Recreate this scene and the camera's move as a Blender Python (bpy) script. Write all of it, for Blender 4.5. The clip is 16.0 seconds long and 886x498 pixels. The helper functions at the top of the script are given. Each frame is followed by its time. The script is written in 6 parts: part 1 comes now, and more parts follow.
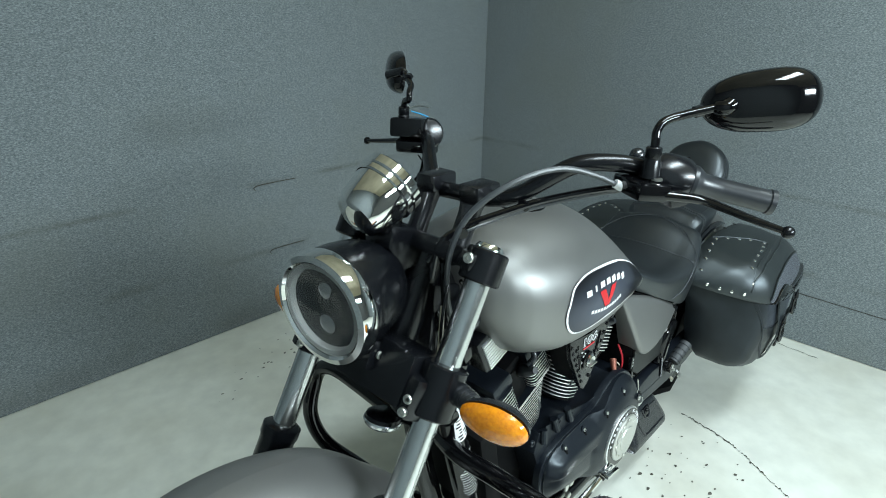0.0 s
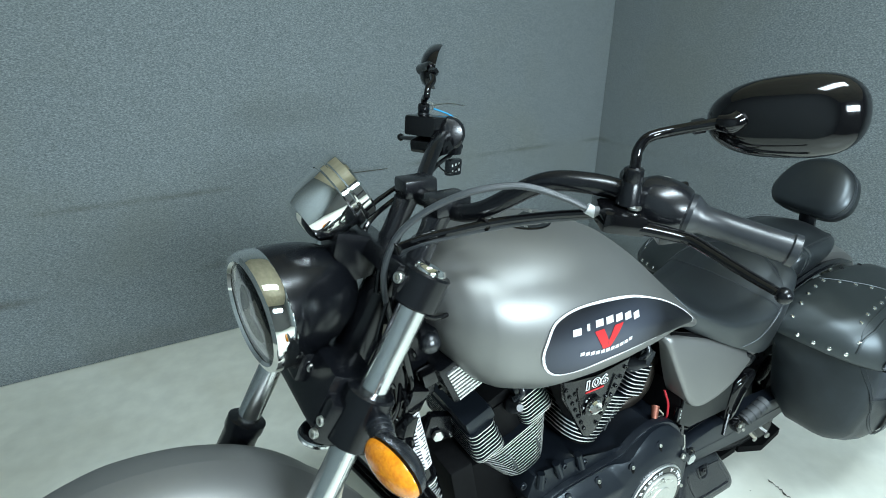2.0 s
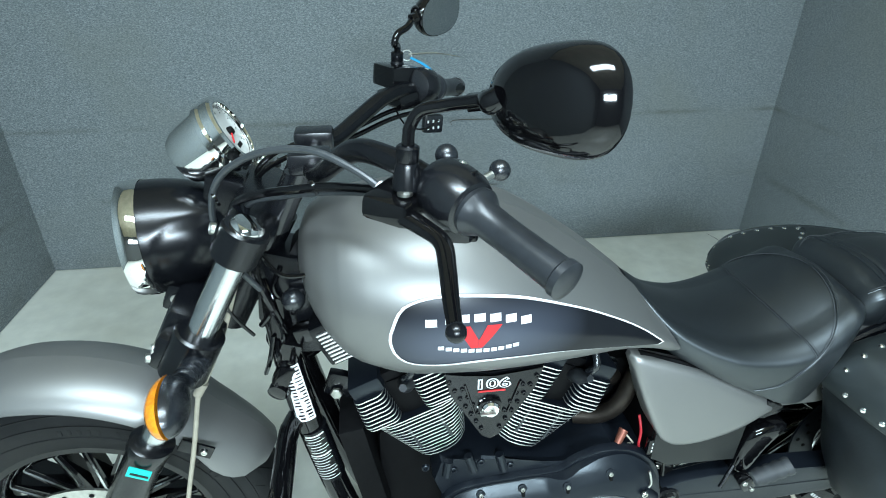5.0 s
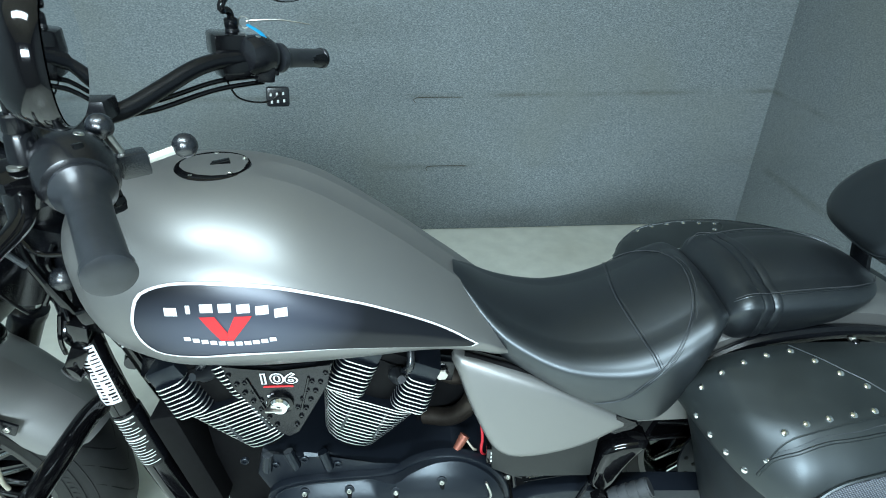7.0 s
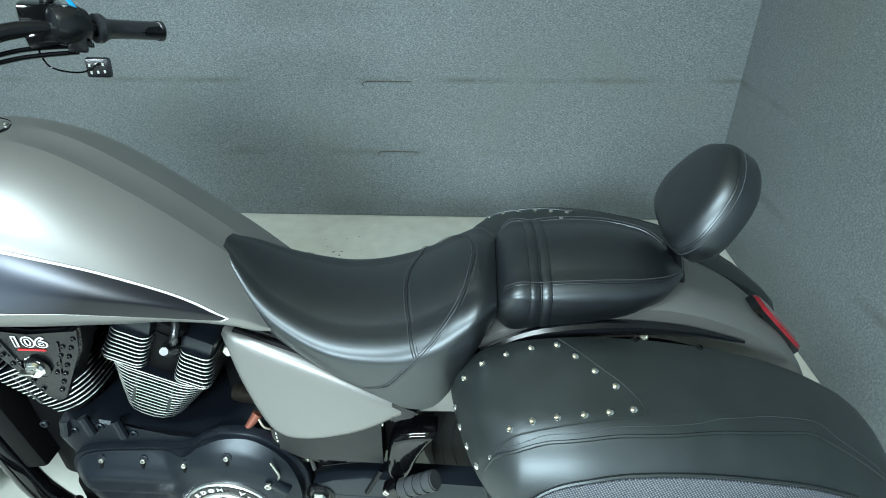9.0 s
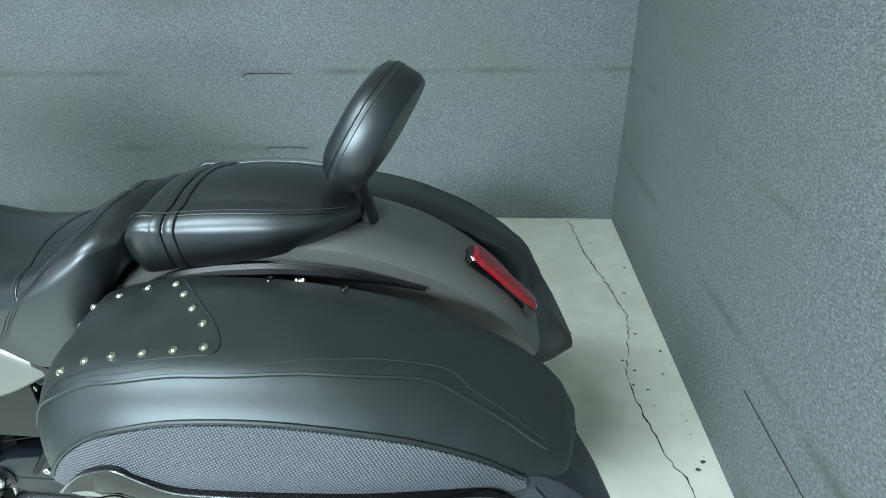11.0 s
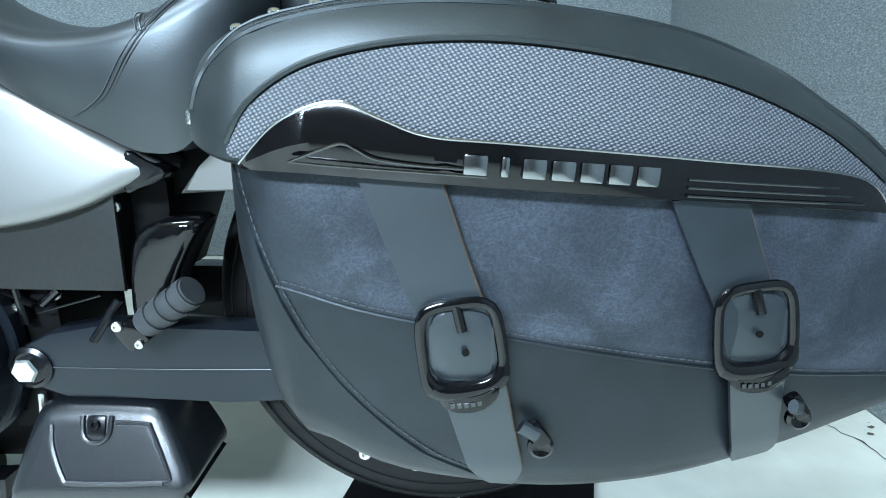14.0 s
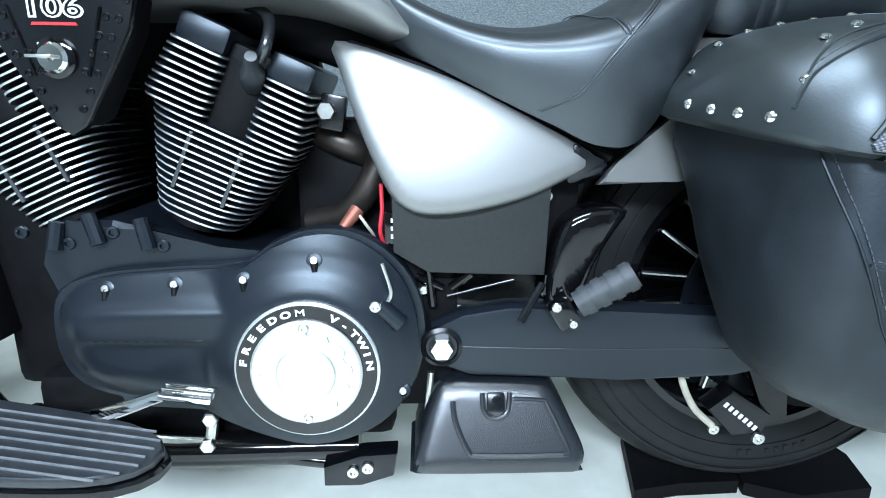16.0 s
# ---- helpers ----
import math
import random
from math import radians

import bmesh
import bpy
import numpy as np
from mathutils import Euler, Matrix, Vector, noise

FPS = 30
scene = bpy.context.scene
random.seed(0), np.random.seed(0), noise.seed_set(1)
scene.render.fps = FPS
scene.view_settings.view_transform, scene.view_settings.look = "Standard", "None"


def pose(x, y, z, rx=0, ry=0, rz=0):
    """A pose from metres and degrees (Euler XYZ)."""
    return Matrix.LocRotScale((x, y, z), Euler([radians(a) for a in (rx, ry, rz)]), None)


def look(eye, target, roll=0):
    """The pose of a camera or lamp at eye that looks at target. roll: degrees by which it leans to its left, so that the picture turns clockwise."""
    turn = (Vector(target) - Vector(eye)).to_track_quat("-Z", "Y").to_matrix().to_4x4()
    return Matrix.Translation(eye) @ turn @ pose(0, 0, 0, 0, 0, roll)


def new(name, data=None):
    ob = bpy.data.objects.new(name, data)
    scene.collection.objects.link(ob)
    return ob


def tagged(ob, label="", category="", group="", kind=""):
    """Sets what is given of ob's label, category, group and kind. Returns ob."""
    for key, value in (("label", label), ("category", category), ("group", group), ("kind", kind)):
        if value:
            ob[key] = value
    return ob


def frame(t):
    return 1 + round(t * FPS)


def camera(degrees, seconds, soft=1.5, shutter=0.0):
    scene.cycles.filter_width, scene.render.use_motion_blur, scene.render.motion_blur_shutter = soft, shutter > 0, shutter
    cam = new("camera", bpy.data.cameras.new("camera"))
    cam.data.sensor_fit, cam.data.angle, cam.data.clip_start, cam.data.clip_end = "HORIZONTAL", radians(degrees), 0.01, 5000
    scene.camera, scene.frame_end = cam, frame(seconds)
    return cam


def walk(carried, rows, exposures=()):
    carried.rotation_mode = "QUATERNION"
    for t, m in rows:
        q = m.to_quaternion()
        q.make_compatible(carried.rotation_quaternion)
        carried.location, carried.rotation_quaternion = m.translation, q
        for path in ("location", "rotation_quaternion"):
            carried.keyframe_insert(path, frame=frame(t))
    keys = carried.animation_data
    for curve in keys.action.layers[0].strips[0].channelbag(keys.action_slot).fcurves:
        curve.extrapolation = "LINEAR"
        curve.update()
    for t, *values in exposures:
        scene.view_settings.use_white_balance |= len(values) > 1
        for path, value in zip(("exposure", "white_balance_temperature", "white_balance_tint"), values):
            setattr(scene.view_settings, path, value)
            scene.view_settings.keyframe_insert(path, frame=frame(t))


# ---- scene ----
cam = camera(76.2, 16.0, 1.0)
PATH = [
    (0, (-0.343, -0.654, 1.379), (1.003, 0.614, 0.618), 0.9),
    (0.5, (-0.23, -0.672, 1.377), (1.063, 0.654, 0.623), 0.4),
    (1, (-0.153, -0.663, 1.369), (1.027, 0.761, 0.606), 0.6),
    (1.5, (-0.108, -0.704, 1.382), (0.957, 0.804, 0.612), 0.8),
    (2, (-0.043, -0.765, 1.38), (0.894, 0.816, 0.589), 0.7),
    (2.5, (0.055, -0.79, 1.389), (0.874, 0.832, 0.554), 0.6),
    (3, (0.168, -0.802, 1.39), (0.872, 0.857, 0.522), 0.6),
    (3.5, (0.268, -0.804, 1.388), (0.835, 0.896, 0.499), 0.2),
    (3.7, (0.303, -0.8, 1.392), (0.809, 0.909, 0.485), 0.4),
    (5.8, (0.598, -0.89, 1.384), (0.77, 0.842, 0.398), 0.1),
    (6, (0.642, -0.877, 1.385), (0.801, 0.85, 0.389), 0.1),
    (6.5, (0.769, -0.851, 1.37), (0.877, 0.874, 0.363), -0.3),
    (7, (0.889, -0.819, 1.353), (0.951, 0.9, 0.331), -0.3),
    (7.5, (0.993, -0.783, 1.338), (0.983, 0.932, 0.308), -0.5),
    (8, (1.092, -0.787, 1.332), (1.027, 0.921, 0.294), -0.4),
    (8.5, (1.205, -0.815, 1.329), (1.12, 0.89, 0.288), -0.4),
    (9, (1.35, -0.802, 1.313), (1.242, 0.902, 0.271), -0.8),
    (9.5, (1.524, -0.765, 1.299), (1.405, 0.936, 0.253), -0.9),
    (10, (1.677, -0.74, 1.286), (1.545, 0.957, 0.236), -1.1),
    (10.2, (1.734, -0.736, 1.27), (1.598, 0.961, 0.221), -1.2),
    (12.3, (1.94, -0.746, 0.758), (1.796, 1.154, 0.15), -1.7),
    (12.5, (1.895, -0.75, 0.71), (1.775, 1.164, 0.143), -1.6),
    (13, (1.791, -0.755, 0.655), (1.719, 1.175, 0.134), -1.1),
    (13.5, (1.688, -0.76, 0.653), (1.641, 1.174, 0.144), -0.9),
    (14, (1.574, -0.753, 0.642), (1.549, 1.184, 0.143), -0.7),
    (14.5, (1.439, -0.759, 0.645), (1.447, 1.179, 0.149), -0.3),
    (15, (1.298, -0.768, 0.64), (1.348, 1.17, 0.148), 0.1),
    (15.5, (1.174, -0.783, 0.642), (1.225, 1.153, 0.141), 0.2),
    (16, (1.038, -0.802, 0.641), (1.111, 1.133, 0.142), 0.6),
]
EXPOSURES = [(0.0, -0.48, 6500, 9), (1.5, -0.28, 6350, 9), (3.5, -0.15, 6150, 8), (7.0, -0.03, 6100, 8), (9.5, 0.08, 6350, 6), (12.5, 0.18, 6350, 9), (14.5, 0.39, 5650, 12), (16.0, 0.38, 5800, 16)]
walk(cam, [(t, look(eye, target, roll)) for t, eye, target, roll in PATH], EXPOSURES)

from mathutils.geometry import delaunay_2d_cdt

# ---- light ----
world = bpy.data.worlds.new("world")
scene.world = world
world.use_nodes = True
world.node_tree.nodes["Background"].inputs[0].default_value = (0.75, 0.85, 0.9, 1)
world.node_tree.nodes["Background"].inputs[1].default_value = 0.03


def ceiling_lamp(x, y, z, sx, sy, watts, aim=(0, 0, -1), spread=180):
    data = bpy.data.lights.new("ceiling_lamp", "AREA")
    data.shape, data.size, data.size_y = "RECTANGLE", sx, sy
    data.energy, data.color, data.spread = watts, (0.84, 1.0, 1.07), radians(spread)
    ob = new("ceiling_lamp", data)
    ob.matrix_world = look((x, y, z), (x + aim[0], y + aim[1], z + aim[2]))
    return ob


ROOM_W, ROOM_E, ROOM_N, ROOM_S, ROOM_H = -1.02, 2.454, 1.649, -3.4, 2.9
ceiling_lamp(0.60, -2.9, 2.05, 1.5, 0.32, 112, (0.04, 0.80, -0.5), 150)
ceiling_lamp(0.45, -0.95, ROOM_H - 0.05, 1.5, 0.36, 84)


# ---- materials ----
def material(name, color, rough=0.5, metal=0.0, vary=0.0, scale=40.0, bump=0.0, bump_scale=300.0, coat=0.0,
             second=None, second_scale=4.0, second_amount=0.4, rough_vary=0.0, spec=0.5):
    m = bpy.data.materials.new(name)
    m.use_nodes = True
    nt = m.node_tree
    n, l = nt.nodes, nt.links
    b = n["Principled BSDF"]
    b.inputs["Base Color"].default_value = (*color, 1)
    b.inputs["Roughness"].default_value = rough
    b.inputs["Metallic"].default_value = metal
    b.inputs["Specular IOR Level"].default_value = spec
    b.inputs["Coat Weight"].default_value = coat
    b.inputs["Coat Roughness"].default_value = 0.08
    geo = n.new("ShaderNodeTexCoord")
    col = None
    if vary > 0 or second:
        tx = n.new("ShaderNodeTexNoise")
        tx.inputs["Scale"].default_value, tx.inputs["Detail"].default_value = scale, 5
        l.new(geo.outputs["Object"], tx.inputs["Vector"])
        ramp = n.new("ShaderNodeValToRGB")
        ramp.color_ramp.elements[0].position, ramp.color_ramp.elements[1].position = 0.3, 0.7
        ramp.color_ramp.elements[0].color = (*[max(0, c * (1 - vary)) for c in color], 1)
        ramp.color_ramp.elements[1].color = (*[min(1, c * (1 + vary)) for c in color], 1)
        l.new(tx.outputs["Fac"], ramp.inputs["Fac"])
        col = ramp.outputs["Color"]
        if second:
            t2 = n.new("ShaderNodeTexNoise")
            t2.inputs["Scale"].default_value, t2.inputs["Detail"].default_value = second_scale, 6
            l.new(geo.outputs["Object"], t2.inputs["Vector"])
            r2 = n.new("ShaderNodeMapRange")
            r2.inputs["From Min"].default_value, r2.inputs["From Max"].default_value = 0.45, 0.75
            r2.inputs["To Max"].default_value = second_amount
            l.new(t2.outputs["Fac"], r2.inputs["Value"])
            mix = n.new("ShaderNodeMix")
            mix.data_type = "RGBA"
            l.new(r2.outputs["Result"], mix.inputs["Factor"])
            l.new(col, mix.inputs["A"])
            mix.inputs["B"].default_value = (*second, 1)
            col = mix.outputs["Result"]
        l.new(col, b.inputs["Base Color"])
    if rough_vary > 0:
        t3 = n.new("ShaderNodeTexNoise")
        t3.inputs["Scale"].default_value, t3.inputs["Detail"].default_value = 9, 4
        l.new(geo.outputs["Object"], t3.inputs["Vector"])
        r3 = n.new("ShaderNodeMapRange")
        r3.inputs["To Min"].default_value, r3.inputs["To Max"].default_value = rough - rough_vary, rough + rough_vary
        l.new(t3.outputs["Fac"], r3.inputs["Value"])
        l.new(r3.outputs["Result"], b.inputs["Roughness"])
    if bump > 0:
        t4 = n.new("ShaderNodeTexNoise")
        t4.inputs["Scale"].default_value, t4.inputs["Detail"].default_value = bump_scale, 3
        l.new(geo.outputs["Object"], t4.inputs["Vector"])
        bp = n.new("ShaderNodeBump")
        bp.inputs["Strength"].default_value, bp.inputs["Distance"].default_value = bump, 0.001
        l.new(t4.outputs["Fac"], bp.inputs["Height"])
        l.new(bp.outputs["Normal"], b.inputs["Normal"])
    return m


def carpet_material():
    m = material("carpet", (0.115, 0.135, 0.14), 0.95)
    nt = m.node_tree
    n, l, b = nt.nodes, nt.links, nt.nodes["Principled BSDF"]
    geo = n.new("ShaderNodeNewGeometry")
    fine = n.new("ShaderNodeTexNoise")
    fine.inputs["Scale"].default_value, fine.inputs["Detail"].default_value, fine.inputs["Roughness"].default_value = 300, 5, 0.75
    streak = n.new("ShaderNodeMapping")
    streak.inputs["Scale"].default_value = (0.42, 0.42, 1.0)
    l.new(geo.outputs["Position"], streak.inputs["Vector"])
    l.new(streak.outputs["Vector"], fine.inputs["Vector"])
    ramp = n.new("ShaderNodeValToRGB")
    e = ramp.color_ramp.elements
    e[0].position, e[0].color = 0.30, (0.068, 0.081, 0.087, 1)
    e[1].position, e[1].color = 0.72, (0.345, 0.378, 0.380, 1)
    mid = e.new(0.5)
    mid.color = (0.165, 0.190, 0.197, 1)
    l.new(fine.outputs["Fac"], ramp.inputs["Fac"])
    big = n.new("ShaderNodeTexNoise")
    big.inputs["Scale"].default_value, big.inputs["Detail"].default_value = 2.2, 5
    l.new(geo.outputs["Position"], big.inputs["Vector"])
    rng = n.new("ShaderNodeMapRange")
    rng.inputs["From Min"].default_value, rng.inputs["From Max"].default_value = 0.48, 0.8
    rng.inputs["To Max"].default_value = 0.5
    l.new(big.outputs["Fac"], rng.inputs["Value"])
    mix = n.new("ShaderNodeMix")
    mix.data_type = "RGBA"
    l.new(rng.outputs["Result"], mix.inputs["Factor"])
    l.new(ramp.outputs["Color"], mix.inputs["A"])
    mix.inputs["B"].default_value = (0.165, 0.178, 0.155, 1)
    # rubbed, dirty bands at handlebar and footrest height, and a patchy darker one along the floor
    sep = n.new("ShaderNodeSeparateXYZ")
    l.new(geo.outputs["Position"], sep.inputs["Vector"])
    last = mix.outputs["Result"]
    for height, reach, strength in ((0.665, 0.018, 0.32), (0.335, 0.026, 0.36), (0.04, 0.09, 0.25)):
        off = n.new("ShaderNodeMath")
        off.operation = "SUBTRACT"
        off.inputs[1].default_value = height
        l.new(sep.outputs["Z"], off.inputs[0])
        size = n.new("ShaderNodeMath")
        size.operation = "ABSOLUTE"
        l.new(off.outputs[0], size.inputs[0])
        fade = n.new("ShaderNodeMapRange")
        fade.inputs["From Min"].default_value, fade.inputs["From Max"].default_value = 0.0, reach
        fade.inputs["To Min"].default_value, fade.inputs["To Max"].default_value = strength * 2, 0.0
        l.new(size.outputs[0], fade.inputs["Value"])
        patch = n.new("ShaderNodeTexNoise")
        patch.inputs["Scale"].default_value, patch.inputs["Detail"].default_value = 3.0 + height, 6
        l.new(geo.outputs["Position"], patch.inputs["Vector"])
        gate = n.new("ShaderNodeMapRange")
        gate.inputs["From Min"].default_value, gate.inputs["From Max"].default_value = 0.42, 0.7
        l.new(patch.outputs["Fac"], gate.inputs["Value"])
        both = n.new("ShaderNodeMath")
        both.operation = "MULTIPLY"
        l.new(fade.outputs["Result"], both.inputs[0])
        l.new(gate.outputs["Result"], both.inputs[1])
        band_mix = n.new("ShaderNodeMix")
        band_mix.data_type = "RGBA"
        l.new(both.outputs[0], band_mix.inputs["Factor"])
        l.new(last, band_mix.inputs["A"])
        band_mix.inputs["B"].default_value = (0.075, 0.075, 0.062, 1)
        last = band_mix.outputs["Result"]
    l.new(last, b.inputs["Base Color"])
    bp = n.new("ShaderNodeBump")
    bp.inputs["Strength"].default_value, bp.inputs["Distance"].default_value = 0.7, 0.002
    l.new(fine.outputs["Fac"], bp.inputs["Height"])
    l.new(bp.outputs["Normal"], b.inputs["Normal"])
    return m


def perforated_material():
    m = material("perforated_vinyl", (0.05, 0.054, 0.062), 0.52, spec=0.7)
    nt = m.node_tree
    n, l, b = nt.nodes, nt.links, nt.nodes["Principled BSDF"]
    geo = n.new("ShaderNodeTexCoord")
    mp = n.new("ShaderNodeMapping")
    mp.inputs["Rotation"].default_value = (0, radians(28), 0)
    mp.inputs["Scale"].default_value = (300, 0.001, 400)
    vor = n.new("ShaderNodeTexVoronoi")
    vor.inputs["Scale"].default_value = 1
    vor.inputs["Randomness"].default_value = 0.12
    l.new(geo.outputs["Object"], mp.inputs["Vector"])
    l.new(mp.outputs["Vector"], vor.inputs["Vector"])
    ramp = n.new("ShaderNodeValToRGB")
    ramp.color_ramp.elements[0].position, ramp.color_ramp.elements[0].color = 0.12, (0.150, 0.165, 0.195, 1)
    ramp.color_ramp.elements[1].position, ramp.color_ramp.elements[1].color = 0.5, (0.032, 0.036, 0.043, 1)
    l.new(vor.outputs["Distance"], ramp.inputs["Fac"])
    l.new(ramp.outputs["Color"], b.inputs["Base Color"])
    bp = n.new("ShaderNodeBump")
    bp.invert = True
    bp.inputs["Strength"].default_value, bp.inputs["Distance"].default_value = 0.8, 0.002
    l.new(vor.outputs["Distance"], bp.inputs["Height"])
    l.new(bp.outputs["Normal"], b.inputs["Normal"])
    return m


CARPET = carpet_material()
PERFORATED = perforated_material()
FLOOR = material("painted_concrete", (0.74, 0.75, 0.67), 0.34, vary=0.07, scale=14, bump=0.2, bump_scale=40, second=(0.46, 0.44, 0.34),
                 second_scale=2.3, second_amount=0.45, rough_vary=0.10)
CEILING = material("ceiling_board", (0.64, 0.56, 0.40), 0.9, vary=0.12, scale=3)
GREY_WALL = material("grey_wall_paint", (0.14, 0.145, 0.145), 0.9, vary=0.05)
PAINT = material("satin_grey_paint", (0.225, 0.225, 0.217), 0.43, metal=0.72, vary=0.04, scale=900, rough_vary=0.03)
SLATE = material("slate_decal", (0.012, 0.014, 0.018), 0.33, metal=0.3, vary=0.05, scale=300)
SMOKED = material("smoked_chrome", (0.10, 0.104, 0.11), 0.07, metal=1.0, rough_vary=0.02)
DULL_CHROME = material("dull_dark_chrome", (0.30, 0.31, 0.32), 0.16, metal=1.0, rough_vary=0.05)
RIB = material("worn_rib_rubber", (0.11, 0.115, 0.12), 0.5, vary=0.3, scale=60)
COVER = material("battery_cover_plastic", (0.010, 0.0115, 0.0112), 0.50, vary=0.2, scale=200, bump=0.2, bump_scale=500, spec=0.4)
CONTROL = material("control_black", (0.006, 0.0065, 0.008), 0.24, vary=0.2, scale=300, bump=0.05, bump_scale=700, rough_vary=0.05, spec=0.6)
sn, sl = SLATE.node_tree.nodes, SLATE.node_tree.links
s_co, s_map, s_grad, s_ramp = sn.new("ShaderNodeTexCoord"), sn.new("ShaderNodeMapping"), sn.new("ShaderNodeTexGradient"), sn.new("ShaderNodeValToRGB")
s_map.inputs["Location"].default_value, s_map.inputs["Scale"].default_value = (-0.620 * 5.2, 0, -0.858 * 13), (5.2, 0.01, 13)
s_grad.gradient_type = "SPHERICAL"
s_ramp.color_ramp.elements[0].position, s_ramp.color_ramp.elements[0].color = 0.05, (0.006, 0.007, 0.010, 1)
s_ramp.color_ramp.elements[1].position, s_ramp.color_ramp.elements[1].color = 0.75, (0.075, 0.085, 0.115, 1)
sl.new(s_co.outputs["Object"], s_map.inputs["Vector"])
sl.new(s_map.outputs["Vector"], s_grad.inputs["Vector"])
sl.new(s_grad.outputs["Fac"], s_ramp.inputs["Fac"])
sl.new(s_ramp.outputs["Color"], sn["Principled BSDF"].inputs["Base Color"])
WHITE = material("white_decal", (0.78, 0.78, 0.78), 0.45)
RED = material("red_decal", (0.62, 0.02, 0.025), 0.45)
CHROME = material("chrome", (0.86, 0.86, 0.84), 0.04, metal=1.0, rough_vary=0.02)
POLISHED = material("polished_fork_tube", (0.66, 0.68, 0.68), 0.20, metal=1.0, vary=0.05, scale=60, rough_vary=0.05)
STEEL = material("zinc_bolt", (0.62, 0.62, 0.58), 0.30, metal=1.0, vary=0.12, scale=120)
ALU = material("cast_aluminium", (0.62, 0.62, 0.58), 0.48, metal=0.85, vary=0.05, scale=260, bump=0.08, bump_scale=700)
FIN_EDGE = material("machined_fin_edge", (0.92, 0.92, 0.91), 0.42, metal=1.0, vary=0.05, scale=80)
SATIN = material("satin_black", (0.003, 0.0034, 0.0045), 0.25, vary=0.2, scale=400, bump=0.04, bump_scale=900, rough_vary=0.06, spec=0.42)
ENGINE = material("black_powder_coat", (0.006, 0.0078, 0.0115), 0.35, vary=0.2, scale=500, bump=0.12, bump_scale=900, rough_vary=0.06, spec=0.42)
GLOSS = material("gloss_black", (0.0025, 0.0025, 0.003), 0.08, coat=0.15, rough_vary=0.03, spec=0.42)
MATTE = material("matte_black", (0.003, 0.003, 0.0034), 0.6, vary=0.3, scale=90, spec=0.12)
PLASTIC = material("textured_black_plastic", (0.008, 0.0095, 0.012), 0.27, vary=0.2, scale=500, bump=0.35, bump_scale=520, spec=0.9)
PEG_RUBBER = material("peg_rubber", (0.030, 0.033, 0.036), 0.55, vary=0.2, scale=60, bump=0.1, bump_scale=400)
RUBBER = material("tyre_rubber", (0.0075, 0.008, 0.0085), 0.55, vary=0.25, scale=30, bump=0.15, bump_scale=400, second=(0.02, 0.02, 0.019), second_scale=7,
                  second_amount=0.35, spec=0.25)
GRIP = material("grip_rubber", (0.017, 0.019, 0.022), 0.33, vary=0.2, scale=90, bump=0.05, bump_scale=300, rough_vary=0.05, spec=0.6)
LEATHER = material("black_leather", (0.0030, 0.0039, 0.0052), 0.42, vary=0.25, scale=70, bump=0.14, bump_scale=520, rough_vary=0.06, spec=1.0)
BAG = material("saddlebag_leather", (0.0068, 0.0088, 0.0110), 0.43, vary=0.3, scale=22, bump=0.22, bump_scale=240, second=(0.030, 0.037, 0.046),
               second_scale=16, second_amount=0.22, rough_vary=0.12, spec=0.42)
STRAP = material("strap_leather", (0.014, 0.0175, 0.0215), 0.37, vary=0.2, scale=25, bump=0.08, bump_scale=350, spec=0.95)
LID = material("lid_leather", (0.0095, 0.0118, 0.0116), 0.44, vary=0.2, scale=18, bump=0.12, bump_scale=460, rough_vary=0.06, spec=0.9)
EDGE = material("raw_leather_edge", (0.075, 0.05, 0.03), 0.8, vary=0.3, scale=120)
THREAD = material("grey_thread", (0.045, 0.05, 0.057), 0.8, vary=0.5, scale=420)
DARK_THREAD = material("dark_thread", (0.035, 0.038, 0.042), 0.7, vary=0.2, scale=200)
RUST = material("rusty_wire", (0.055, 0.048, 0.032), 0.6, metal=0.3, vary=0.4, scale=80)
AMBER = material("amber_lens", (1.0, 0.30, 0.01), 0.12, vary=0.25, scale=160, bump=0.8, bump_scale=260, coat=0.6)
AMBER.node_tree.nodes["Principled BSDF"].inputs["Transmission Weight"].default_value = 0.25
REDLENS = material("red_lens", (0.22, 0.004, 0.010), 0.10, vary=0.3, scale=140, coat=0.6)
HOSE = material("cream_hose", (0.36, 0.33, 0.26), 0.5, vary=0.15, scale=60)
CABLE = material("grey_cable", (0.035, 0.039, 0.042), 0.34, vary=0.15, scale=80)
BLUE = material("blue_tag", (0.01, 0.22, 0.42), 0.4, vary=0.15)
TEAL = material("teal_sticker", (0.02, 0.48, 0.42), 0.5, vary=0.1)
COPPER = material("oxidised_copper_red", (0.25, 0.09, 0.06), 0.5, metal=0.6, vary=0.3)
WIRE = material("red_wire", (0.45, 0.02, 0.03), 0.4)
EXHAUST = material("blackened_exhaust", (0.05, 0.042, 0.035), 0.45, metal=0.8, vary=0.4, scale=30)
FACE = material("gauge_face", (0.62, 0.63, 0.60), 0.5)
PROJECTOR = material("projector_glass", (0.42, 0.44, 0.45), 0.10, metal=0.55, coat=0.8)
LED = material("lamp_interior", (0.075, 0.08, 0.088), 0.22, metal=0.7)
MIRROR = material("mirror_glass", (0.85, 0.87, 0.88), 0.015, metal=1.0)
CRACK = material("crack_dirt", (0.05, 0.045, 0.035), 0.9, vary=0.4)
CHIP = material("chipped_paint_dirt", (0.09, 0.085, 0.07), 0.9, vary=0.5, scale=60)


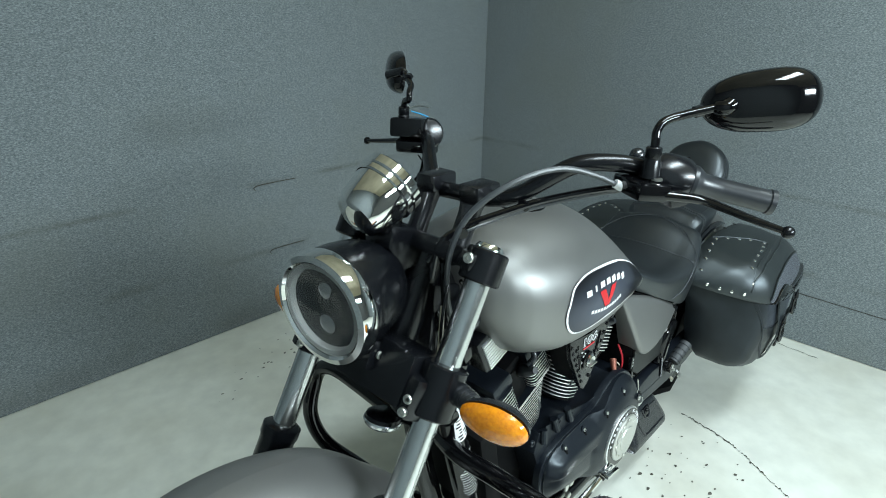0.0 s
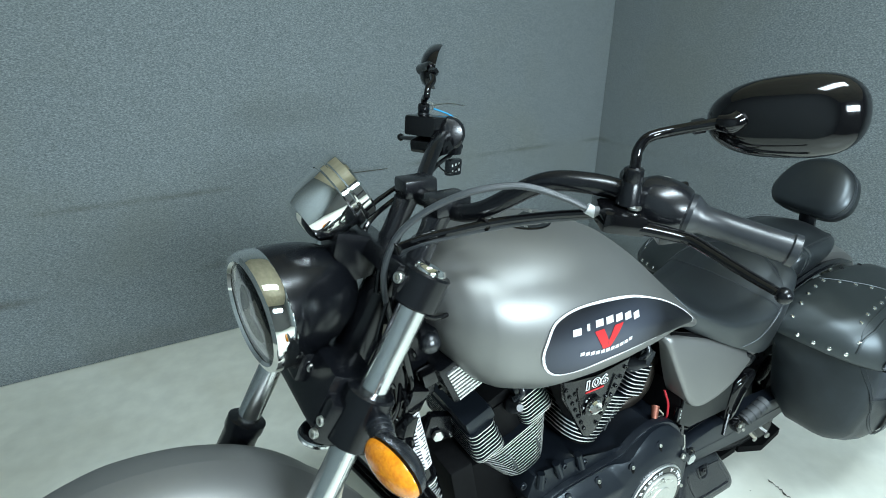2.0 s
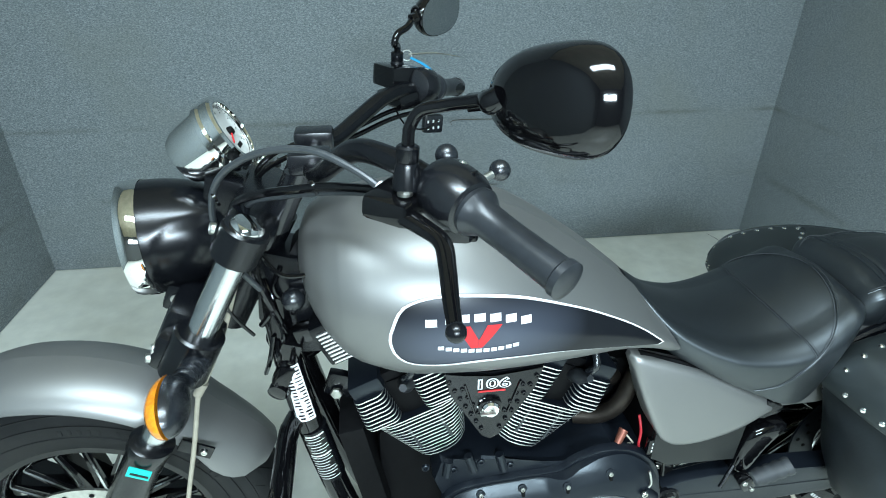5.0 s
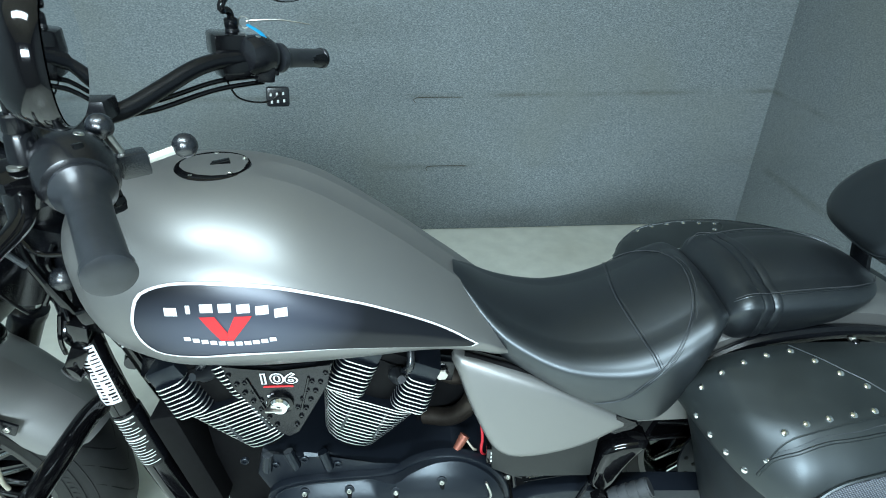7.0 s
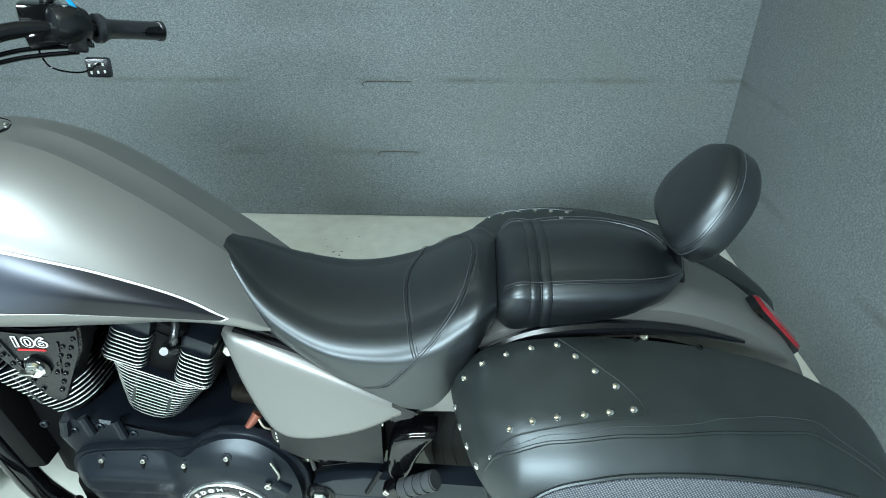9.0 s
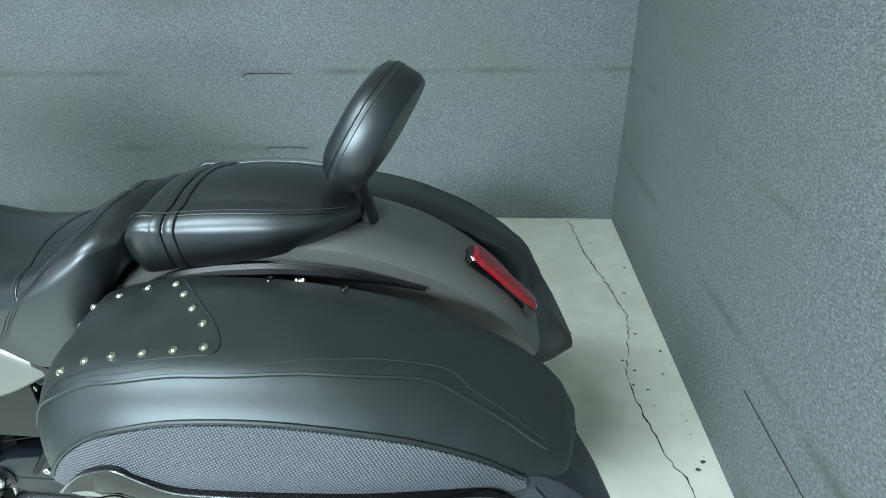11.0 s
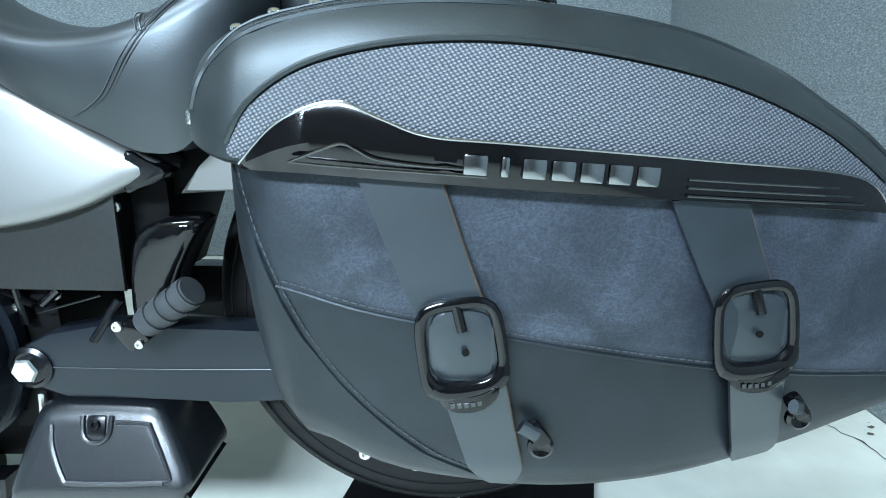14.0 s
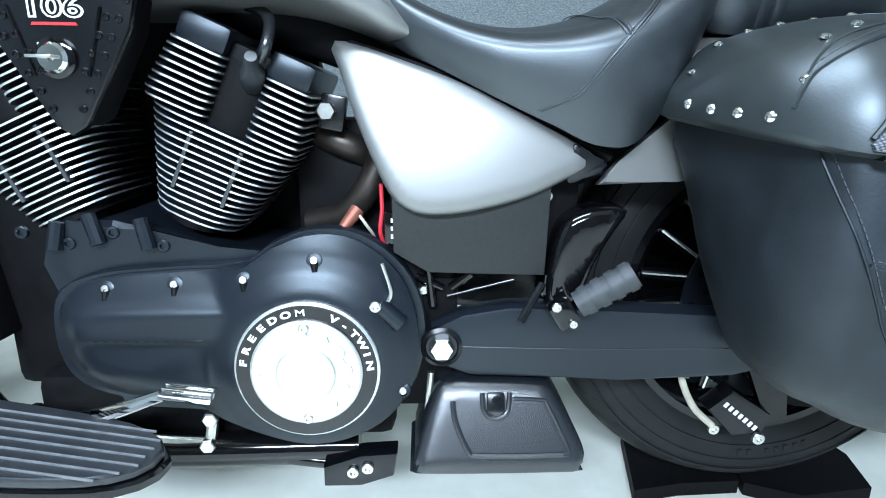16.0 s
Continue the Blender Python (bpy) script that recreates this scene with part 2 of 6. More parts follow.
def scuffed(m, tone):
    """Creases and rubbed blotches on the flap that lies above the bag's slanting seam."""
    n, l = m.node_tree.nodes, m.node_tree.links
    b = n["Principled BSDF"]
    base = b.inputs["Base Color"].links[0].from_socket

    def ranged(value, a, c, lo=0.0, hi=1.0):
        r = n.new("ShaderNodeMapRange")
        r.interpolation_type = "SMOOTHSTEP"
        for k, v in (("From Min", a), ("From Max", c), ("To Min", lo), ("To Max", hi)):
            r.inputs[k].default_value = v
        l.new(value, r.inputs["Value"])
        return r.outputs["Result"]

    def combine(kind, a, c):
        f = n.new("ShaderNodeMath")
        f.operation = kind
        for k, v in enumerate((a, c)):
            if isinstance(v, float):
                f.inputs[k].default_value = v
            else:
                l.new(v, f.inputs[k])
        return f.outputs["Value"]

    def noise(scale, detail, distort, stretch=(1, 1, 1)):
        mp, t = n.new("ShaderNodeMapping"), n.new("ShaderNodeTexNoise")
        mp.inputs["Scale"].default_value = stretch
        mp.inputs["Rotation"].default_value = (0, 0.5, 0)
        t.inputs["Scale"].default_value, t.inputs["Detail"].default_value, t.inputs["Distortion"].default_value = scale, detail, distort
        l.new(co.outputs["Object"], mp.inputs["Vector"])
        l.new(mp.outputs["Vector"], t.inputs["Vector"])
        return t.outputs["Fac"]

    co, sep = n.new("ShaderNodeTexCoord"), n.new("ShaderNodeSeparateXYZ")
    l.new(co.outputs["Object"], sep.inputs["Vector"])
    flap = ranged(combine("ADD", sep.outputs["Z"], combine("MULTIPLY", sep.outputs["X"], 0.2)), 0.783, 0.797)
    flap = combine("MULTIPLY", flap, ranged(sep.outputs["X"], 1.405, 1.50))
    blotch = ranged(noise(13, 4, 0.4), 0.34, 0.70, 0.30, 0.95)
    ridge = ranged(combine("ABSOLUTE", combine("SUBTRACT", noise(70, 3, 1.2, (0.55, 1, 1.5)), 0.5), 0.0), 0.0, 0.030, 0.95, 0.0)
    grain = ranged(noise(420, 3, 0.5), 0.36, 0.66, 0.38, 0.72)
    wear = combine("MULTIPLY", combine("MULTIPLY", flap, blotch), combine("MAXIMUM", grain, ridge))
    mix = n.new("ShaderNodeMix")
    mix.data_type = "RGBA"
    l.new(wear, mix.inputs["Factor"])
    l.new(base, mix.inputs["A"])
    mix.inputs["B"].default_value = (*tone, 1)
    l.new(mix.outputs["Result"], b.inputs["Base Color"])


scuffed(BAG, (0.080, 0.092, 0.122))
LEATHER.node_tree.nodes["Principled BSDF"].inputs["Coat Weight"].default_value = 0.20
LEATHER.node_tree.nodes["Principled BSDF"].inputs["Coat Roughness"].default_value = 0.40
for m in (LEATHER, BAG, LID, STRAP, ENGINE):
    m.node_tree.nodes["Principled BSDF"].inputs["Specular Tint"].default_value = (0.86, 0.95, 1.0, 1)
GLASS = bpy.data.materials.new("clear_glass")
GLASS.use_nodes = True
gb = GLASS.node_tree.nodes["Principled BSDF"]
gb.inputs["Transmission Weight"].default_value, gb.inputs["Roughness"].default_value, gb.inputs["IOR"].default_value = 1.0, 0.02, 1.35


# ---- mesh tools ----
def part(name, bm, mat, parent, label="", sharp=0.6, crease=None):
    bmesh.ops.recalc_face_normals(bm, faces=bm.faces)
    for f in bm.faces:
        f.smooth = True
    for e in bm.edges:
        if len(e.link_faces) == 2 and (e.calc_face_angle(0) > sharp or (crease and all(crease(v.co) for v in e.verts))):
            e.smooth = False
    me = bpy.data.meshes.new(name)
    bm.to_mesh(me)
    bm.free()
    for m in mat if isinstance(mat, (list, tuple)) else [mat]:
        me.materials.append(m)
    ob = new(name, me)
    ob.parent = parent
    if label:
        ob["label"] = label
    return ob


def empty(name, parent=None, label=""):
    ob = new(name)
    ob.parent = parent
    if label:
        ob["label"] = label
    return ob


def smooth_line(points, n=40, closed=False):
    """Points evenly spread on a Catmull-Rom line through the given ones."""
    p = np.array(points, float)
    k = len(p)
    out = []
    spans = k if closed else k - 1
    for i in range(spans):
        if closed:
            a, b, c, d = p[(i - 1) % k], p[i], p[(i + 1) % k], p[(i + 2) % k]
        else:
            a, b, c, d = p[max(i - 1, 0)], p[i], p[i + 1], p[min(i + 2, k - 1)]
        for t in np.linspace(0, 1, 12, endpoint=False):
            out.append(0.5 * (2 * b + (c - a) * t + (2 * a - 5 * b + 4 * c - d) * t**2 + (3 * b - a - 3 * c + d) * t**3))
    out.append(p[0] if closed else p[-1])
    out = np.array(out)
    s = np.r_[0, np.cumsum(np.linalg.norm(np.diff(out, axis=0), axis=1))]
    at = np.linspace(0, s[-1], n + 1 if closed else n)
    q = np.stack([np.interp(at, s, out[:, j]) for j in range(out.shape[1])], 1)
    return q[:-1] if closed else q


def curve(x, xs, ys):
    """A smooth value at x between stations."""
    xs, ys = np.array(xs, float), np.array(ys, float)
    m = np.gradient(ys, xs)
    i = int(np.clip(np.searchsorted(xs, x) - 1, 0, len(xs) - 2))
    h = xs[i + 1] - xs[i]
    t = float(np.clip((x - xs[i]) / h, 0, 1))
    return float((2 * t**3 - 3 * t**2 + 1) * ys[i] + (t**3 - 2 * t**2 + t) * h * m[i] + (-2 * t**3 + 3 * t**2) * ys[i + 1] + (t**3 - t**2) * h * m[i + 1])


def loft(rings, bm=None, caps=True, closed=True, mat=0):
    bm = bm or bmesh.new()
    vs = [[bm.verts.new(tuple(map(float, p))) for p in r] for r in rings]
    n = len(vs[0])
    for a, b in zip(vs[:-1], vs[1:]):
        for i in range(n if closed else n - 1):
            j = (i + 1) % n
            bm.faces.new((a[i], a[j], b[j], b[i])).material_index = mat
    if caps and closed:
        bm.faces.new(vs[0][::-1]).material_index = mat
        bm.faces.new(vs[-1]).material_index = mat
    return bm


def frame_of(d):
    d = Vector(d).normalized()
    up = Vector((0, 0, 1)) if abs(d.z) < 0.9 else Vector((0, 1, 0))
    a = d.cross(up).normalized()
    return a, d.cross(a).normalized()


def tube(points, r, n=12, bm=None, steps=None, flat=1.0, mat=0):
    """A round bar along a smooth line; r is one radius or one for each given point."""
    p = smooth_line(points, steps or max(2, 8 * (len(points) - 1))) if len(points) > 2 else np.array(points, float)
    rs = np.interp(np.linspace(0, 1, len(p)), np.linspace(0, 1, len(np.atleast_1d(r))), np.atleast_1d(r)) if np.ndim(r) else np.full(len(p), r)
    rings, a = [], None
    for i in range(len(p)):
        d = Vector(p[min(i + 1, len(p) - 1)] - p[max(i - 1, 0)]).normalized()
        if a is None:
            a, _ = frame_of(d)
        a = (a - d * a.dot(d)).normalized()
        b = d.cross(a)
        rings.append([Vector(p[i]) + float(rs[i]) * (math.cos(t) * a + flat * math.sin(t) * b) for t in np.linspace(0, 2 * math.pi, n, endpoint=False)])
    return loft(rings, bm, mat=mat)


def lathe(profile, origin, axis, n=40, bm=None, caps=True, mat=0):
    """A turned body: profile of (radius, way along the axis)."""
    d = Vector(axis).normalized()
    a, b = frame_of(d)
    o = Vector(origin)
    rings = [[o + d * h + max(float(r), 1e-4) * (math.cos(t) * a + math.sin(t) * b) for t in np.linspace(0, 2 * math.pi, n, endpoint=False)] for r, h in profile]
    return loft(rings, bm, caps=caps, mat=mat)


def rbox(size, m, bevel=0.004, bm=None, seg=2):
    own = bmesh.new()
    bmesh.ops.create_cube(own, size=1, matrix=m @ Matrix.Diagonal((*size, 1)))
    if bevel:
        bmesh.ops.bevel(own, geom=own.edges[:], offset=bevel, segments=seg, profile=0.6, affect="EDGES")
    if bm is None:
        return own
    me = bpy.data.meshes.new("t")
    own.to_mesh(me)
    own.free()
    bm.from_mesh(me)
    bpy.data.meshes.remove(me)
    return bm


def plate(outline, y0, y1, bevel=0.003, plane=None):
    """A slab with an outline in x and z, from y0 to y1."""
    bm = bmesh.new()
    a = [bm.verts.new((x, y0, z)) for x, z in outline]
    b = [bm.verts.new((x, y1, z)) for x, z in outline]
    n = len(a)
    fa, fb = bm.faces.new(a), bm.faces.new(b[::-1])
    for i in range(n):
        bm.faces.new((a[i], b[i], b[(i + 1) % n], a[(i + 1) % n]))
    if bevel:
        edges = [e for f in (fa, fb) for e in f.edges]
        bmesh.ops.bevel(bm, geom=edges, offset=bevel, segments=2, profile=0.6, affect="EDGES")
    return bm


def pillow(outline, rings, centre=None):
    """A domed shell: the outline in x and z, drawn in step by step; rings of (share of the outline's size, y)."""
    o = np.array(outline, float)
    c = np.array(centre) if centre is not None else o.mean(0)
    bm = loft([[(c[0] + s * (x - c[0]), y, c[1] + s * (z - c[1])) for x, z in o] for s, y in rings])
    return bm


def edge_distance(outline, x, z):
    """How far a point lies inside a closed outline."""
    a = np.array(outline, float)
    b = np.roll(a, -1, 0)
    d, p = b - a, np.array((x, z)) - a
    t = np.clip((p * d).sum(1) / np.maximum((d * d).sum(1), 1e-12), 0, 1)
    return float(np.sqrt(((p - t[:, None] * d) ** 2).sum(1)).min())


def inside_of(outline, x, z):
    a = np.array(outline, float)
    b = np.roll(a, -1, 0)
    hit = ((a[:, 1] > z) != (b[:, 1] > z)) & (x < (b[:, 0] - a[:, 0]) * (z - a[:, 1]) / np.where(b[:, 1] == a[:, 1], 1e-9, b[:, 1] - a[:, 1]) + a[:, 0])
    return bool(hit.sum() % 2)


def dome(outline, back, profile, step=0.007):
    """A moulded cover: outline in x and z, y by the distance from the edge (profile(x, z, distance)), closed to the back."""
    o = np.array(outline, float)
    lo, hi = o.min(0), o.max(0)
    pts = [tuple(p) for p in o]
    m = len(pts)
    for near in (0.0025, 0.006, 0.011):
        for i in range(m):
            d = o[(i + 1) % m] - o[i - 1]
            n = np.array((-d[1], d[0])) / np.hypot(*d)
            for q in (o[i] + n * near, o[i] - n * near):
                if inside_of(o, *q) and edge_distance(o, *q) > near * 0.97:
                    pts.append(tuple(q))
    for i, x in enumerate(np.arange(lo[0], hi[0], step)):
        for z in np.arange(lo[1] + (i % 2) * step / 2, hi[1], step):
            if inside_of(o, x, z) and edge_distance(o, x, z) > 0.015:
                pts.append((x, z))
    vs, _, faces, _, _, _ = delaunay_2d_cdt([Vector(p) for p in pts], [(i, (i + 1) % m) for i in range(m)], [], 1, 1e-5)
    bm = bmesh.new()
    bv = [bm.verts.new((v.x, profile(v.x, v.y, edge_distance(o, v.x, v.y)), v.y)) for v in vs]
    for f in faces:
        bm.faces.new([bv[i] for i in f])
    edge = [e for e in bm.edges if len(e.link_faces) == 1]
    g = bmesh.ops.extrude_edge_only(bm, edges=edge)["geom"]
    for v in g:
        if isinstance(v, bmesh.types.BMVert):
            v.co.y = back
    return bm


def ball(c, r, n=16, bm=None, squash=(1, 1, 1)):
    return lathe([(r * math.sin(t), -r * math.cos(t)) for t in np.linspace(0.05, math.pi - 0.05, n)], c, (0, 0, 1), n, bm)


def bolt(parent, c, axis, r, name="bolt", mat=None, h=None, hexed=False):
    h = h or r * 0.7
    prof = [(r, 0), (r, h * 0.8), (r * 0.85, h)] + ([] if hexed else [(r * 0.5, h), (r * 0.45, h * 0.4)])
    return part(name, lathe(prof, c, axis, 6 if hexed else 14), mat or STEEL, parent)


def words(text, size, extrude=0.0005, align="CENTER", grow=0.0):
    """The mesh of a word in the built-in font, in the x-y plane."""
    cu = bpy.data.curves.new("words", "FONT")
    cu.body, cu.size, cu.extrude, cu.align_x, cu.align_y = text, size, extrude, align, "CENTER"
    cu.resolution_u = 3
    cu.offset = grow
    ob = bpy.data.objects.new("words", cu)
    me = bpy.data.meshes.new_from_object(ob)
    bm = bmesh.new()
    bm.from_mesh(me)
    bpy.data.meshes.remove(me)
    bpy.data.objects.remove(ob)
    return bm


def moved(bm, m):
    bmesh.ops.transform(bm, matrix=m, verts=bm.verts)
    return bm


SIDE = pose(0, 0, 0, 90)  # the x-y plane stood up to face -y


# ---- the place ----
def slab(name, lo, hi, mat, label, bevel=0):
    c = [(a + b) / 2 for a, b in zip(lo, hi)]
    ob = part(name, rbox([b - a for a, b in zip(lo, hi)], Matrix.Translation(c), bevel), mat, None)
    return tagged(ob, label, name.split("_")[0], kind="structure")


floor = slab("floor", (-6, -6, -0.2), (6, 4, 0), FLOOR, "pale painted concrete floor with stains and hairline cracks")
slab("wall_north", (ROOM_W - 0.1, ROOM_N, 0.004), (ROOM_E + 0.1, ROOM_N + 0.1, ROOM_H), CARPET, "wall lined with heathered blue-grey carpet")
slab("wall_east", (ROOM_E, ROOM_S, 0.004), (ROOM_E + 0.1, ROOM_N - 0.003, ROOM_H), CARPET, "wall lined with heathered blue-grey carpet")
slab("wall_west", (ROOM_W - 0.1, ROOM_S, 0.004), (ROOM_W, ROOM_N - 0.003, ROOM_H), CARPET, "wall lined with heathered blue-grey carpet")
slab("wall_south", (ROOM_W - 0.1, ROOM_S - 0.1, 0.004), (ROOM_E + 0.1, ROOM_S - 0.003, ROOM_H), GREY_WALL, "plain dark grey painted wall")
slab("ceiling", (ROOM_W - 0.1, ROOM_S - 0.1, ROOM_H + 0.003), (ROOM_E + 0.1, ROOM_N + 0.1, ROOM_H + 0.1), CEILING, "plain tan board ceiling")

# ---- motorcycle ----
bike = tagged(new("motorcycle"), "satin grey cruiser motorcycle with black leather saddlebags and chrome lamps", "motorcycle")

# fuel tank: stations along x of crown, widest height, underside, half width
TX = [0.350, 0.360, 0.380, 0.412, 0.48, 0.60, 0.70, 0.80, 0.90, 0.97, 1.005, 1.024]
T_TOP = [0.962, 0.986, 1.003, 1.017, 1.027, 1.028, 1.003, 0.945, 0.870, 0.806, 0.768, 0.733]
T_MID = [0.930, 0.920, 0.907, 0.892, 0.875, 0.862, 0.852, 0.832, 0.800, 0.765, 0.742, 0.725]
T_LOW = [0.895, 0.866, 0.826, 0.786, 0.756, 0.748, 0.748, 0.748, 0.742, 0.722, 0.708, 0.708]
T_WID = [0.055, 0.090, 0.126, 0.158, 0.188, 0.203, 0.197, 0.178, 0.147, 0.122, 0.110, 0.100]
LOW_N, BAND = 3.2, 0.030


def tank_at(x):
    return [curve(x, TX, v) for v in (T_TOP, T_MID, T_LOW, T_WID)]


def roof(x):
    """The crown's fullness: round in front, roof-like behind."""
    return float(np.interp(x, [0.60, 0.70, 0.80, 0.90], [2.1, 1.9, 1.6, 1.35]))


def tank_y(x, z):
    """How far the left flank stands out from the centre at x and z."""
    top, mid, low, w = tank_at(x)
    u = min(abs((z - mid) / ((top if z > mid else low) - mid)), 0.999)
    p = roof(x) if z > mid else LOW_N
    return w * (1 - u ** p) ** (1 / p)


def tank_ring(x, n=18):
    top, mid, low, w = tank_at(x)
    p = roof(x)
    b = BAND / w
    shares = [0, b * 0.5] + [b + (1 - b) * math.sin(math.pi / 2 * k / n) for k in range(n)]
    half = [(w * u, mid + (top - mid) * (1 - u ** p) ** (1 / p)) for u in shares]
    for k in range(12):
        a = math.pi / 2 * k / 11
        half.append((w * math.cos(a) ** (2 / LOW_N), mid - math.sin(a) ** (2 / LOW_N) * (mid - low)))
    # the crown's flat band behind the filler, with a crease on either side
    m = float(np.interp(x, [0.60, 0.68, 0.97, 1.02], [0, 1, 1, 0]))
    for k in range(2):
        half[k] = (half[k][0], half[k][1] + m * (half[2][1] - 0.003 * (1 - k / 2) - half[k][1]))
    half[-1] = (0.0, half[-1][1])
    return [(x, -y, z) for y, z in half] + [(x, y, z) for y, z in half[-2:0:-1]]


tank = empty("fuel_tank", bike, "satin grey fuel tank")
part("tank_shell", loft([tank_ring(x) for x in np.r_[np.linspace(0.350, 0.42, 14), np.linspace(0.44, 0.96, 27), np.linspace(0.975, 1.024, 7)]]), PAINT, tank, sharp=0.9, crease=lambda p: 0.63 < p.x < 1.01 and p.z > tank_at(p.x)[1] and abs(abs(p.y) - BAND) < 2e-4)

# emblem: a teardrop laid on the left flank
TEAR = [(0.489, 0.889), (0.501, 0.916), (0.520, 0.928), (0.549, 0.935), (0.586, 0.936), (0.623, 0.933), (0.658, 0.927), (0.694, 0.918), (0.729, 0.905), (0.766, 0.889), (0.804, 0.871), (0.843, 0.850), (0.884, 0.826), (0.927, 0.798), (0.958, 0.774), (0.970, 0.764), (0.962, 0.760), (0.909, 0.775), (0.841, 0.796), (0.760, 0.814), (0.683, 0.820), (0.621, 0.820), (0.564, 0.817), (0.513, 0.822), (0.491, 0.840), (0.484, 0.866)]


def on_tank(x, z, lift):
    return (x, -tank_y(x, z) - lift, z)


def emblem():
    line = smooth_line(TEAR, 90, closed=True)
    c = np.array((0.62, 0.862))
    rings = [[on_tank(c[0] + s * (x - c[0]), c[1] + s * (z - c[1]), 0.0012) for x, z in line] for s in np.linspace(1, 0.02, 24)]
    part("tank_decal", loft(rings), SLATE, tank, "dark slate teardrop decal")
    inner = [c + (p - c) * (1 - 0.0045 / np.linalg.norm(p - c)) for p in line]
    bm = bmesh.new()
    a = [bm.verts.new(on_tank(x, z, 0.0022)) for x, z in line]
    b = [bm.verts.new(on_tank(x, z, 0.0022)) for x, z in inner]
    for i in range(len(a)):
        j = (i + 1) % len(a)
        bm.faces.new((a[i], a[j], b[j], b[i]))
    part("pinstripe", bm, WHITE, tank, "white pinstripe")


def tank_shape(points, mat, name, lift=0.0024, cut=6):
    """A flat shape on the flank, from corners in x and z."""
    bm = bmesh.new()
    bm.faces.new([bm.verts.new((x, 0, z)) for x, z in points])
    bmesh.ops.triangulate(bm, faces=bm.faces[:])
    bmesh.ops.subdivide_edges(bm, edges=bm.edges[:], cuts=cut, use_grid_fill=True)
    for v in bm.verts:
        v.co.y = -tank_y(v.co.x, v.co.z) - lift
    return part(name, bm, mat, tank)


emblem()
# brand marks as plain shapes: a row of seven white blocks, a red chevron, a thin white bar
for k in range(7):
    x0 = 0.538 + k * 0.0240
    w = 0.006 if k == 1 else 0.0170
    dx = 0.005 if k == 1 else 0
    zb = 0.891 - 0.0016 * k + 0.0085 * (1 - ((k - 3) / 3) ** 2)
    mark = [(x0 + dx, zb), (x0 + dx + w, zb), (x0 + dx + w, zb + 0.0120), (x0 + dx, zb + 0.0120)]
    tank_shape(mark, WHITE, "white_mark", cut=3)
tank_shape([(0.583, 0.889), (0.604, 0.889), (0.617, 0.864), (0.616, 0.850), (0.606, 0.850)], RED, "red_mark")
tank_shape([(0.653, 0.887), (0.630, 0.888), (0.6175, 0.864), (0.6165, 0.850), (0.623, 0.850)], RED, "red_mark")
for k in range(11):
    x0 = 0.556 + k * 0.0115
    zb = 0.8440 - 0.0006 * k + 0.0060 * ((k - 5) / 5) ** 2
    tank_shape([(x0, zb), (x0 + 0.0090, zb), (x0 + 0.0090, zb + 0.0070), (x0, zb + 0.0070)], WHITE, "small_white_mark", cut=1)

# filler cap, let into the crown
cap_c, cap_n = Vector((0.570, -0.004, tank_at(0.569)[0] - 0.010)), Vector((0.06, 0, 1)).normalized()
part("cap_ring", lathe([(0.056, 0), (0.056, 0.005), (0.054, 0.0065), (0.038, 0.0065), (0.037, 0.004), (0.001, 0.004)], cap_c, cap_n, 48), GLOSS, tank)
part("cap_bar", rbox((0.050, 0.018, 0.006), Matrix.Translation(cap_c + cap_n * 0.007) @ pose(0, 0, 0, 0, -4, 20), 0.002), GLOSS, tank)
for k in range(5):
    a = 0.5 + k * 2 * math.pi / 5
    bolt(tank, cap_c + cap_n * 0.0055 + Vector((0.047 * math.cos(a), 0.047 * math.sin(a), 0)), cap_n, 0.0035, "cap_screw")


def strip_shell(stations, section, mat, name, parent, label="", n=None, sharp=0.7):
    """A padded body lofted along x: stations of (x, values...), section(values) gives the ring's y and z."""
    s = np.array(stations, float)
    xs = np.linspace(s[0, 0], s[-1, 0], n or 5 * len(s))
    rings = []
    for x in xs:
        v = [curve(x, s[:, 0], s[:, k]) for k in range(1, s.shape[1])]
        rings.append([(x, y + swerve(x), z) for y, z in section(*v)])
    return part(name, loft(rings), mat, parent, label, sharp)


def swerve(x):
    """How far the bike's centre line stands off behind the tank: it is parked a little askew."""
    return 0.070 * max(0.0, x - 1.12)


def askew(bm):
    for v in bm.verts:
        v.co.y += swerve(v.co.x)
    return bm


def cushion(top, edge, w, low, n=12):
    """Half round crown, rolled shoulder, flank drawn in to the lower edge."""
    right = []
    for a in np.linspace(0, 1, n):
        right.append((w * 0.64 * a, top - (top - edge) * 0.36 * a**2.0))
    y0, z0 = right[-1]
    for a in np.linspace(0.2, 1, 6) * math.pi / 2:
        right.append((y0 + (w - y0) * math.sin(a), edge + (z0 - edge) * math.cos(a)))
    for a in np.linspace(0.25, 1, 5):
        right.append((w - 0.014 * a**2, edge + (low - edge) * a))
    right.append((w * 0.6, low))
    return [(y, z) for y, z in right] + [(0, low)] + [(-y, z) for y, z in right[:0:-1]]


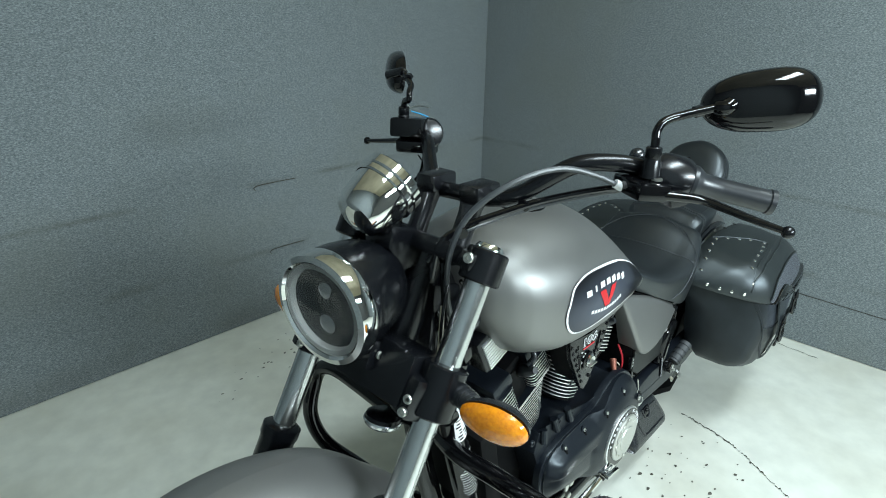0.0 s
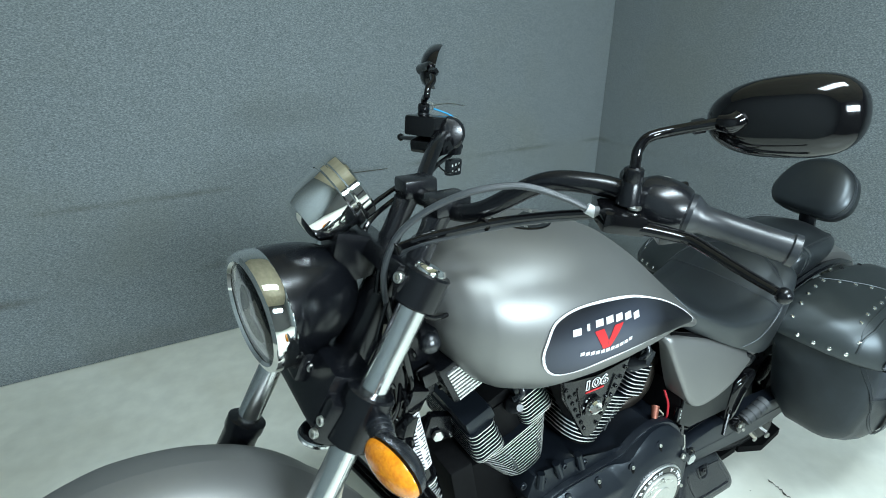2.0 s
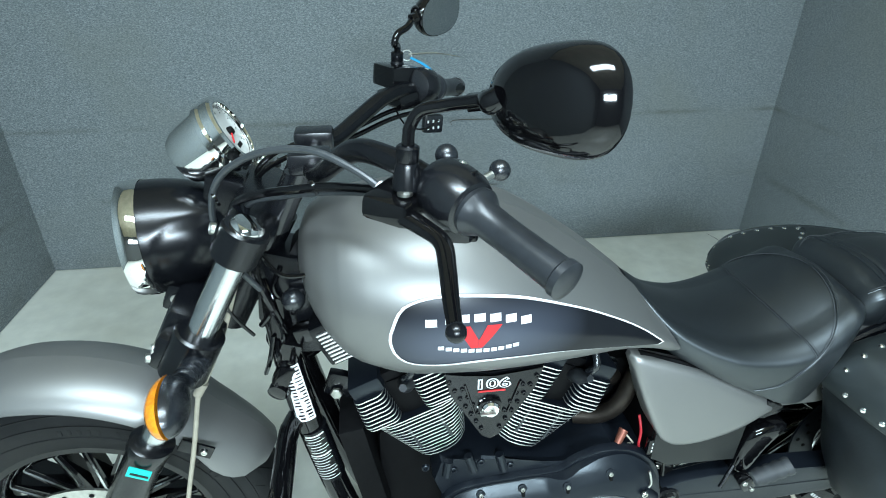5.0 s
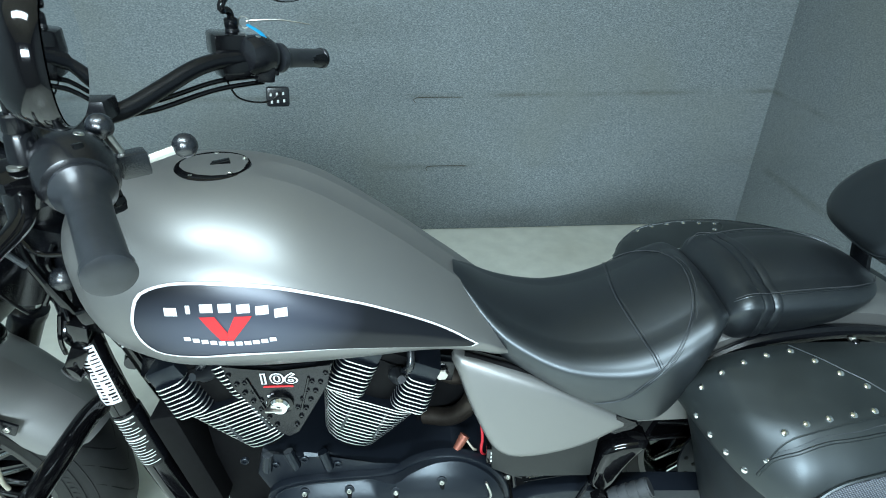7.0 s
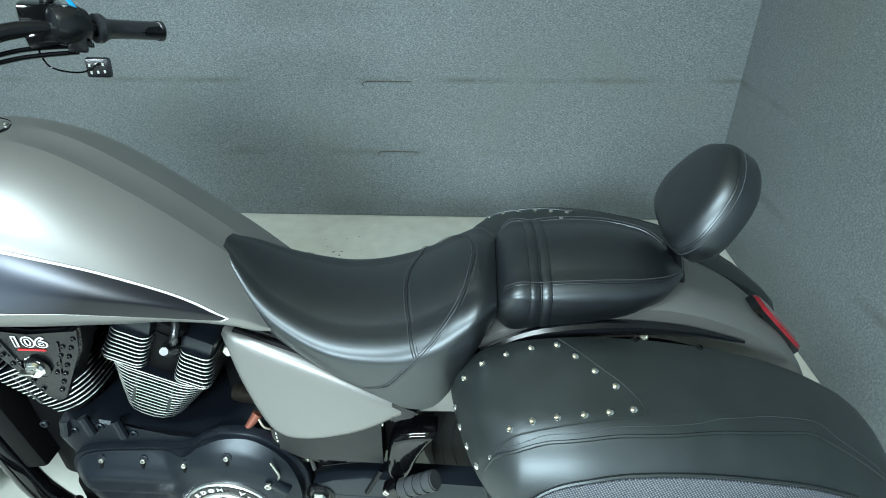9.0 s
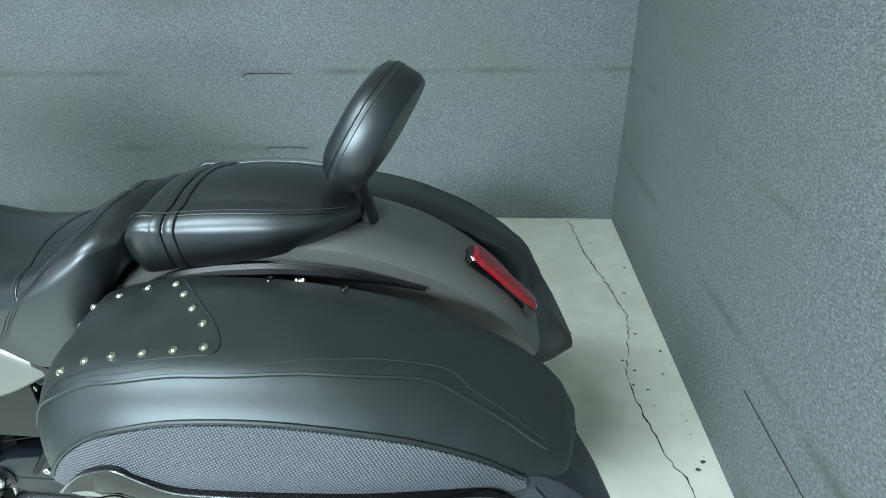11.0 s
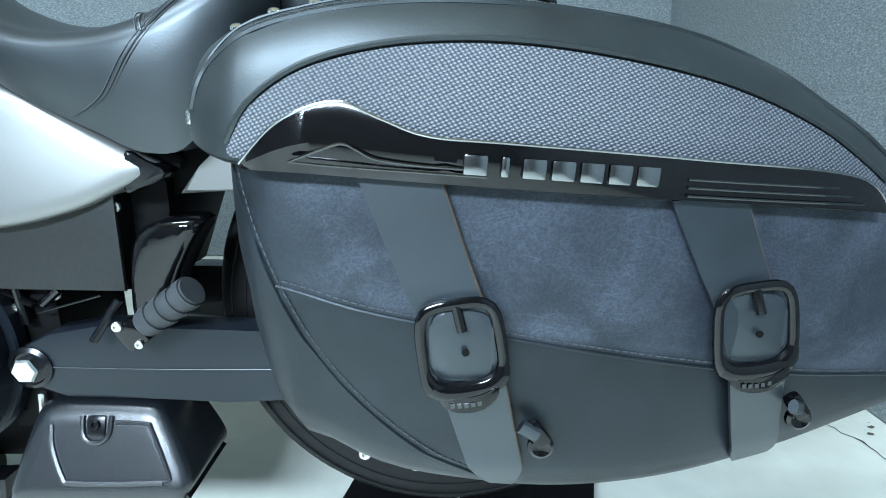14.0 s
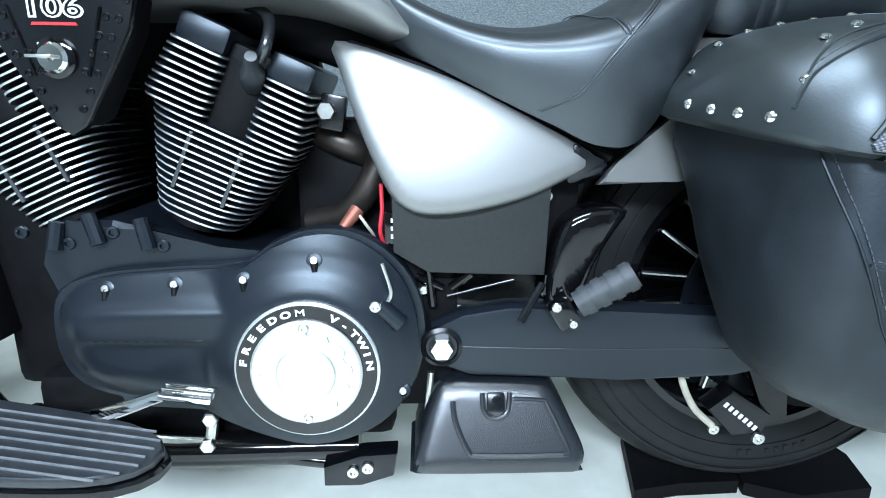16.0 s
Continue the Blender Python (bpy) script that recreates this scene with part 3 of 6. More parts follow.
seat = empty("rider_seat", bike, "black leather solo seat with stitched seams")
SEAT = [(0.935, 0.838, 0.828, 0.025, 0.80), (0.965, 0.815, 0.795, 0.060, 0.750), (1.00, 0.787, 0.758, 0.090, 0.712), (1.06, 0.756, 0.722, 0.119, 0.680),
        (1.12, 0.740, 0.702, 0.138, 0.650), (1.19, 0.741, 0.697, 0.153, 0.618), (1.25, 0.758, 0.704, 0.163, 0.594), (1.29, 0.778, 0.718, 0.163, 0.600),
        (1.33, 0.800, 0.742, 0.155, 0.652), (1.365, 0.806, 0.770, 0.138, 0.715), (1.388, 0.790, 0.775, 0.112, 0.745)]
strip_shell(SEAT, cushion, LEATHER, "cushion", seat)
pillion = empty("passenger_seat", bike, "black leather passenger seat with a stitched strap")
PILL = [(1.385, 0.780, 0.765, 0.098, 0.735), (1.40, 0.805, 0.785, 0.112, 0.728), (1.46, 0.826, 0.788, 0.120, 0.732), (1.55, 0.832, 0.788, 0.121, 0.740),
        (1.62, 0.822, 0.786, 0.110, 0.750), (1.67, 0.806, 0.784, 0.082, 0.760), (1.700, 0.788, 0.778, 0.04, 0.766)]
strip_shell(PILL, cushion, LEATHER, "cushion", pillion)


def band(stations, section, x0, x1, grow, mat, name, parent, label=""):
    s = np.array(stations, float)
    rings = []
    for x in np.linspace(x0, x1, 8):
        v = [curve(x, s[:, 0], s[:, k]) for k in range(1, s.shape[1])]
        g = grow * math.sin(math.pi * (x - x0) / (x1 - x0)) ** 0.5 if x0 < x < x1 else -0.002
        v[0] += g
        v[1] += g
        v[2] += g
        rings.append([(x, y + swerve(x), z) for y, z in section(*v)])
    return part(name, loft(rings), mat, parent, label)


band(PILL, cushion, 1.437, 1.456, 0.0035, LEATHER, "strap", pillion)
band(PILL, cushion, 1.455, 1.474, 0.0035, LEATHER, "strap", pillion)


def seam(points, parent, name="seam", r=0.0011, mat=None):
    return part(name, tube(points, r, 6), mat or THREAD, parent)


def on_cushion(stations, x, share, lift=0.0006):
    """A point of the left flank's section: share 0 at the crown, 1 at the lower edge."""
    s = np.array(stations, float)
    v = [curve(x, s[:, 0], s[:, k]) for k in range(1, s.shape[1])]
    ring = cushion(*v)[:24]
    i = share * (len(ring) - 2)
    a, b = ring[int(i)], ring[int(i) + 1]
    f = i - int(i)
    y, z = a[0] + f * (b[0] - a[0]), a[1] + f * (b[1] - a[1])
    return (x, -y - lift, z + lift)


# cross seam over the dip's rear and the shoulder seam behind
cross = [on_cushion(SEAT, 1.236 + 0.052 * s ** 1.8, s) for s in np.linspace(0, 0.735, 14)]
rear = [on_cushion(SEAT, x, s) for x, s in ((1.352, 0.02), (1.348, 0.2), (1.340, 0.40), (1.325, 0.53), (1.302, 0.62), (1.278, 0.70), (1.248, 0.79), (1.215, 0.88), (1.175, 0.975))]
edge_p = [on_cushion(PILL, x, 0.60) for x in np.linspace(1.40, 1.688, 18)]
for line, thing in ((cross, seat), (rear, seat), (edge_p, pillion)):
    for way in (1, -1):
        pts = [(x, way * y + swerve(x), z) for x, y, z in line]
        seam(pts, thing, "welt", 0.0010, LEATHER)
        for off in (-0.0048, 0.0048):
            q = [(x + (off if thing is seat else 0), y, z + 0.0006 + (0 if thing is seat else off)) for x, y, z in pts]
            seam(q, thing, "stitch_line", 0.0006, THREAD if off < 0 else DARK_THREAD)

# backrest pad on its stem
rest = empty("backrest", bike, "padded black leather passenger backrest")
PAD = smooth_line([(-0.062, -0.080), (0.062, -0.080), (0.104, -0.056), (0.112, -0.010), (0.080, 0.055), (0, 0.086), (-0.080, 0.055), (-0.112, -0.010), (-0.104, -0.056)], 48, True)
bm = loft([[(d, s * y, s * z) for y, z in PAD] for s, d in ((0.05, -0.040), (0.5, -0.038), (0.8, -0.034), (0.95, -0.026), (1.03, -0.010), (1.03, 0.020), (0.97, 0.030), (0.05, 0.034))])
REST_M = pose(1.726, 0.058, 0.899, 0, 31, -6)
part("pad", moved(bm, REST_M), LEATHER, rest, sharp=0.9)
seam([REST_M @ Vector((-0.014, 1.002 * y, 1.002 * z)) for y, z in np.r_[PAD, PAD[:1]]], rest, "welt", 0.0024, LEATHER)
seam([REST_M @ Vector((-0.006, 1.031 * y, 1.031 * z)) for y, z in np.r_[PAD, PAD[:1]]], rest, "stitch_line", 0.0007)
part("stem", tube([(1.688, 0.045, 0.84), (1.695, 0.044, 0.80), (1.71, 0.04, 0.74)], 0.012, 10, flat=2.0), SATIN, rest)

# rear fender with tail lamp
FEN = smooth_line([(1.33, 0.70), (1.45, 0.745), (1.60, 0.768), (1.72, 0.750), (1.83, 0.700), (1.92, 0.625), (1.975, 0.545)], 36)
rings = []
for i, (x, z) in enumerate(FEN):
    d = FEN[min(i + 1, 35)] - FEN[max(i - 1, 0)]
    nx, nz = -d[1] / np.hypot(*d), d[0] / np.hypot(*d)
    w = np.interp(i, [0, 22, 30, 35], [0.100, 0.100, 0.088, 0.070])
    ring = [(y, 0.0 - 0.55 * max(0, abs(y) / w - 0.55) ** 2 * w - (0.055 if k in (0, 20) else 0)) for k, y in enumerate(np.r_[-w, np.linspace(-w, w, 19), w])]
    inside = [(0.97 * y, h - 0.004) for y, h in ring[::-1]]
    rings.append([(x + nx * h, y, z + nz * h) for y, h in ring + inside])
part("rear_fender", askew(loft(rings)), PAINT, bike, "satin grey rear fender", sharp=0.9)
lamp = empty("tail_lamp", bike, "dark red tail lamp at the fender's end")
LENS = smooth_line([(-0.045, 0.0), (0, 0.006), (0.045, 0), (0.040, -0.07), (0.026, -0.135), (0, -0.145), (-0.026, -0.135), (-0.040, -0.07)], 32, True)
lm = look((1.916, 0, 0.634), (1.916 + 0.72, 0, 0.634 + 0.69))
bm = loft([[lm @ Vector((0.55 * s * x, s * (y + 0.07), -d)) for x, y in LENS] for s, d in ((1, -0.02), (1, 0.004), (0.92, 0.010), (0.6, 0.013), (0.05, 0.014))])
part("lens", askew(bm), REDLENS, lamp)
part("housing", askew(loft([[lm @ Vector((0.55 * s * x, s * (y + 0.07), -d)) for x, y in LENS] for s, d in ((1.05, -0.03), (1.05, 0.0), (1.03, 0.003), (1.0, 0.003))])), GLOSS, lamp)
rail = tube([(1.36, -0.108, 0.675), (1.45, -0.108, 0.715), (1.58, -0.108, 0.727), (1.70, -0.108, 0.715), (1.80, -0.105, 0.688)], [0.007, 0.013, 0.013, 0.010, 0.003], 10)
part("fender_strut", askew(rail), SATIN, bike)
bolt(bike, (1.627, -0.079, 0.712), (0, -0.7, 0.7), 0.007)
rail = tube([(1.36, 0.108, 0.675), (1.45, 0.108, 0.715), (1.58, 0.108, 0.727), (1.70, 0.108, 0.715), (1.80, 0.105, 0.688)], [0.007, 0.013, 0.013, 0.010, 0.003], 10)
part("fender_strut", askew(rail), SATIN, bike)


# ---- wheels ----
def wheel(cx, cz, r, width, rim_r, side_disc, disc_r, disc_mat):
    w = empty("wheel", bike, "black cast wheel with bright-edged split spokes")
    o = Vector((cx, 0, cz))
    h = width / 2
    prof = [(rim_r - 0.004, -h * 0.78), (rim_r + 0.012, -h * 0.90), (rim_r + 0.45 * (r - rim_r), -h), (r - 0.035, -h * 0.93), (r - 0.018, -h * 0.76), (r - 0.006, -h * 0.45), (r, 0)]
    prof = prof + [(a, -b) for a, b in prof[-2::-1]]
    part("tyre", lathe(prof + prof[:1], o, (0, 1, 0), 72, caps=False), RUBBER, w)
    rim = [(rim_r - 0.022, -h * 0.60), (rim_r + 0.002, -h * 0.80), (rim_r + 0.006, -h * 0.86), (rim_r - 0.006, -h * 0.86), (rim_r - 0.02, -h * 0.66), (rim_r - 0.034, -h * 0.3), (rim_r - 0.034, h * 0.3),
           (rim_r - 0.02, h * 0.66), (rim_r - 0.006, h * 0.86), (rim_r + 0.006, h * 0.86), (rim_r - 0.004, 0)]
    for s in (-1, 1):
        for q in (0.30, 0.52, 0.70):
            rr = rim_r + q * (r - rim_r)
            yy = s * h * float(np.interp(q, [0, 0.1, 0.45, 0.73], [0.78, 0.90, 1.0, 0.93]))
            part("sidewall_ridge", lathe([(rr - 0.0025, yy - s * 0.002), (rr - 0.001, yy + s * 0.0016), (rr + 0.001, yy + s * 0.0016), (rr + 0.0025, yy - s * 0.002)], o, (0, 1, 0), 72, caps=False), RUBBER, w)
    mark = part("sidewall_mark", rbox((0.007, 0.0016, 0.013), Matrix.Translation((0, -h * 0.99, rim_r + 0.41 * (r - rim_r))), 0.0005), RUBBER, w)
    mark.location = o
    for k in range(1, 60):
        if k % 12 in (0, 1, 2, 3, 4, 6, 7):
            ob = new("sidewall_mark", mark.data)
            ob.parent, ob.location, ob.rotation_euler = w, o, (0, k * 0.058, 0)
    # one tread groove on each shoulder, shared round the tyre
    grooves = []
    for s in (-1, 1):
        bm = bmesh.new()
        rows = []
        for q in np.linspace(0, 1, 9):
            yy = s * h * (0.08 + 0.84 * q)
            rr = float(np.interp(abs(yy), [0, h * 0.45, h * 0.76, h * 0.93], [r, r - 0.006, r - 0.018, r - 0.035])) + 0.0006
            a = 0.26 * q ** 1.4 + (0.045 if s > 0 else 0)
            wd = 0.0024 * math.sin(math.pi * (0.12 + 0.8 * q)) / rr
            rows.append([(rr * math.cos(a - wd), yy, rr * math.sin(a - wd)), (rr * math.cos(a + wd), yy, rr * math.sin(a + wd))])
        # a strip on the surface, its matte black standing for the groove's shade
        ob = part("tread_groove", loft(rows, bm, caps=False, closed=False), MATTE, w)
        ob.location = o
        grooves.append(ob.data)
    for k in range(1, 34):
        for me in grooves:
            ob = new("tread_groove", me)
            ob.parent, ob.location, ob.rotation_euler = w, o, (0, k * 2 * math.pi / 34, 0)
    part("rim", lathe(rim + rim[:1], o, (0, 1, 0), 72, caps=False), GLOSS, w)
    part("hub", lathe([(0.02, -0.075), (0.045, -0.07), (0.045, -0.045), (0.032, -0.03), (0.032, 0.03), (0.045, 0.045), (0.045, 0.07), (0.02, 0.075)], o, (0, 1, 0), 32), SATIN, w)
    # one split spoke, shared round the hub
    def arm(a0, a1):
        p = []
        for rr, a, hw in ((0.040, a0, 0.015), (rim_r - 0.028, a1, 0.0075)):
            p.append((Vector((math.cos(a), 0, math.sin(a))) * rr, hw))
        d = (p[1][0] - p[0][0]).normalized()
        s = Vector((-d.z, 0, d.x))
        bm = bmesh.new()
        for ysgn in (1,):
            q = [p[0][0] - s * p[0][1], p[0][0] + s * p[0][1], p[1][0] + s * p[1][1], p[1][0] - s * p[1][1]]
            rings = [[v + Vector((0, yy, 0)) for v in q] for yy in (-0.016, 0.016)]
            loft(rings, bm)
        for f in bm.faces:
            f.normal_update()
        return bm
    meshes = []
    for a1 in (-0.20, 0.20):
        ob = part("spoke", arm(0.0, a1), GLOSS, w)
        ob.location = o
        meshes.append(ob.data)
        edge = part("spoke_edge", tube([Vector((0.05, -0.0175, 0)), Vector((math.cos(a1) * (rim_r - 0.03), -0.0175, math.sin(a1) * (rim_r - 0.03)))], 0.0032, 6), POLISHED, w)
        edge.location = o
        meshes.append(edge.data)
    for k in range(1, 9):
        for j, me in enumerate(meshes):
            ob = new("spoke_edge" if j % 2 else "spoke", me)
            ob.parent, ob.location, ob.rotation_euler = w, o, (0, k * math.pi / 4.5, 0)
    ob = part("brake_disc", lathe([(disc_r * 0.62, -0.002), (disc_r, -0.002), (disc_r, 0.003), (disc_r * 0.62, 0.003), (disc_r * 0.62, -0.002)], o + Vector((0, side_disc, 0)), (0, 1, 0), 48, caps=False), disc_mat, w)
    for k in range(36):
        a, rr = k * math.pi / 18, disc_r * (0.78 if k % 2 else 0.90)
        part("disc_hole", lathe([(0.0048, 0), (0.0048, 0.0008)], o + Vector((rr * math.cos(a), side_disc - 0.0024, rr * math.sin(a))), (0, -1, 0), 8), MATTE, w)
    return w


AX_F, AX_R = (-0.095, 0.350), (1.565, 0.360)
wheel(AX_F[0], AX_F[1], 0.348, 0.13, 0.218, -0.085, 0.15, STEEL)
rear = wheel(AX_R[0], AX_R[1], 0.330, 0.14, 0.218, -0.090, 0.15, ENGINE)
rear.location.y = 0.055

# front fender: a creased shell round the front wheel, its rear end rounded off
rings = []
for a in np.linspace(178, 26.5, 56):
    crest = float(np.interp(a, [26, 48, 68, 84, 99, 180], [0.383, 0.378, 0.402, 0.416, 0.428, 0.430]))
    edge = float(np.interp(a, [26, 40, 60, 84, 100, 180], [0.300, 0.312, 0.343, 0.366, 0.380, 0.380]))
    reach = float(np.interp(a, [26.5, 27.5, 30, 34, 40], [0.40, 0.60, 0.80, 0.93, 1.0]))
    sec = []
    for t in np.linspace(-reach, reach, 25):
        f = abs(t)
        drop = 0.16 * f + 0.84 * (1 - math.cos(f * 1.42)) / (1 - math.cos(1.42))
        sec.append((0.092 * math.sin(t * 1.42) / math.sin(1.42), crest - (crest - edge) * drop))
    inner = [(0.965 * y, rr - 0.004) for y, rr in sec[::-1]]
    rings.append([(-0.09 + rr * math.cos(radians(a)), y, 0.322 + rr * math.sin(radians(a))) for y, rr in sec + inner])
part("front_fender", loft(rings), PAINT, bike, "satin grey front fender", sharp=0.9, crease=lambda p: abs(p.y) < 1e-4)
for s in (-1,):
    part("fender_bracket", rbox((0.060, 0.005, 0.028), pose(0.135, s * 0.096, 0.585, 0, 30, 0), 0.002), SATIN, bike)
    bolt(bike, (0.148, s * 0.099, 0.578), (0, s, 0), 0.006)

# ---- fork, clamps, lamps ----
RAKE = Vector((0.485, 0, 0.875)).normalized()
CAP_Z = 1.040


def leg(z, y):
    t = (z - CAP_Z) / RAKE.z
    return Vector((0.302, y, CAP_Z)) + RAKE * t


for sy in (-0.146, 0.148):
    f = empty("fork_leg", bike, "polished fork tube in a black lower leg")
    f.location.x = -0.018 if sy > 0 else 0.0
    part("tube", tube([leg(1.035, sy), leg(0.62, sy)], 0.0215, 28), POLISHED, f)
    low = leg(0.668, sy)
    part("lower_leg", lathe([(0.030, 0), (0.036, 0.004), (0.036, 0.022), (0.033, 0.03), (0.033, 0.30), (0.028, 0.37), (0.0, 0.38)], low, -RAKE, 28), SATIN, f)
    part("clamp", lathe([(0.031, 0.0), (0.034, 0.003), (0.034, 0.050), (0.031, 0.053)], leg(1.040, sy) - RAKE * 0.052, RAKE, 32), SATIN, f)
    part("cap_bolt", lathe([(0.024, 0), (0.024, 0.004), (0.020, 0.010), (0.006, 0.012)], leg(1.040, sy), RAKE, 32), CHROME, f)
    part("lower_clamp", lathe([(0.033, 0.0), (0.037, 0.003), (0.037, 0.082), (0.033, 0.085)], leg(0.80, sy), RAKE, 32), SATIN, f)
s = leg(0.634, -0.1835)
part("sticker", rbox((0.036, 0.002, 0.022), Matrix.Translation(s) @ pose(0, 0, 0, 0, 29, 0), 0.0005), TEAL, bike, "teal sticker with a dark line of print")
part("print_bar", rbox((0.028, 0.001, 0.004), Matrix.Translation(s + Vector((0, -0.0015, -0.003))) @ pose(0, 0, 0, 0, 29, 0), 0), SLATE, bike)
yoke = part("upper_yoke", rbox((0.075, 0.25, 0.032), Matrix.Translation(leg(1.018, 0) + Vector((0.006, 0, 0))) @ pose(0, 0, 0, 0, 29, 0), 0.010), SATIN, bike)
part("lower_yoke", rbox((0.090, 0.25, 0.092), Matrix.Translation(leg(0.842, 0) + Vector((-0.012, 0, 0))) @ pose(0, 0, 0, 0, 29, 0), 0.014), SATIN, bike)
part("steering_neck", tube([leg(1.0, 0) + Vector((0.04, 0, 0)), leg(0.80, 0) + Vector((0.04, 0, 0))], 0.034, 20), SATIN, bike)
for s in (-1, 1):
    part("clamp_lug", rbox((0.054, 0.046, 0.070), pose(0.160, s * 0.128, 0.832, 0, 29, s * 14), 0.010), SATIN, bike)
    for x, z in ((0.134, 0.843), (0.122, 0.826)):
        bolt(bike, (x + 0.003, s * 0.136, z), (-0.87, s * 0.25, 0.3), 0.0075, "clamp_bolt", h=0.007)
    part("clamp_lug", rbox((0.040, 0.040, 0.030), pose(0.276, s * 0.135, 1.026, 0, 29, s * 14), 0.008), SATIN, bike)
    bolt(bike, (0.260, s * 0.142, 1.040), (-0.87, s * 0.25, 0.3), 0.0085, "clamp_bolt", h=0.008)
horn = empty("horn", bike, "black horn with a bright rim under the yoke")
part("horn_body", lathe([(0.022, 0), (0.030, 0.005), (0.032, 0.018), (0.028, 0.023), (0.001, 0.025)], (0.155, -0.056, 0.765), (-0.3, 0, -1), 32), SATIN, horn)
part("horn_rim", lathe([(0.0322, 0.011), (0.0334, 0.014), (0.0322, 0.019)], (0.155, -0.056, 0.765), (-0.3, 0, -1), 32), POLISHED, horn)

head = empty("headlight", bike, "satin black round headlight with a chrome ring and projector lenses")
HA = Vector((-0.98, -0.15, -0.04)).normalized()
HO = Vector((0.106, 0.012, 0.957))
prof = smooth_line([(0.001, -0.158), (0.034, -0.152), (0.064, -0.130), (0.084, -0.095), (0.094, -0.055), (0.0975, -0.018), (0.0975, -0.004)], 40)
bm = lathe(list(prof) + [(0.090, -0.004)], HO, HA, 112)
for v in bm.verts:
    q = v.co - HO
    h = q.dot(HA)
    q -= HA * h
    turn = math.degrees(math.atan2(abs(q.y), q.z))
    bound = float(np.interp(-h, (0.018, 0.03, 0.05, 0.09, 0.16), (95, 66, 52, 45, 40)))
    sunk = float(np.clip((turn - bound) / 12, 0, 1))
    v.co -= q.normalized() * 0.0026 * sunk * sunk * (3 - 2 * sunk) * float(np.clip((-h - 0.018) / 0.01, 0, 1)) * float(np.clip((0.158 + h) / 0.03, 0, 1))
part("bucket", bm, SATIN, head, sharp=0.9)
part("rim", lathe([(0.0985, -0.010), (0.1000, -0.005), (0.1000, 0.014), (0.097, 0.022), (0.087, 0.025), (0.083, 0.020), (0.082, 0.0), (0.090, -0.010)], HO, HA, 64, caps=False), CHROME, head)
part("reflector", lathe([(0.082, 0.006), (0.064, -0.022), (0.001, -0.030)], HO, HA, 40), LED, head)
part("halo_ring", lathe([(0.082, 0.006), (0.082, 0.017), (0.072, 0.0175), (0.068, 0.006)], HO, HA, 64, caps=False), FACE, head)
part("inner_ring", lathe([(0.068, 0.006), (0.062, 0.004), (0.060, -0.010)], HO, HA, 64, caps=False), GLOSS, head)
for dz in (0.030, -0.030):
    c = HO + Vector((0, 0, dz))
    part("projector_shroud", lathe([(0.030, -0.022), (0.030, -0.006), (0.0275, -0.003), (0.0265, -0.008)], c, HA, 32, caps=False), LED, head)
    part("projector", lathe([(0.0265, -0.012), (0.0255, -0.006), (0.020, 0.003), (0.011, 0.0085), (0.001, 0.010)], c, HA, 32), PROJECTOR, head)
for s in (-1, 1):
    for k in range(5):
        part("reflector_fin", rbox((0.018, 0.022 - 0.002 * abs(k - 2), 0.003), Matrix.Translation(HO - HA * 0.012 + Vector((-0.23, 0.97, 0)) * (s * 0.045) + Vector((0, 0, (k - 2) * 0.015))) @ pose(0, 0, 0, 0, 0, 13.5), 0.0008), LED, head)
lensg = part("lens", lathe([(0.082, 0.018), (0.080, 0.0195), (0.05, 0.0225), (0.001, 0.0245)], HO, HA, 40), GLASS, head)
lensg.visible_shadow = False
head.matrix_world = Matrix.Translation(HO) @ Matrix.Scale(0.95, 4) @ Matrix.Translation(-HO)
part("bracket", rbox((0.05, 0.10, 0.05), pose(0.155, 0, 0.87, 0, 25, 0), 0.008), SATIN, bike)
for s in (-1, 1):
    bolt(bike, (0.150, s * 0.053, 0.877), (0, s, 0), 0.007)

dial = empty("speedometer", bike, "chrome-cased speedometer with a pale dial")
SA = Vector((0.83, 0, 0.56)).normalized()
SO = Vector((0.193, 0.014, 1.093))
part("case", lathe([(0.0011, -0.0065), (0.0246, -0.0043), (0.0381, 0.0022), (0.0459, 0.0173), (0.0515, 0.0562), (0.0521, 0.0626)], SO, SA, 48), CHROME, dial)
part("bezel", lathe([(0.0532, 0.0626), (0.0566, 0.0648), (0.0566, 0.0734), (0.0543, 0.0767), (0.0566, 0.0788), (0.0566, 0.0929), (0.0530, 0.0965), (0.0455, 0.0955), (0.0440, 0.0900), (0.0440, 0.0648)], SO, SA, 48, caps=False), CHROME, dial)
part("inner_lip", lathe([(0.0456, 0.0950), (0.0438, 0.0885)], SO, SA, 48, caps=False), MATTE, dial)
part("face", lathe([(0.0445, 0.087), (0.001, 0.087)], SO, SA, 40), FACE, dial)
fa, fb = frame_of(SA)
for k in range(33):
    a = -2.3 + k * 4.6 / 32
    way = math.cos(a) * fb * -1 + math.sin(a) * fa
    part("tick", tube([SO + SA * 0.0874 + 0.0405 * way, SO + SA * 0.0874 + (0.039 if k % 4 else 0.0365) * way], 0.0003, 5), LED, dial)
    if k % 4 == 0:
        part("number_bar", rbox((0.0034, 0.0018, 0.0004), Matrix.Translation(SO + SA * 0.0875 + 0.0325 * way) @ look((0, 0, 0), tuple(-SA)), 0), LED, dial)
part("display", rbox((0.020, 0.007, 0.0006), Matrix.Translation(SO + SA * 0.0876 + 0.024 * fb) @ look((0, 0, 0), tuple(-SA)), 0), MATTE, dial)
part("needle", tube([SO + SA * 0.090, SO + SA * 0.090 + fa * 0.022 + fb * 0.014], 0.0012, 6), RED, dial)
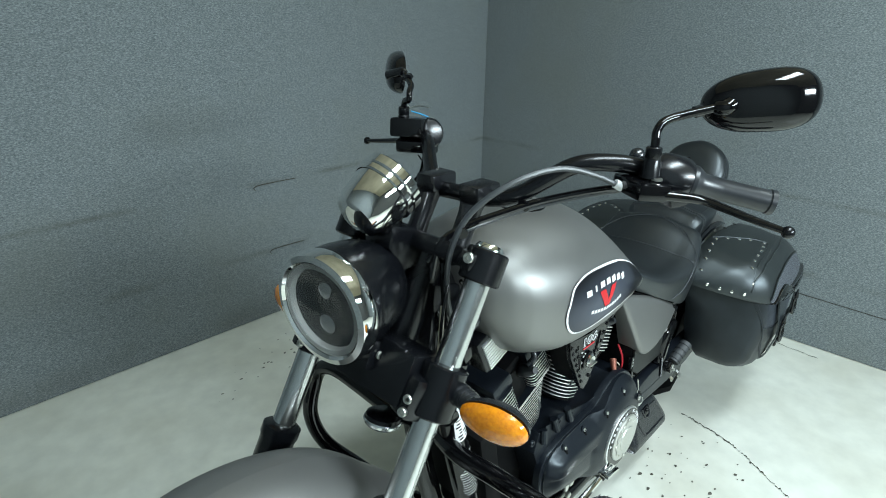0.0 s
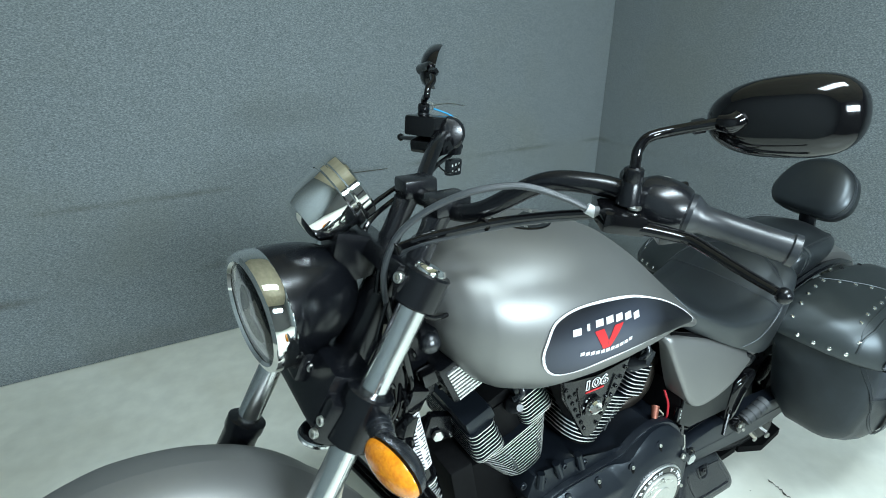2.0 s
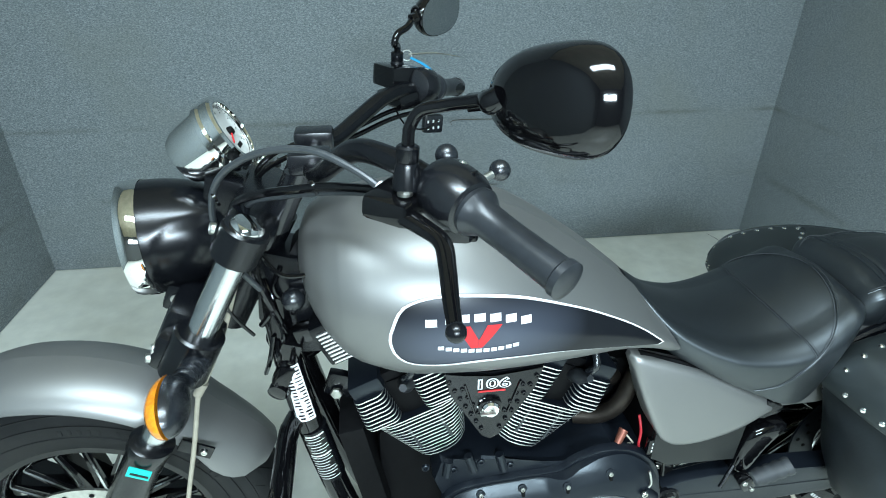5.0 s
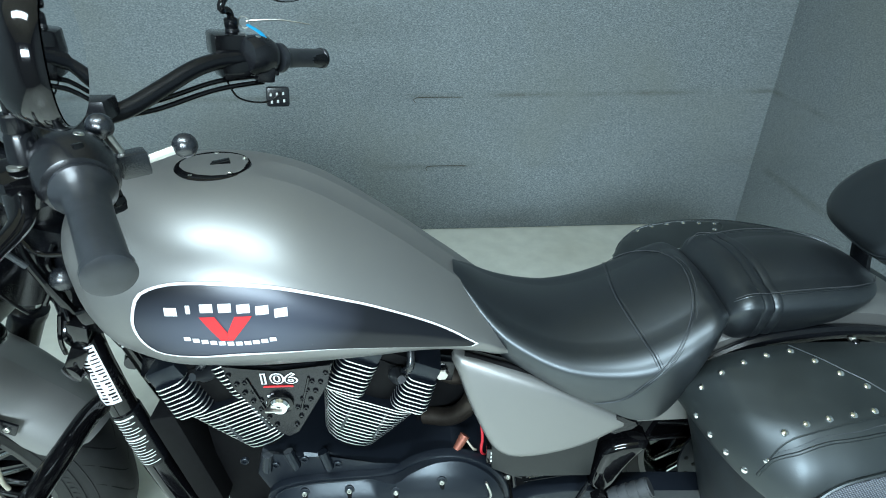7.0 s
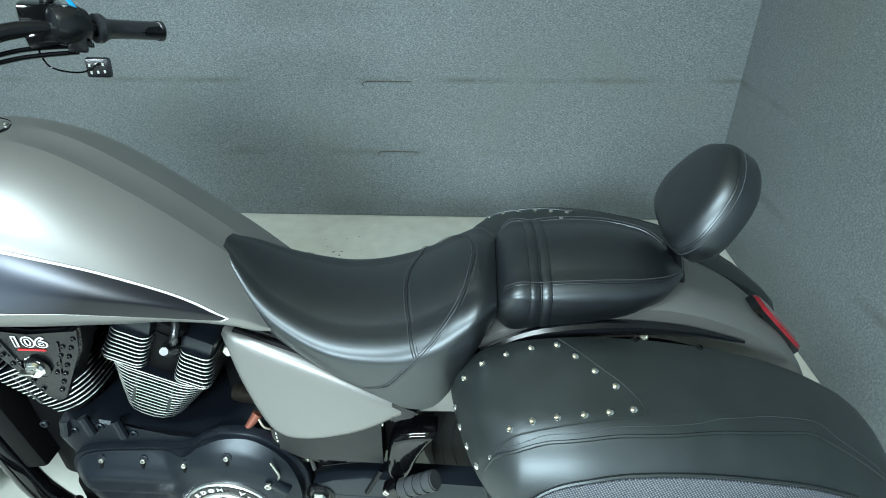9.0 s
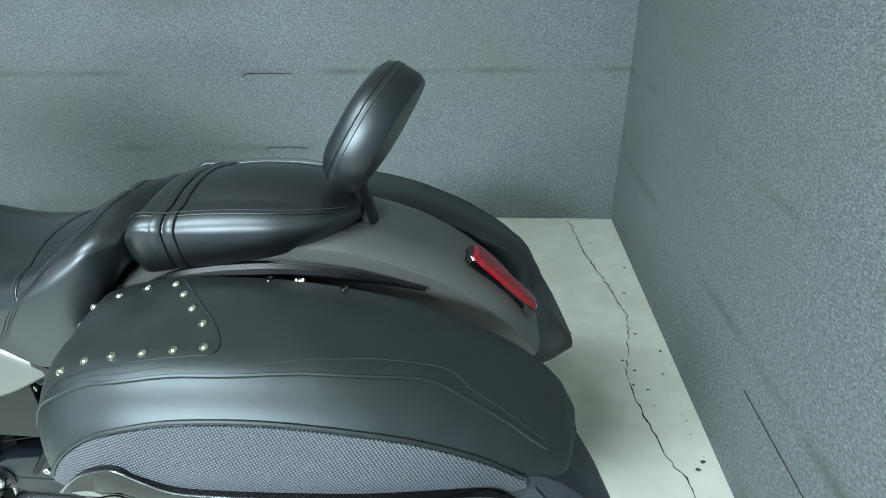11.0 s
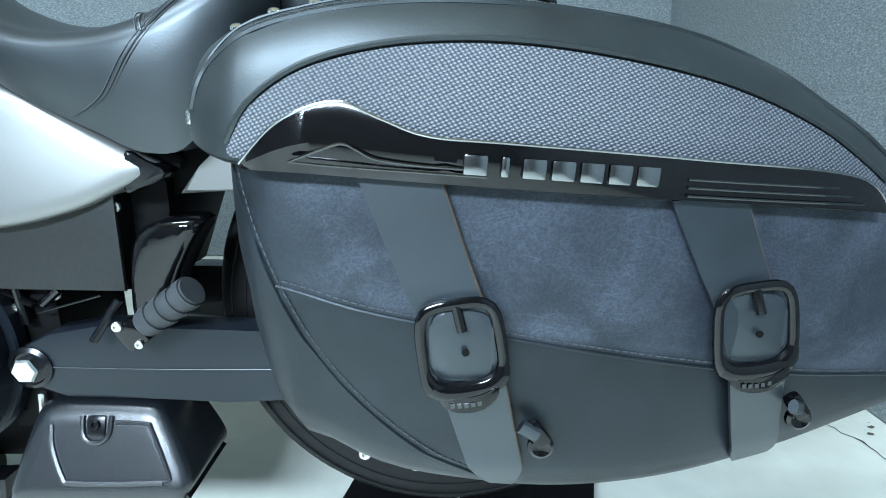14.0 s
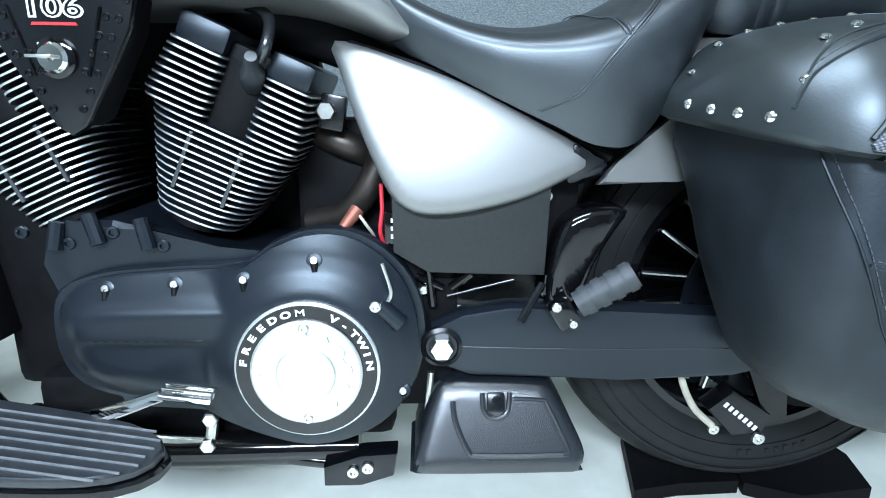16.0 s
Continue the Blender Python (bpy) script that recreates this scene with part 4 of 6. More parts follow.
part("needle_hub", lathe([(0.007, 0.087), (0.006, 0.093), (0.001, 0.094)], SO, SA, 20), MATTE, dial)
part("bracket", plate([(0.232, 1.085), (0.285, 1.075), (0.305, 1.01), (0.26, 1.005), (0.225, 1.05)], -0.030, 0.030, 0.004), SATIN, dial)

pivot = SO + SA * 0.090
dial.matrix_world = Matrix.Translation((0.262, 0.034, 1.123)) @ pose(0, 0, 0, 0, 4, 0) @ Matrix.Scale(1.03, 4) @ Matrix.Translation(-pivot)


def turn_signal(s):
    t = empty("turn_signal", bike, "amber turn signal in a black housing")
    inset = -0.006 if s > 0 else 0
    a, b = Vector((0.205, s * 0.165, 0.838)), Vector((0.196, s * (0.215 - inset), 0.842))
    part("stalk", tube([a, b], [0.020, 0.015], 16), PLASTIC, t)
    for k in range(4):
        part("rib", tube([a.lerp(b, 0.15 + k * 0.2), a.lerp(b, 0.25 + k * 0.2)], 0.0205 - 0.001 * k, 16), PLASTIC, t)
    c = Vector((0.188, s * (0.262 - inset), 0.843))
    u = Vector((0.15, s * 0.985, 0.04)).normalized()
    fwd = Vector((-0.97, s * 0.15, -0.16)).normalized()
    v = u.cross(fwd).normalized()
    for name, mat, sgn, depth in (("lens", AMBER, 1, 0.024), ("housing", PLASTIC, -1, 0.026)):
        rings = []
        for q in np.linspace(0, 1, 8):
            rr = math.cos(q * math.pi / 2 * 0.98)
            rings.append([c + fwd * sgn * (0.002 + depth * math.sin(q * math.pi / 2)) + u * (0.056 * rr * math.cos(th) - 0.002) + v * 0.031 * rr * math.sin(th) * (1 + 0.15 * math.cos(th)) for th in np.linspace(0, 2 * math.pi, 32, endpoint=False)])
        part(name, loft(rings), mat, t)


turn_signal(-1)
turn_signal(1)

# ---- handlebar and controls ----
bar = empty("handlebar", bike, "black handlebar with rubber grips")
HALF = [(0.385, 0.0, 1.088), (0.388, 0.06, 1.089), (0.405, 0.12, 1.105), (0.452, 0.19, 1.158), (0.492, 0.24, 1.166), (0.535, 0.285, 1.155), (0.585, 0.345, 1.135), (0.640, 0.435, 1.114)]
part("tube", tube([(x, -y, z) for x, y, z in HALF[::-1]] + [(0.392, 0.06, 1.083), (0.420, 0.095, 1.087), (0.460, 0.143, 1.106), (0.502, 0.19, 1.126), (0.538, 0.232, 1.130), (0.573, 0.268, 1.125), (0.612, 0.318, 1.115), (0.685, 0.420, 1.090)], 0.0145, 16, steps=90), SATIN, bar)
for s in (-1, 1):
    part("riser", loft([[(0.372 + dx * k + 0.03 * (1 - (z - 1.02) / 0.06) * 0 - (1.085 - z) * 0.55, s * 0.052 + dy * k, z) for dx, dy in [(0.024 * math.cos(t), 0.022 * math.sin(t)) for t in np.linspace(0, 2 * math.pi, 20, endpoint=False)]]
                         for z, k in ((0.99, 1.0), (1.03, 0.85), (1.07, 0.9), (1.085, 1.05))]), CONTROL, bar)
    part("riser_clamp", rbox((0.062, 0.046, 0.032), pose(0.386, s * 0.052, 1.100, 0, 0, 0), 0.007), CONTROL, bar)
    low = Vector((0.036, -0.018, -0.022)) if s > 0 else Vector((0, 0, 0))
    g0, g1 = Vector((0.578, s * 0.335, 1.137)) + low, Vector((0.645, s * 0.445, 1.112)) + low
    d = (g1 - g0).normalized()
    L = (g1 - g0).length
    part("grip", lathe([(0.027, -0.006), (0.028, 0.004), (0.0245, 0.010), (0.0190, 0.018), (0.0180, 0.05), (0.0185, L - 0.012), (0.0205, L - 0.010), (0.0205, L - 0.002), (0.016, L), (0.006, L + 0.001)], g0, d, 28), GRIP, bar)
    # switch block
    c = Vector((0.548, s * 0.295, 1.150)) + (low if s > 0 else Vector((0.011, -0.012, -0.006)))
    part("switch_housing", lathe([(0.020, -0.032), (0.030, -0.029), (0.0355, -0.018), (0.037, 0.0), (0.036, 0.018), (0.031, 0.030), (0.024, 0.034)], c, d, 32), CONTROL, bar)
    part("switch_button", rbox((0.016, 0.012, 0.010), Matrix.Translation(c + Vector((0.030, s * 0.004, 0.008))), 0.003), GLOSS, bar)
    part("switch_body", rbox((0.034, 0.046, 0.050), Matrix.Translation(c + Vector((0.008, s * 0.004, -0.022))) @ pose(0, 0, 0, 0, 10, -s * 58 + 90), 0.006), CONTROL, bar)
    bolt(bar, c + Vector((-0.006, s * 0.030, 0.006)), (-0.3, s * 0.85, 0.3), 0.0055, hexed=False)
    part("bolt_recess", lathe([(0.012, 0), (0.012, 0.004), (0.009, 0.005)], c + Vector((-0.005, s * 0.027, 0.005)), (-0.3, s * 0.85, 0.3), 20), GLOSS, bar)
    bolt(bar, c + Vector((0.010, -s * 0.006, 0.032)), (0.2, 0, 1), 0.005)
    part("rocker", rbox((0.020, 0.010, 0.008), Matrix.Translation(c + Vector((0.014, s * 0.012, 0.028))) @ pose(0, 0, 0, 0, 12, -s * 58 + 90), 0.003), GLOSS, bar)
    part("pivot_screw", lathe([(0.0085, 0), (0.0085, 0.003), (0.005, 0.004)], Vector((0.507, s * 0.308, 1.148)) + low, (0, 0, 1), 16), STEEL, bar)
    for dx, dy, dz, w in ((0.026, 0.012, -0.014, 0.014), (0.030, 0.000, -0.032, 0.012), (0.018, 0.022, -0.040, 0.010), (0.024, -0.012, 0.016, 0.009)):
        part("switch_button", rbox((0.012, w, 0.009), Matrix.Translation(c + Vector((dx, s * dy, dz))) @ pose(0, 0, 0, 0, 8, -s * 58 + 90), 0.0025), GLOSS, bar)
    for dx, dy, dz in ((0.022, 0.020, -0.004), (0.026, -0.006, -0.020)):
        bolt(bar, c + Vector((dx, s * dy, dz)), (0.9, s * 0.3, 0.2), 0.0035)
    # lever and perch
    p = Vector((0.500, s * 0.285, 1.130)) + low
    part("perch", rbox((0.056, 0.082, 0.028), Matrix.Translation(p + Vector((0.004, 0, 0.003))) @ pose(0, 0, 0, 0, -6, -s * 58 + 90), 0.008), GLOSS, bar)
    blade = [(-0.018, -0.005, 0.0), (0.000, 0.025, -0.002), (0.022, 0.058, -0.004), (0.038, 0.088, -0.007), (0.038, 0.125, -0.013), (0.035, 0.165, -0.019), (0.033, 0.204, -0.024)]
    part("lever", tube([p + Vector((x, s * y, z)) for x, y, z in blade], [0.010, 0.014, 0.0120, 0.0100, 0.0088, 0.0080, 0.0070], 14, flat=0.70), GLOSS, bar)
    part("lever_ball", ball(p + Vector((0.033, s * 0.210, -0.025)), 0.0092, 14), SATIN, bar)
    # mirror
    m = empty("mirror", bike, "gloss black teardrop mirror on a bent stem")
    b0 = Vector((0.510, s * 0.294, 1.145)) + (Vector((0.028, 0.012, -0.008)) if s > 0 else Vector())
    part("stem", tube([b0, b0 + Vector((0.003, 0, 0.06)), Vector((0.516, s * 0.292, 1.218)) + 0.5 * low, Vector((0.527, s * 0.296, 1.234)) + 0.4 * low, Vector((0.552, s * 0.312, 1.243)) + 0.3 * low, (0.583, s * 0.352, 1.257)], 0.0068, 12, steps=40), GLOSS, m)
    part("collar", lathe([(0.0165, 0), (0.0135, 0.026), (0.0115, 0.030), (0.0125, 0.032), (0.0125, 0.046), (0.010, 0.048)], b0 + Vector((0, 0, 0.005)), (0.05, 0, 1), 20), SATIN, m)
    part("nut", lathe([(0.0095, 0), (0.0095, 0.014)], Vector((0.570, s * 0.3235, 1.2475)), (0.038, s * 0.025, 0.010), 6), GLOSS, m)
    c = Vector((0.634, -0.394, 1.266)) if s < 0 else Vector((0.641, 0.426, 1.248))
    u = Vector((0.36, -0.92, 0.17)).normalized() if s < 0 else Vector((0.60, 0.78, 0.10)).normalized()
    n = Vector((0.95, 0.34, -0.10)) if s < 0 else Vector((0.77, -0.62, -0.10))
    n = (n - u * n.dot(u)).normalized()
    v = u.cross(n).normalized()
    if v.z < 0:
        v = -v
    def egg(k, depth):
        out = []
        for th in np.linspace(0, 2 * math.pi, 40, endpoint=False):
            x, y = 0.083 * math.copysign(abs(math.cos(th)) ** 0.74, math.cos(th)), 0.047 * math.copysign(abs(math.sin(th)) ** 0.9, math.sin(th)) * (1 + 0.15 * math.cos(th))
            out.append(c + u * x * k + v * y * k - n * depth)
        return out
    part("shell", loft([egg(k, dd) for k, dd in ((0.97, -0.004), (1.0, 0.0), (0.99, 0.007), (0.94, 0.016), (0.82, 0.026), (0.60, 0.033), (0.30, 0.037), (0.03, 0.038))]), GLOSS, m, sharp=0.9)
    part("glass", loft([egg(k, dd) for k, dd in ((0.94, -0.0045), (0.03, -0.0055))]), MIRROR, m)
    part("knuckle", tube([(0.582, s * 0.350, 1.2565), Vector((0.584, s * 0.364, 1.258)), c - n * 0.031 - u * 0.040], [0.0100, 0.0118, 0.0125], 16), GLOSS, m)

# ball mounts by the left switch block and by the neck
mount = empty("ball_mount", bike, "two black rubber balls on a small bracket")
part("block", rbox((0.030, 0.024, 0.026), pose(0.583, -0.248, 1.128, 0, 0, 35), 0.004), PLASTIC, mount)
part("stud", tube([(0.594, -0.242, 1.129), (0.622, -0.226, 1.135)], 0.005, 10), STEEL, mount)
part("ball", ball((0.630, -0.222, 1.137), 0.0135, 18), PLASTIC, mount)
part("stud", tube([(0.575, -0.250, 1.138), (0.565, -0.248, 1.158)], 0.005, 10), STEEL, mount)
part("ball", ball((0.560, -0.247, 1.168), 0.0135, 18), PLASTIC, mount)
part("horn_knob", ball((0.338, -0.082, 0.878), 0.019, 18), PLASTIC, bike)
part("horn_bracket", rbox((0.06, 0.03, 0.025), pose(0.36, -0.06, 0.882, 0, -8, 0), 0.006), SATIN, bike)

# right-hand reservoir, switch gear and button pad
part("brake_reservoir", rbox((0.066, 0.075, 0.042), pose(0.536, 0.283, 1.148, 0, 6, 30), 0.007), GLOSS, bike)
part("button_pad", rbox((0.044, 0.018, 0.038), pose(0.608, 0.293, 1.047, 0, 6, 20), 0.006), PLASTIC, bike)
for k in range(6):
    part("button", rbox((0.004, 0.003, 0.006), pose(0.598 + 0.011 * (k % 3), 0.2805 + 0.0040 * (k % 3), 1.040 + 0.014 * (k // 3), 0, 6, 20), 0.001), FACE, bike)
part("stop_switch", rbox((0.014, 0.010, 0.008), pose(0.606, 0.286, 1.150, 0, 0, 30), 0.003), RED, bike)

# cables
for name, pts, r, mt in (
    ("clutch_cable", [(0.492, -0.262, 1.128), (0.455, -0.235, 1.150), (0.40, -0.20, 1.165), (0.33, -0.165, 1.150), (0.272, -0.13, 1.105), (0.250, -0.11, 1.04), (0.262, -0.095, 0.96), (0.29, -0.08, 0.90)], 0.0048, CABLE),
    ("wiring_sleeve", [(0.535, -0.27, 1.125), (0.48, -0.22, 1.118), (0.42, -0.16, 1.10), (0.36, -0.12, 1.082), (0.31, -0.09, 1.065), (0.27, -0.07, 1.04), (0.26, -0.06, 0.98)], 0.0062, GLOSS),
    ("wiring_sleeve", [(0.53, -0.265, 1.122), (0.47, -0.21, 1.110), (0.42, -0.155, 1.09), (0.36, -0.11, 1.070), (0.30, -0.08, 1.05), (0.27, -0.04, 1.0)], 0.0045, CABLE),
    ("throttle_cable", [(0.585, 0.28, 1.090), (0.52, 0.22, 1.095), (0.44, 0.15, 1.082), (0.36, 0.10, 1.080), (0.29, 0.07, 1.05), (0.27, 0.05, 0.98)], 0.0045, GLOSS),
    ("throttle_cable", [(0.59, 0.275, 1.080), (0.52, 0.21, 1.083), (0.44, 0.14, 1.070), (0.36, 0.09, 1.066), (0.29, 0.05, 1.04), (0.27, 0.03, 0.97)], 0.0045, GLOSS),
    ("thin_wire", [(0.53, 0.25, 1.09), (0.55, 0.24, 1.060), (0.59, 0.262, 1.045), (0.62, 0.28, 1.058)], 0.0018, GLOSS),
    ("brake_hose", [(0.262, -0.085, 0.935), (0.232, -0.105, 0.850), (0.191, -0.115, 0.762), (0.174, -0.117, 0.737), (0.144, -0.117, 0.620), (0.105, -0.115, 0.480), (0.090, -0.100, 0.42)], 0.0042, HOSE),
    ("brake_hose", [(0.165, -0.03, 0.885), (0.19, -0.07, 0.86), (0.215, -0.095, 0.83)], 0.0045, HOSE),
    ("thin_wire", [(0.26, -0.10, 0.99), (0.235, -0.11, 0.93), (0.245, -0.10, 0.87), (0.27, -0.09, 0.82)], 0.003, GLOSS),
    ("thin_wire", [(0.30, -0.09, 0.97), (0.33, -0.10, 0.935), (0.38, -0.09, 0.93), (0.42, -0.07, 0.94)], 0.004, GLOSS),
    ("wiring_sleeve", [(0.30, -0.05, 0.99), (0.285, -0.07, 0.93), (0.30, -0.07, 0.86), (0.315, -0.06, 0.80)], 0.007, GLOSS),
):
    part(name, tube(pts, r, 10, steps=48), mt, bike)
part("cable_collar", tube([(0.496, -0.265, 1.127), (0.480, -0.253, 1.137)], 0.0075, 12), WHITE, bike)
part("hose_clip", tube([(0.184, -0.115, 0.751), (0.170, -0.117, 0.729)], 0.0080, 12), HOSE, bike)
for c in ((0.262, -0.122, 1.075), (0.395, -0.14, 1.092)):
    part("cable_tie", lathe([(0.011, -0.002), (0.011, 0.002)], c, (0.8, 0.4, 0.3), 14), GLOSS, bike)

# ---- frame and engine ----
for s in (-1, 1):
    part("down_tube", tube([(0.30, s * 0.03, 0.86), (0.305, s * 0.04, 0.76), (0.318, s * 0.052, 0.66), (0.345, s * 0.062, 0.52), (0.385, s * 0.07, 0.36), (0.44, s * 0.08, 0.22), (0.56, s * 0.09, 0.17), (0.95, s * 0.09, 0.17)], 0.025, 18, steps=60), GLOSS, bike)
    part("crash_bar", tube([(0.315, s * 0.04, 0.600), (0.300, s * 0.10, 0.606), (0.300, s * 0.20, 0.611), (0.300, s * 0.29, 0.612), (0.294, s * 0.342, 0.592), (0.283, s * 0.362, 0.545), (0.268, s * 0.366, 0.46), (0.288, s * 0.345, 0.375),
                             (0.335, s * 0.29, 0.31), (0.40, s * 0.18, 0.24), (0.47, s * 0.09, 0.195)], 0.0185, 14, steps=70), GLOSS, bike)
part("backbone", tube([(0.33, 0, 0.93), (0.42, 0, 0.88), (0.7, 0, 0.80), (1.0, 0, 0.70), (1.3, 0, 0.66)], 0.035, 14), MATTE, bike)
part("neck_gusset", plate([(0.285, 0.95), (0.35, 0.93), (0.40, 0.86), (0.37, 0.74), (0.30, 0.74), (0.27, 0.82)], -0.045, 0.045, 0.006), SATIN, bike)
la, lb = Vector((0.3095, -0.0445, 0.728)), Vector((0.330, -0.058, 0.610))
bm = bmesh.new()
d = (lb - la).normalized()
out = Vector((-0.25, -1, 0.1))
out = (out - d * out.dot(d)).normalized()
sidev = d.cross(out)
rows_ = [[la.lerp(lb, k) + (out * math.cos(a) + sidev * math.sin(a)) * 0.0258 for a in np.linspace(-1.0, 1.0, 9)] for k in (0, 0.5, 1)]
part("label_paper", loft(rows_, caps=False, closed=False), WHITE, bike, "white label")
random.seed(4)
for k in range(16):
    for j in range(3):
        a0 = -0.9 + j * 0.62
        a1 = a0 + random.uniform(0.25, 0.55)
        t0 = 0.03 + k * 0.06
        r4 = [[la.lerp(lb, t) + (out * math.cos(a) + sidev * math.sin(a)) * 0.0262 for a in np.linspace(a0, a1, 4)] for t in (t0, t0 + random.uniform(0.018, 0.034))]
        part("print_bar", loft(r4, caps=False, closed=False), MATTE, bike)
ca, cb = Vector((0.336, -0.060, 0.580)), Vector((0.362, -0.066, 0.455))
part("clear_band", tube([ca, cb], 0.0263, 18), SATIN, bike)
bd = (cb - ca).normalized()
bo = (Vector((-0.25, -1, 0.1)) - bd * Vector((-0.25, -1, 0.1)).dot(bd)).normalized()
bs = bd.cross(bo)
for k in range(17):
    a0, a1 = random.uniform(-1.1, -0.6), random.uniform(0.2, 1.0)
    t0 = 0.04 + k * 0.055
    r4 = [[ca.lerp(cb, t) + (bo * math.cos(a) + bs * math.sin(a)) * 0.0267 for a in np.linspace(a0, a1, 7)] for t in (t0, t0 + (0.028 if k in (0, 7) else 0.013))]
    part("print_bar", loft(r4, caps=False, closed=False), FACE, bike)
part("oil_cooler", rbox((0.05, 0.17, 0.26), pose(0.43, 0, 0.45, 0, -10, 0), 0.008), MATTE, bike)
part("front_engine_block", rbox((0.16, 0.14, 0.28), pose(0.535, 0.03, 0.38), 0.02), MATTE, bike)
part("lower_frame_block", rbox((0.5, 0.14, 0.10), pose(0.75, 0, 0.22), 0.02), MATTE, bike)

case = empty("crankcase", bike, "black powder-coated crankcase")
part("case_body", plate([(0.560, 0.44), (0.575, 0.492), (0.60, 0.485), (0.655, 0.50), (0.70, 0.485), (0.78, 0.452), (0.85, 0.445), (0.93, 0.478), (1.0, 0.46), (1.03, 0.40), (1.02, 0.26), (0.92, 0.22), (0.64, 0.24), (0.60, 0.34)], -0.105, 0.12, 0.012), ENGINE, case)
# flat dark plate added behind the cylinders to darken the gaps between them
part("dark_backing", plate([(0.50, 0.40), (0.47, 0.60), (0.50, 0.80), (0.86, 0.80), (0.90, 0.62), (0.87, 0.40)], 0.095, 0.13, 0.005), MATTE, case)
for x, z in ((0.545, 0.482), (0.60, 0.468), (0.655, 0.482), (0.715, 0.465)):
    bolt(case, (x, -0.103, z), (0, -1, 0), 0.008, "case_bolt", ENGINE)
for x0, z0, x1, z1 in ((0.628, 0.505, 0.640, 0.468), (0.690, 0.50, 0.700, 0.462), (0.590, 0.495, 0.585, 0.462)):
    part("rib", tube([(x0, -0.106, z0), (x1, -0.112, z1)], 0.009, 10), ENGINE, case)


def cylinder(base, lean, bulge_side):
    """A finned barrel and head; lean: degrees from upright, to the rear when positive."""
    c = empty("cylinder", bike, "black finned engine cylinder with bright machined fin edges")
    M = Matrix.Translation(base) @ pose(0, 0, 0, 0, lean, 0)

    def fin(h, hw, depth, cut=None, thick=0.0042):
        spans = [(-hw, hw)] if cut is None else [(-hw, cut[0]), (cut[1], hw)]
        for x0, x1 in spans:
            cx, ww = (x0 + x1) / 2, (x1 - x0) / 2
            r = min(0.045 if cut is None else 0.016, ww * 0.95)
            o = []
            for qx, qy, a0 in ((ww - r, -(depth - r), -90), (ww - r, depth - r, 0), (-(ww - r), depth - r, 90), (-(ww - r), -(depth - r), 180)):
                for a in np.radians(np.linspace(a0, a0 + 90, 5)):
                    o.append((cx + qx + r * math.cos(a), qy + r * math.sin(a)))
            t = thick / 2
            rings = [[M @ Vector((x * k + cx * (1 - k), y * k, h + dz)) for x, y in o] for k, dz in ((0.96, -t), (1, -t * 0.6), (1, t * 0.6), (0.96, t))]
            bm = loft(rings)
            for i, f in enumerate(bm.faces):
                f.material_index = 1 if len(f.verts) == 4 and abs((M.inverted() @ f.calc_center_median()).z - h) < t * 0.3 else 0
            part("fin", bm, [ENGINE, FIN_EDGE], c)

    core = []
    for h, hw in ((-0.02, 0.05), (0.06, 0.062), (0.10, 0.082), (0.20, 0.082)):
        core.append([M @ Vector((hw * x, 0.085 * y, h)) for x, y in [(math.cos(a), math.sin(a)) for a in np.linspace(0, 2 * math.pi, 24, endpoint=False)]])
    part("barrel", loft(core), MATTE, c)
    n = 23
    for k in range(n):
        h = k * 0.0093 - 0.008
        hw = np.interp(k, [0, 7, 12, 15, 22], [0.056, 0.078, 0.093, 0.098, 0.088])
        dp = np.interp(k, [0, 12, 15, 22], [0.090, 0.098, 0.106, 0.106])
        fin(h, hw, dp, (-0.024 + 0.004 * bulge_side, 0.026 + 0.004 * bulge_side) if k >= 14 else None)
    for x0, x1 in ((-0.084, -0.022), (0.028, 0.084)):
        part("head_cover", rbox((x1 - x0, 0.19, 0.034), M @ Matrix.Translation(((x0 + x1) / 2, -0.004, 0.214)), 0.008), ENGINE, c)
    for x in (-0.030, 0.034):
        part("fin_damper", rbox((0.005, 0.012, 0.075), M @ Matrix.Translation((x, -0.089, 0.062)), 0.001), CABLE, c)
    part("head_block", rbox((0.09, 0.16, 0.06), M @ Matrix.Translation((0, 0, 0.19)), 0.01), MATTE, c)
    part("plug_cap", lathe([(0.013, 0), (0.015, 0.015), (0.015, 0.030), (0.010, 0.040), (0.007, 0.060)], M @ Vector((0.016, -0.080, 0.180)), M.to_3x3() @ Vector((0, -0.75, 0.5)), 16), GRIP, c)
    p = M @ Vector((0.020, -0.108, 0.212))
    part("plug_lead", tube([p, p + Vector((0.012, -0.006, 0.02)), p + Vector((0.008, 0.02, 0.05)), p + Vector((-0.03, 0.05, 0.07))], 0.0072, 12), PLASTIC, c)
    return M


cylinder((0.578, 0.008, 0.506), -24, -1)
cylinder((0.743, 0.006, 0.502), 24, 1)
bolt(bike, (0.385, -0.030, 0.628), (-0.2, -1, 0), 0.012, "engine_bolt", hexed=True)
bolt(bike, (0.913, -0.045, 0.630), (0.1, -1, 0), 0.013, "engine_bolt", hexed=True)
part("engine_mount", rbox((0.07, 0.02, 0.05), pose(0.40, -0.015, 0.635, 0, 20, 0), 0.004), SATIN, bike)
part("engine_mount", rbox((0.034, 0.02, 0.046), pose(0.920, -0.03, 0.628, 0, 10, 0), 0.004), SATIN, bike)

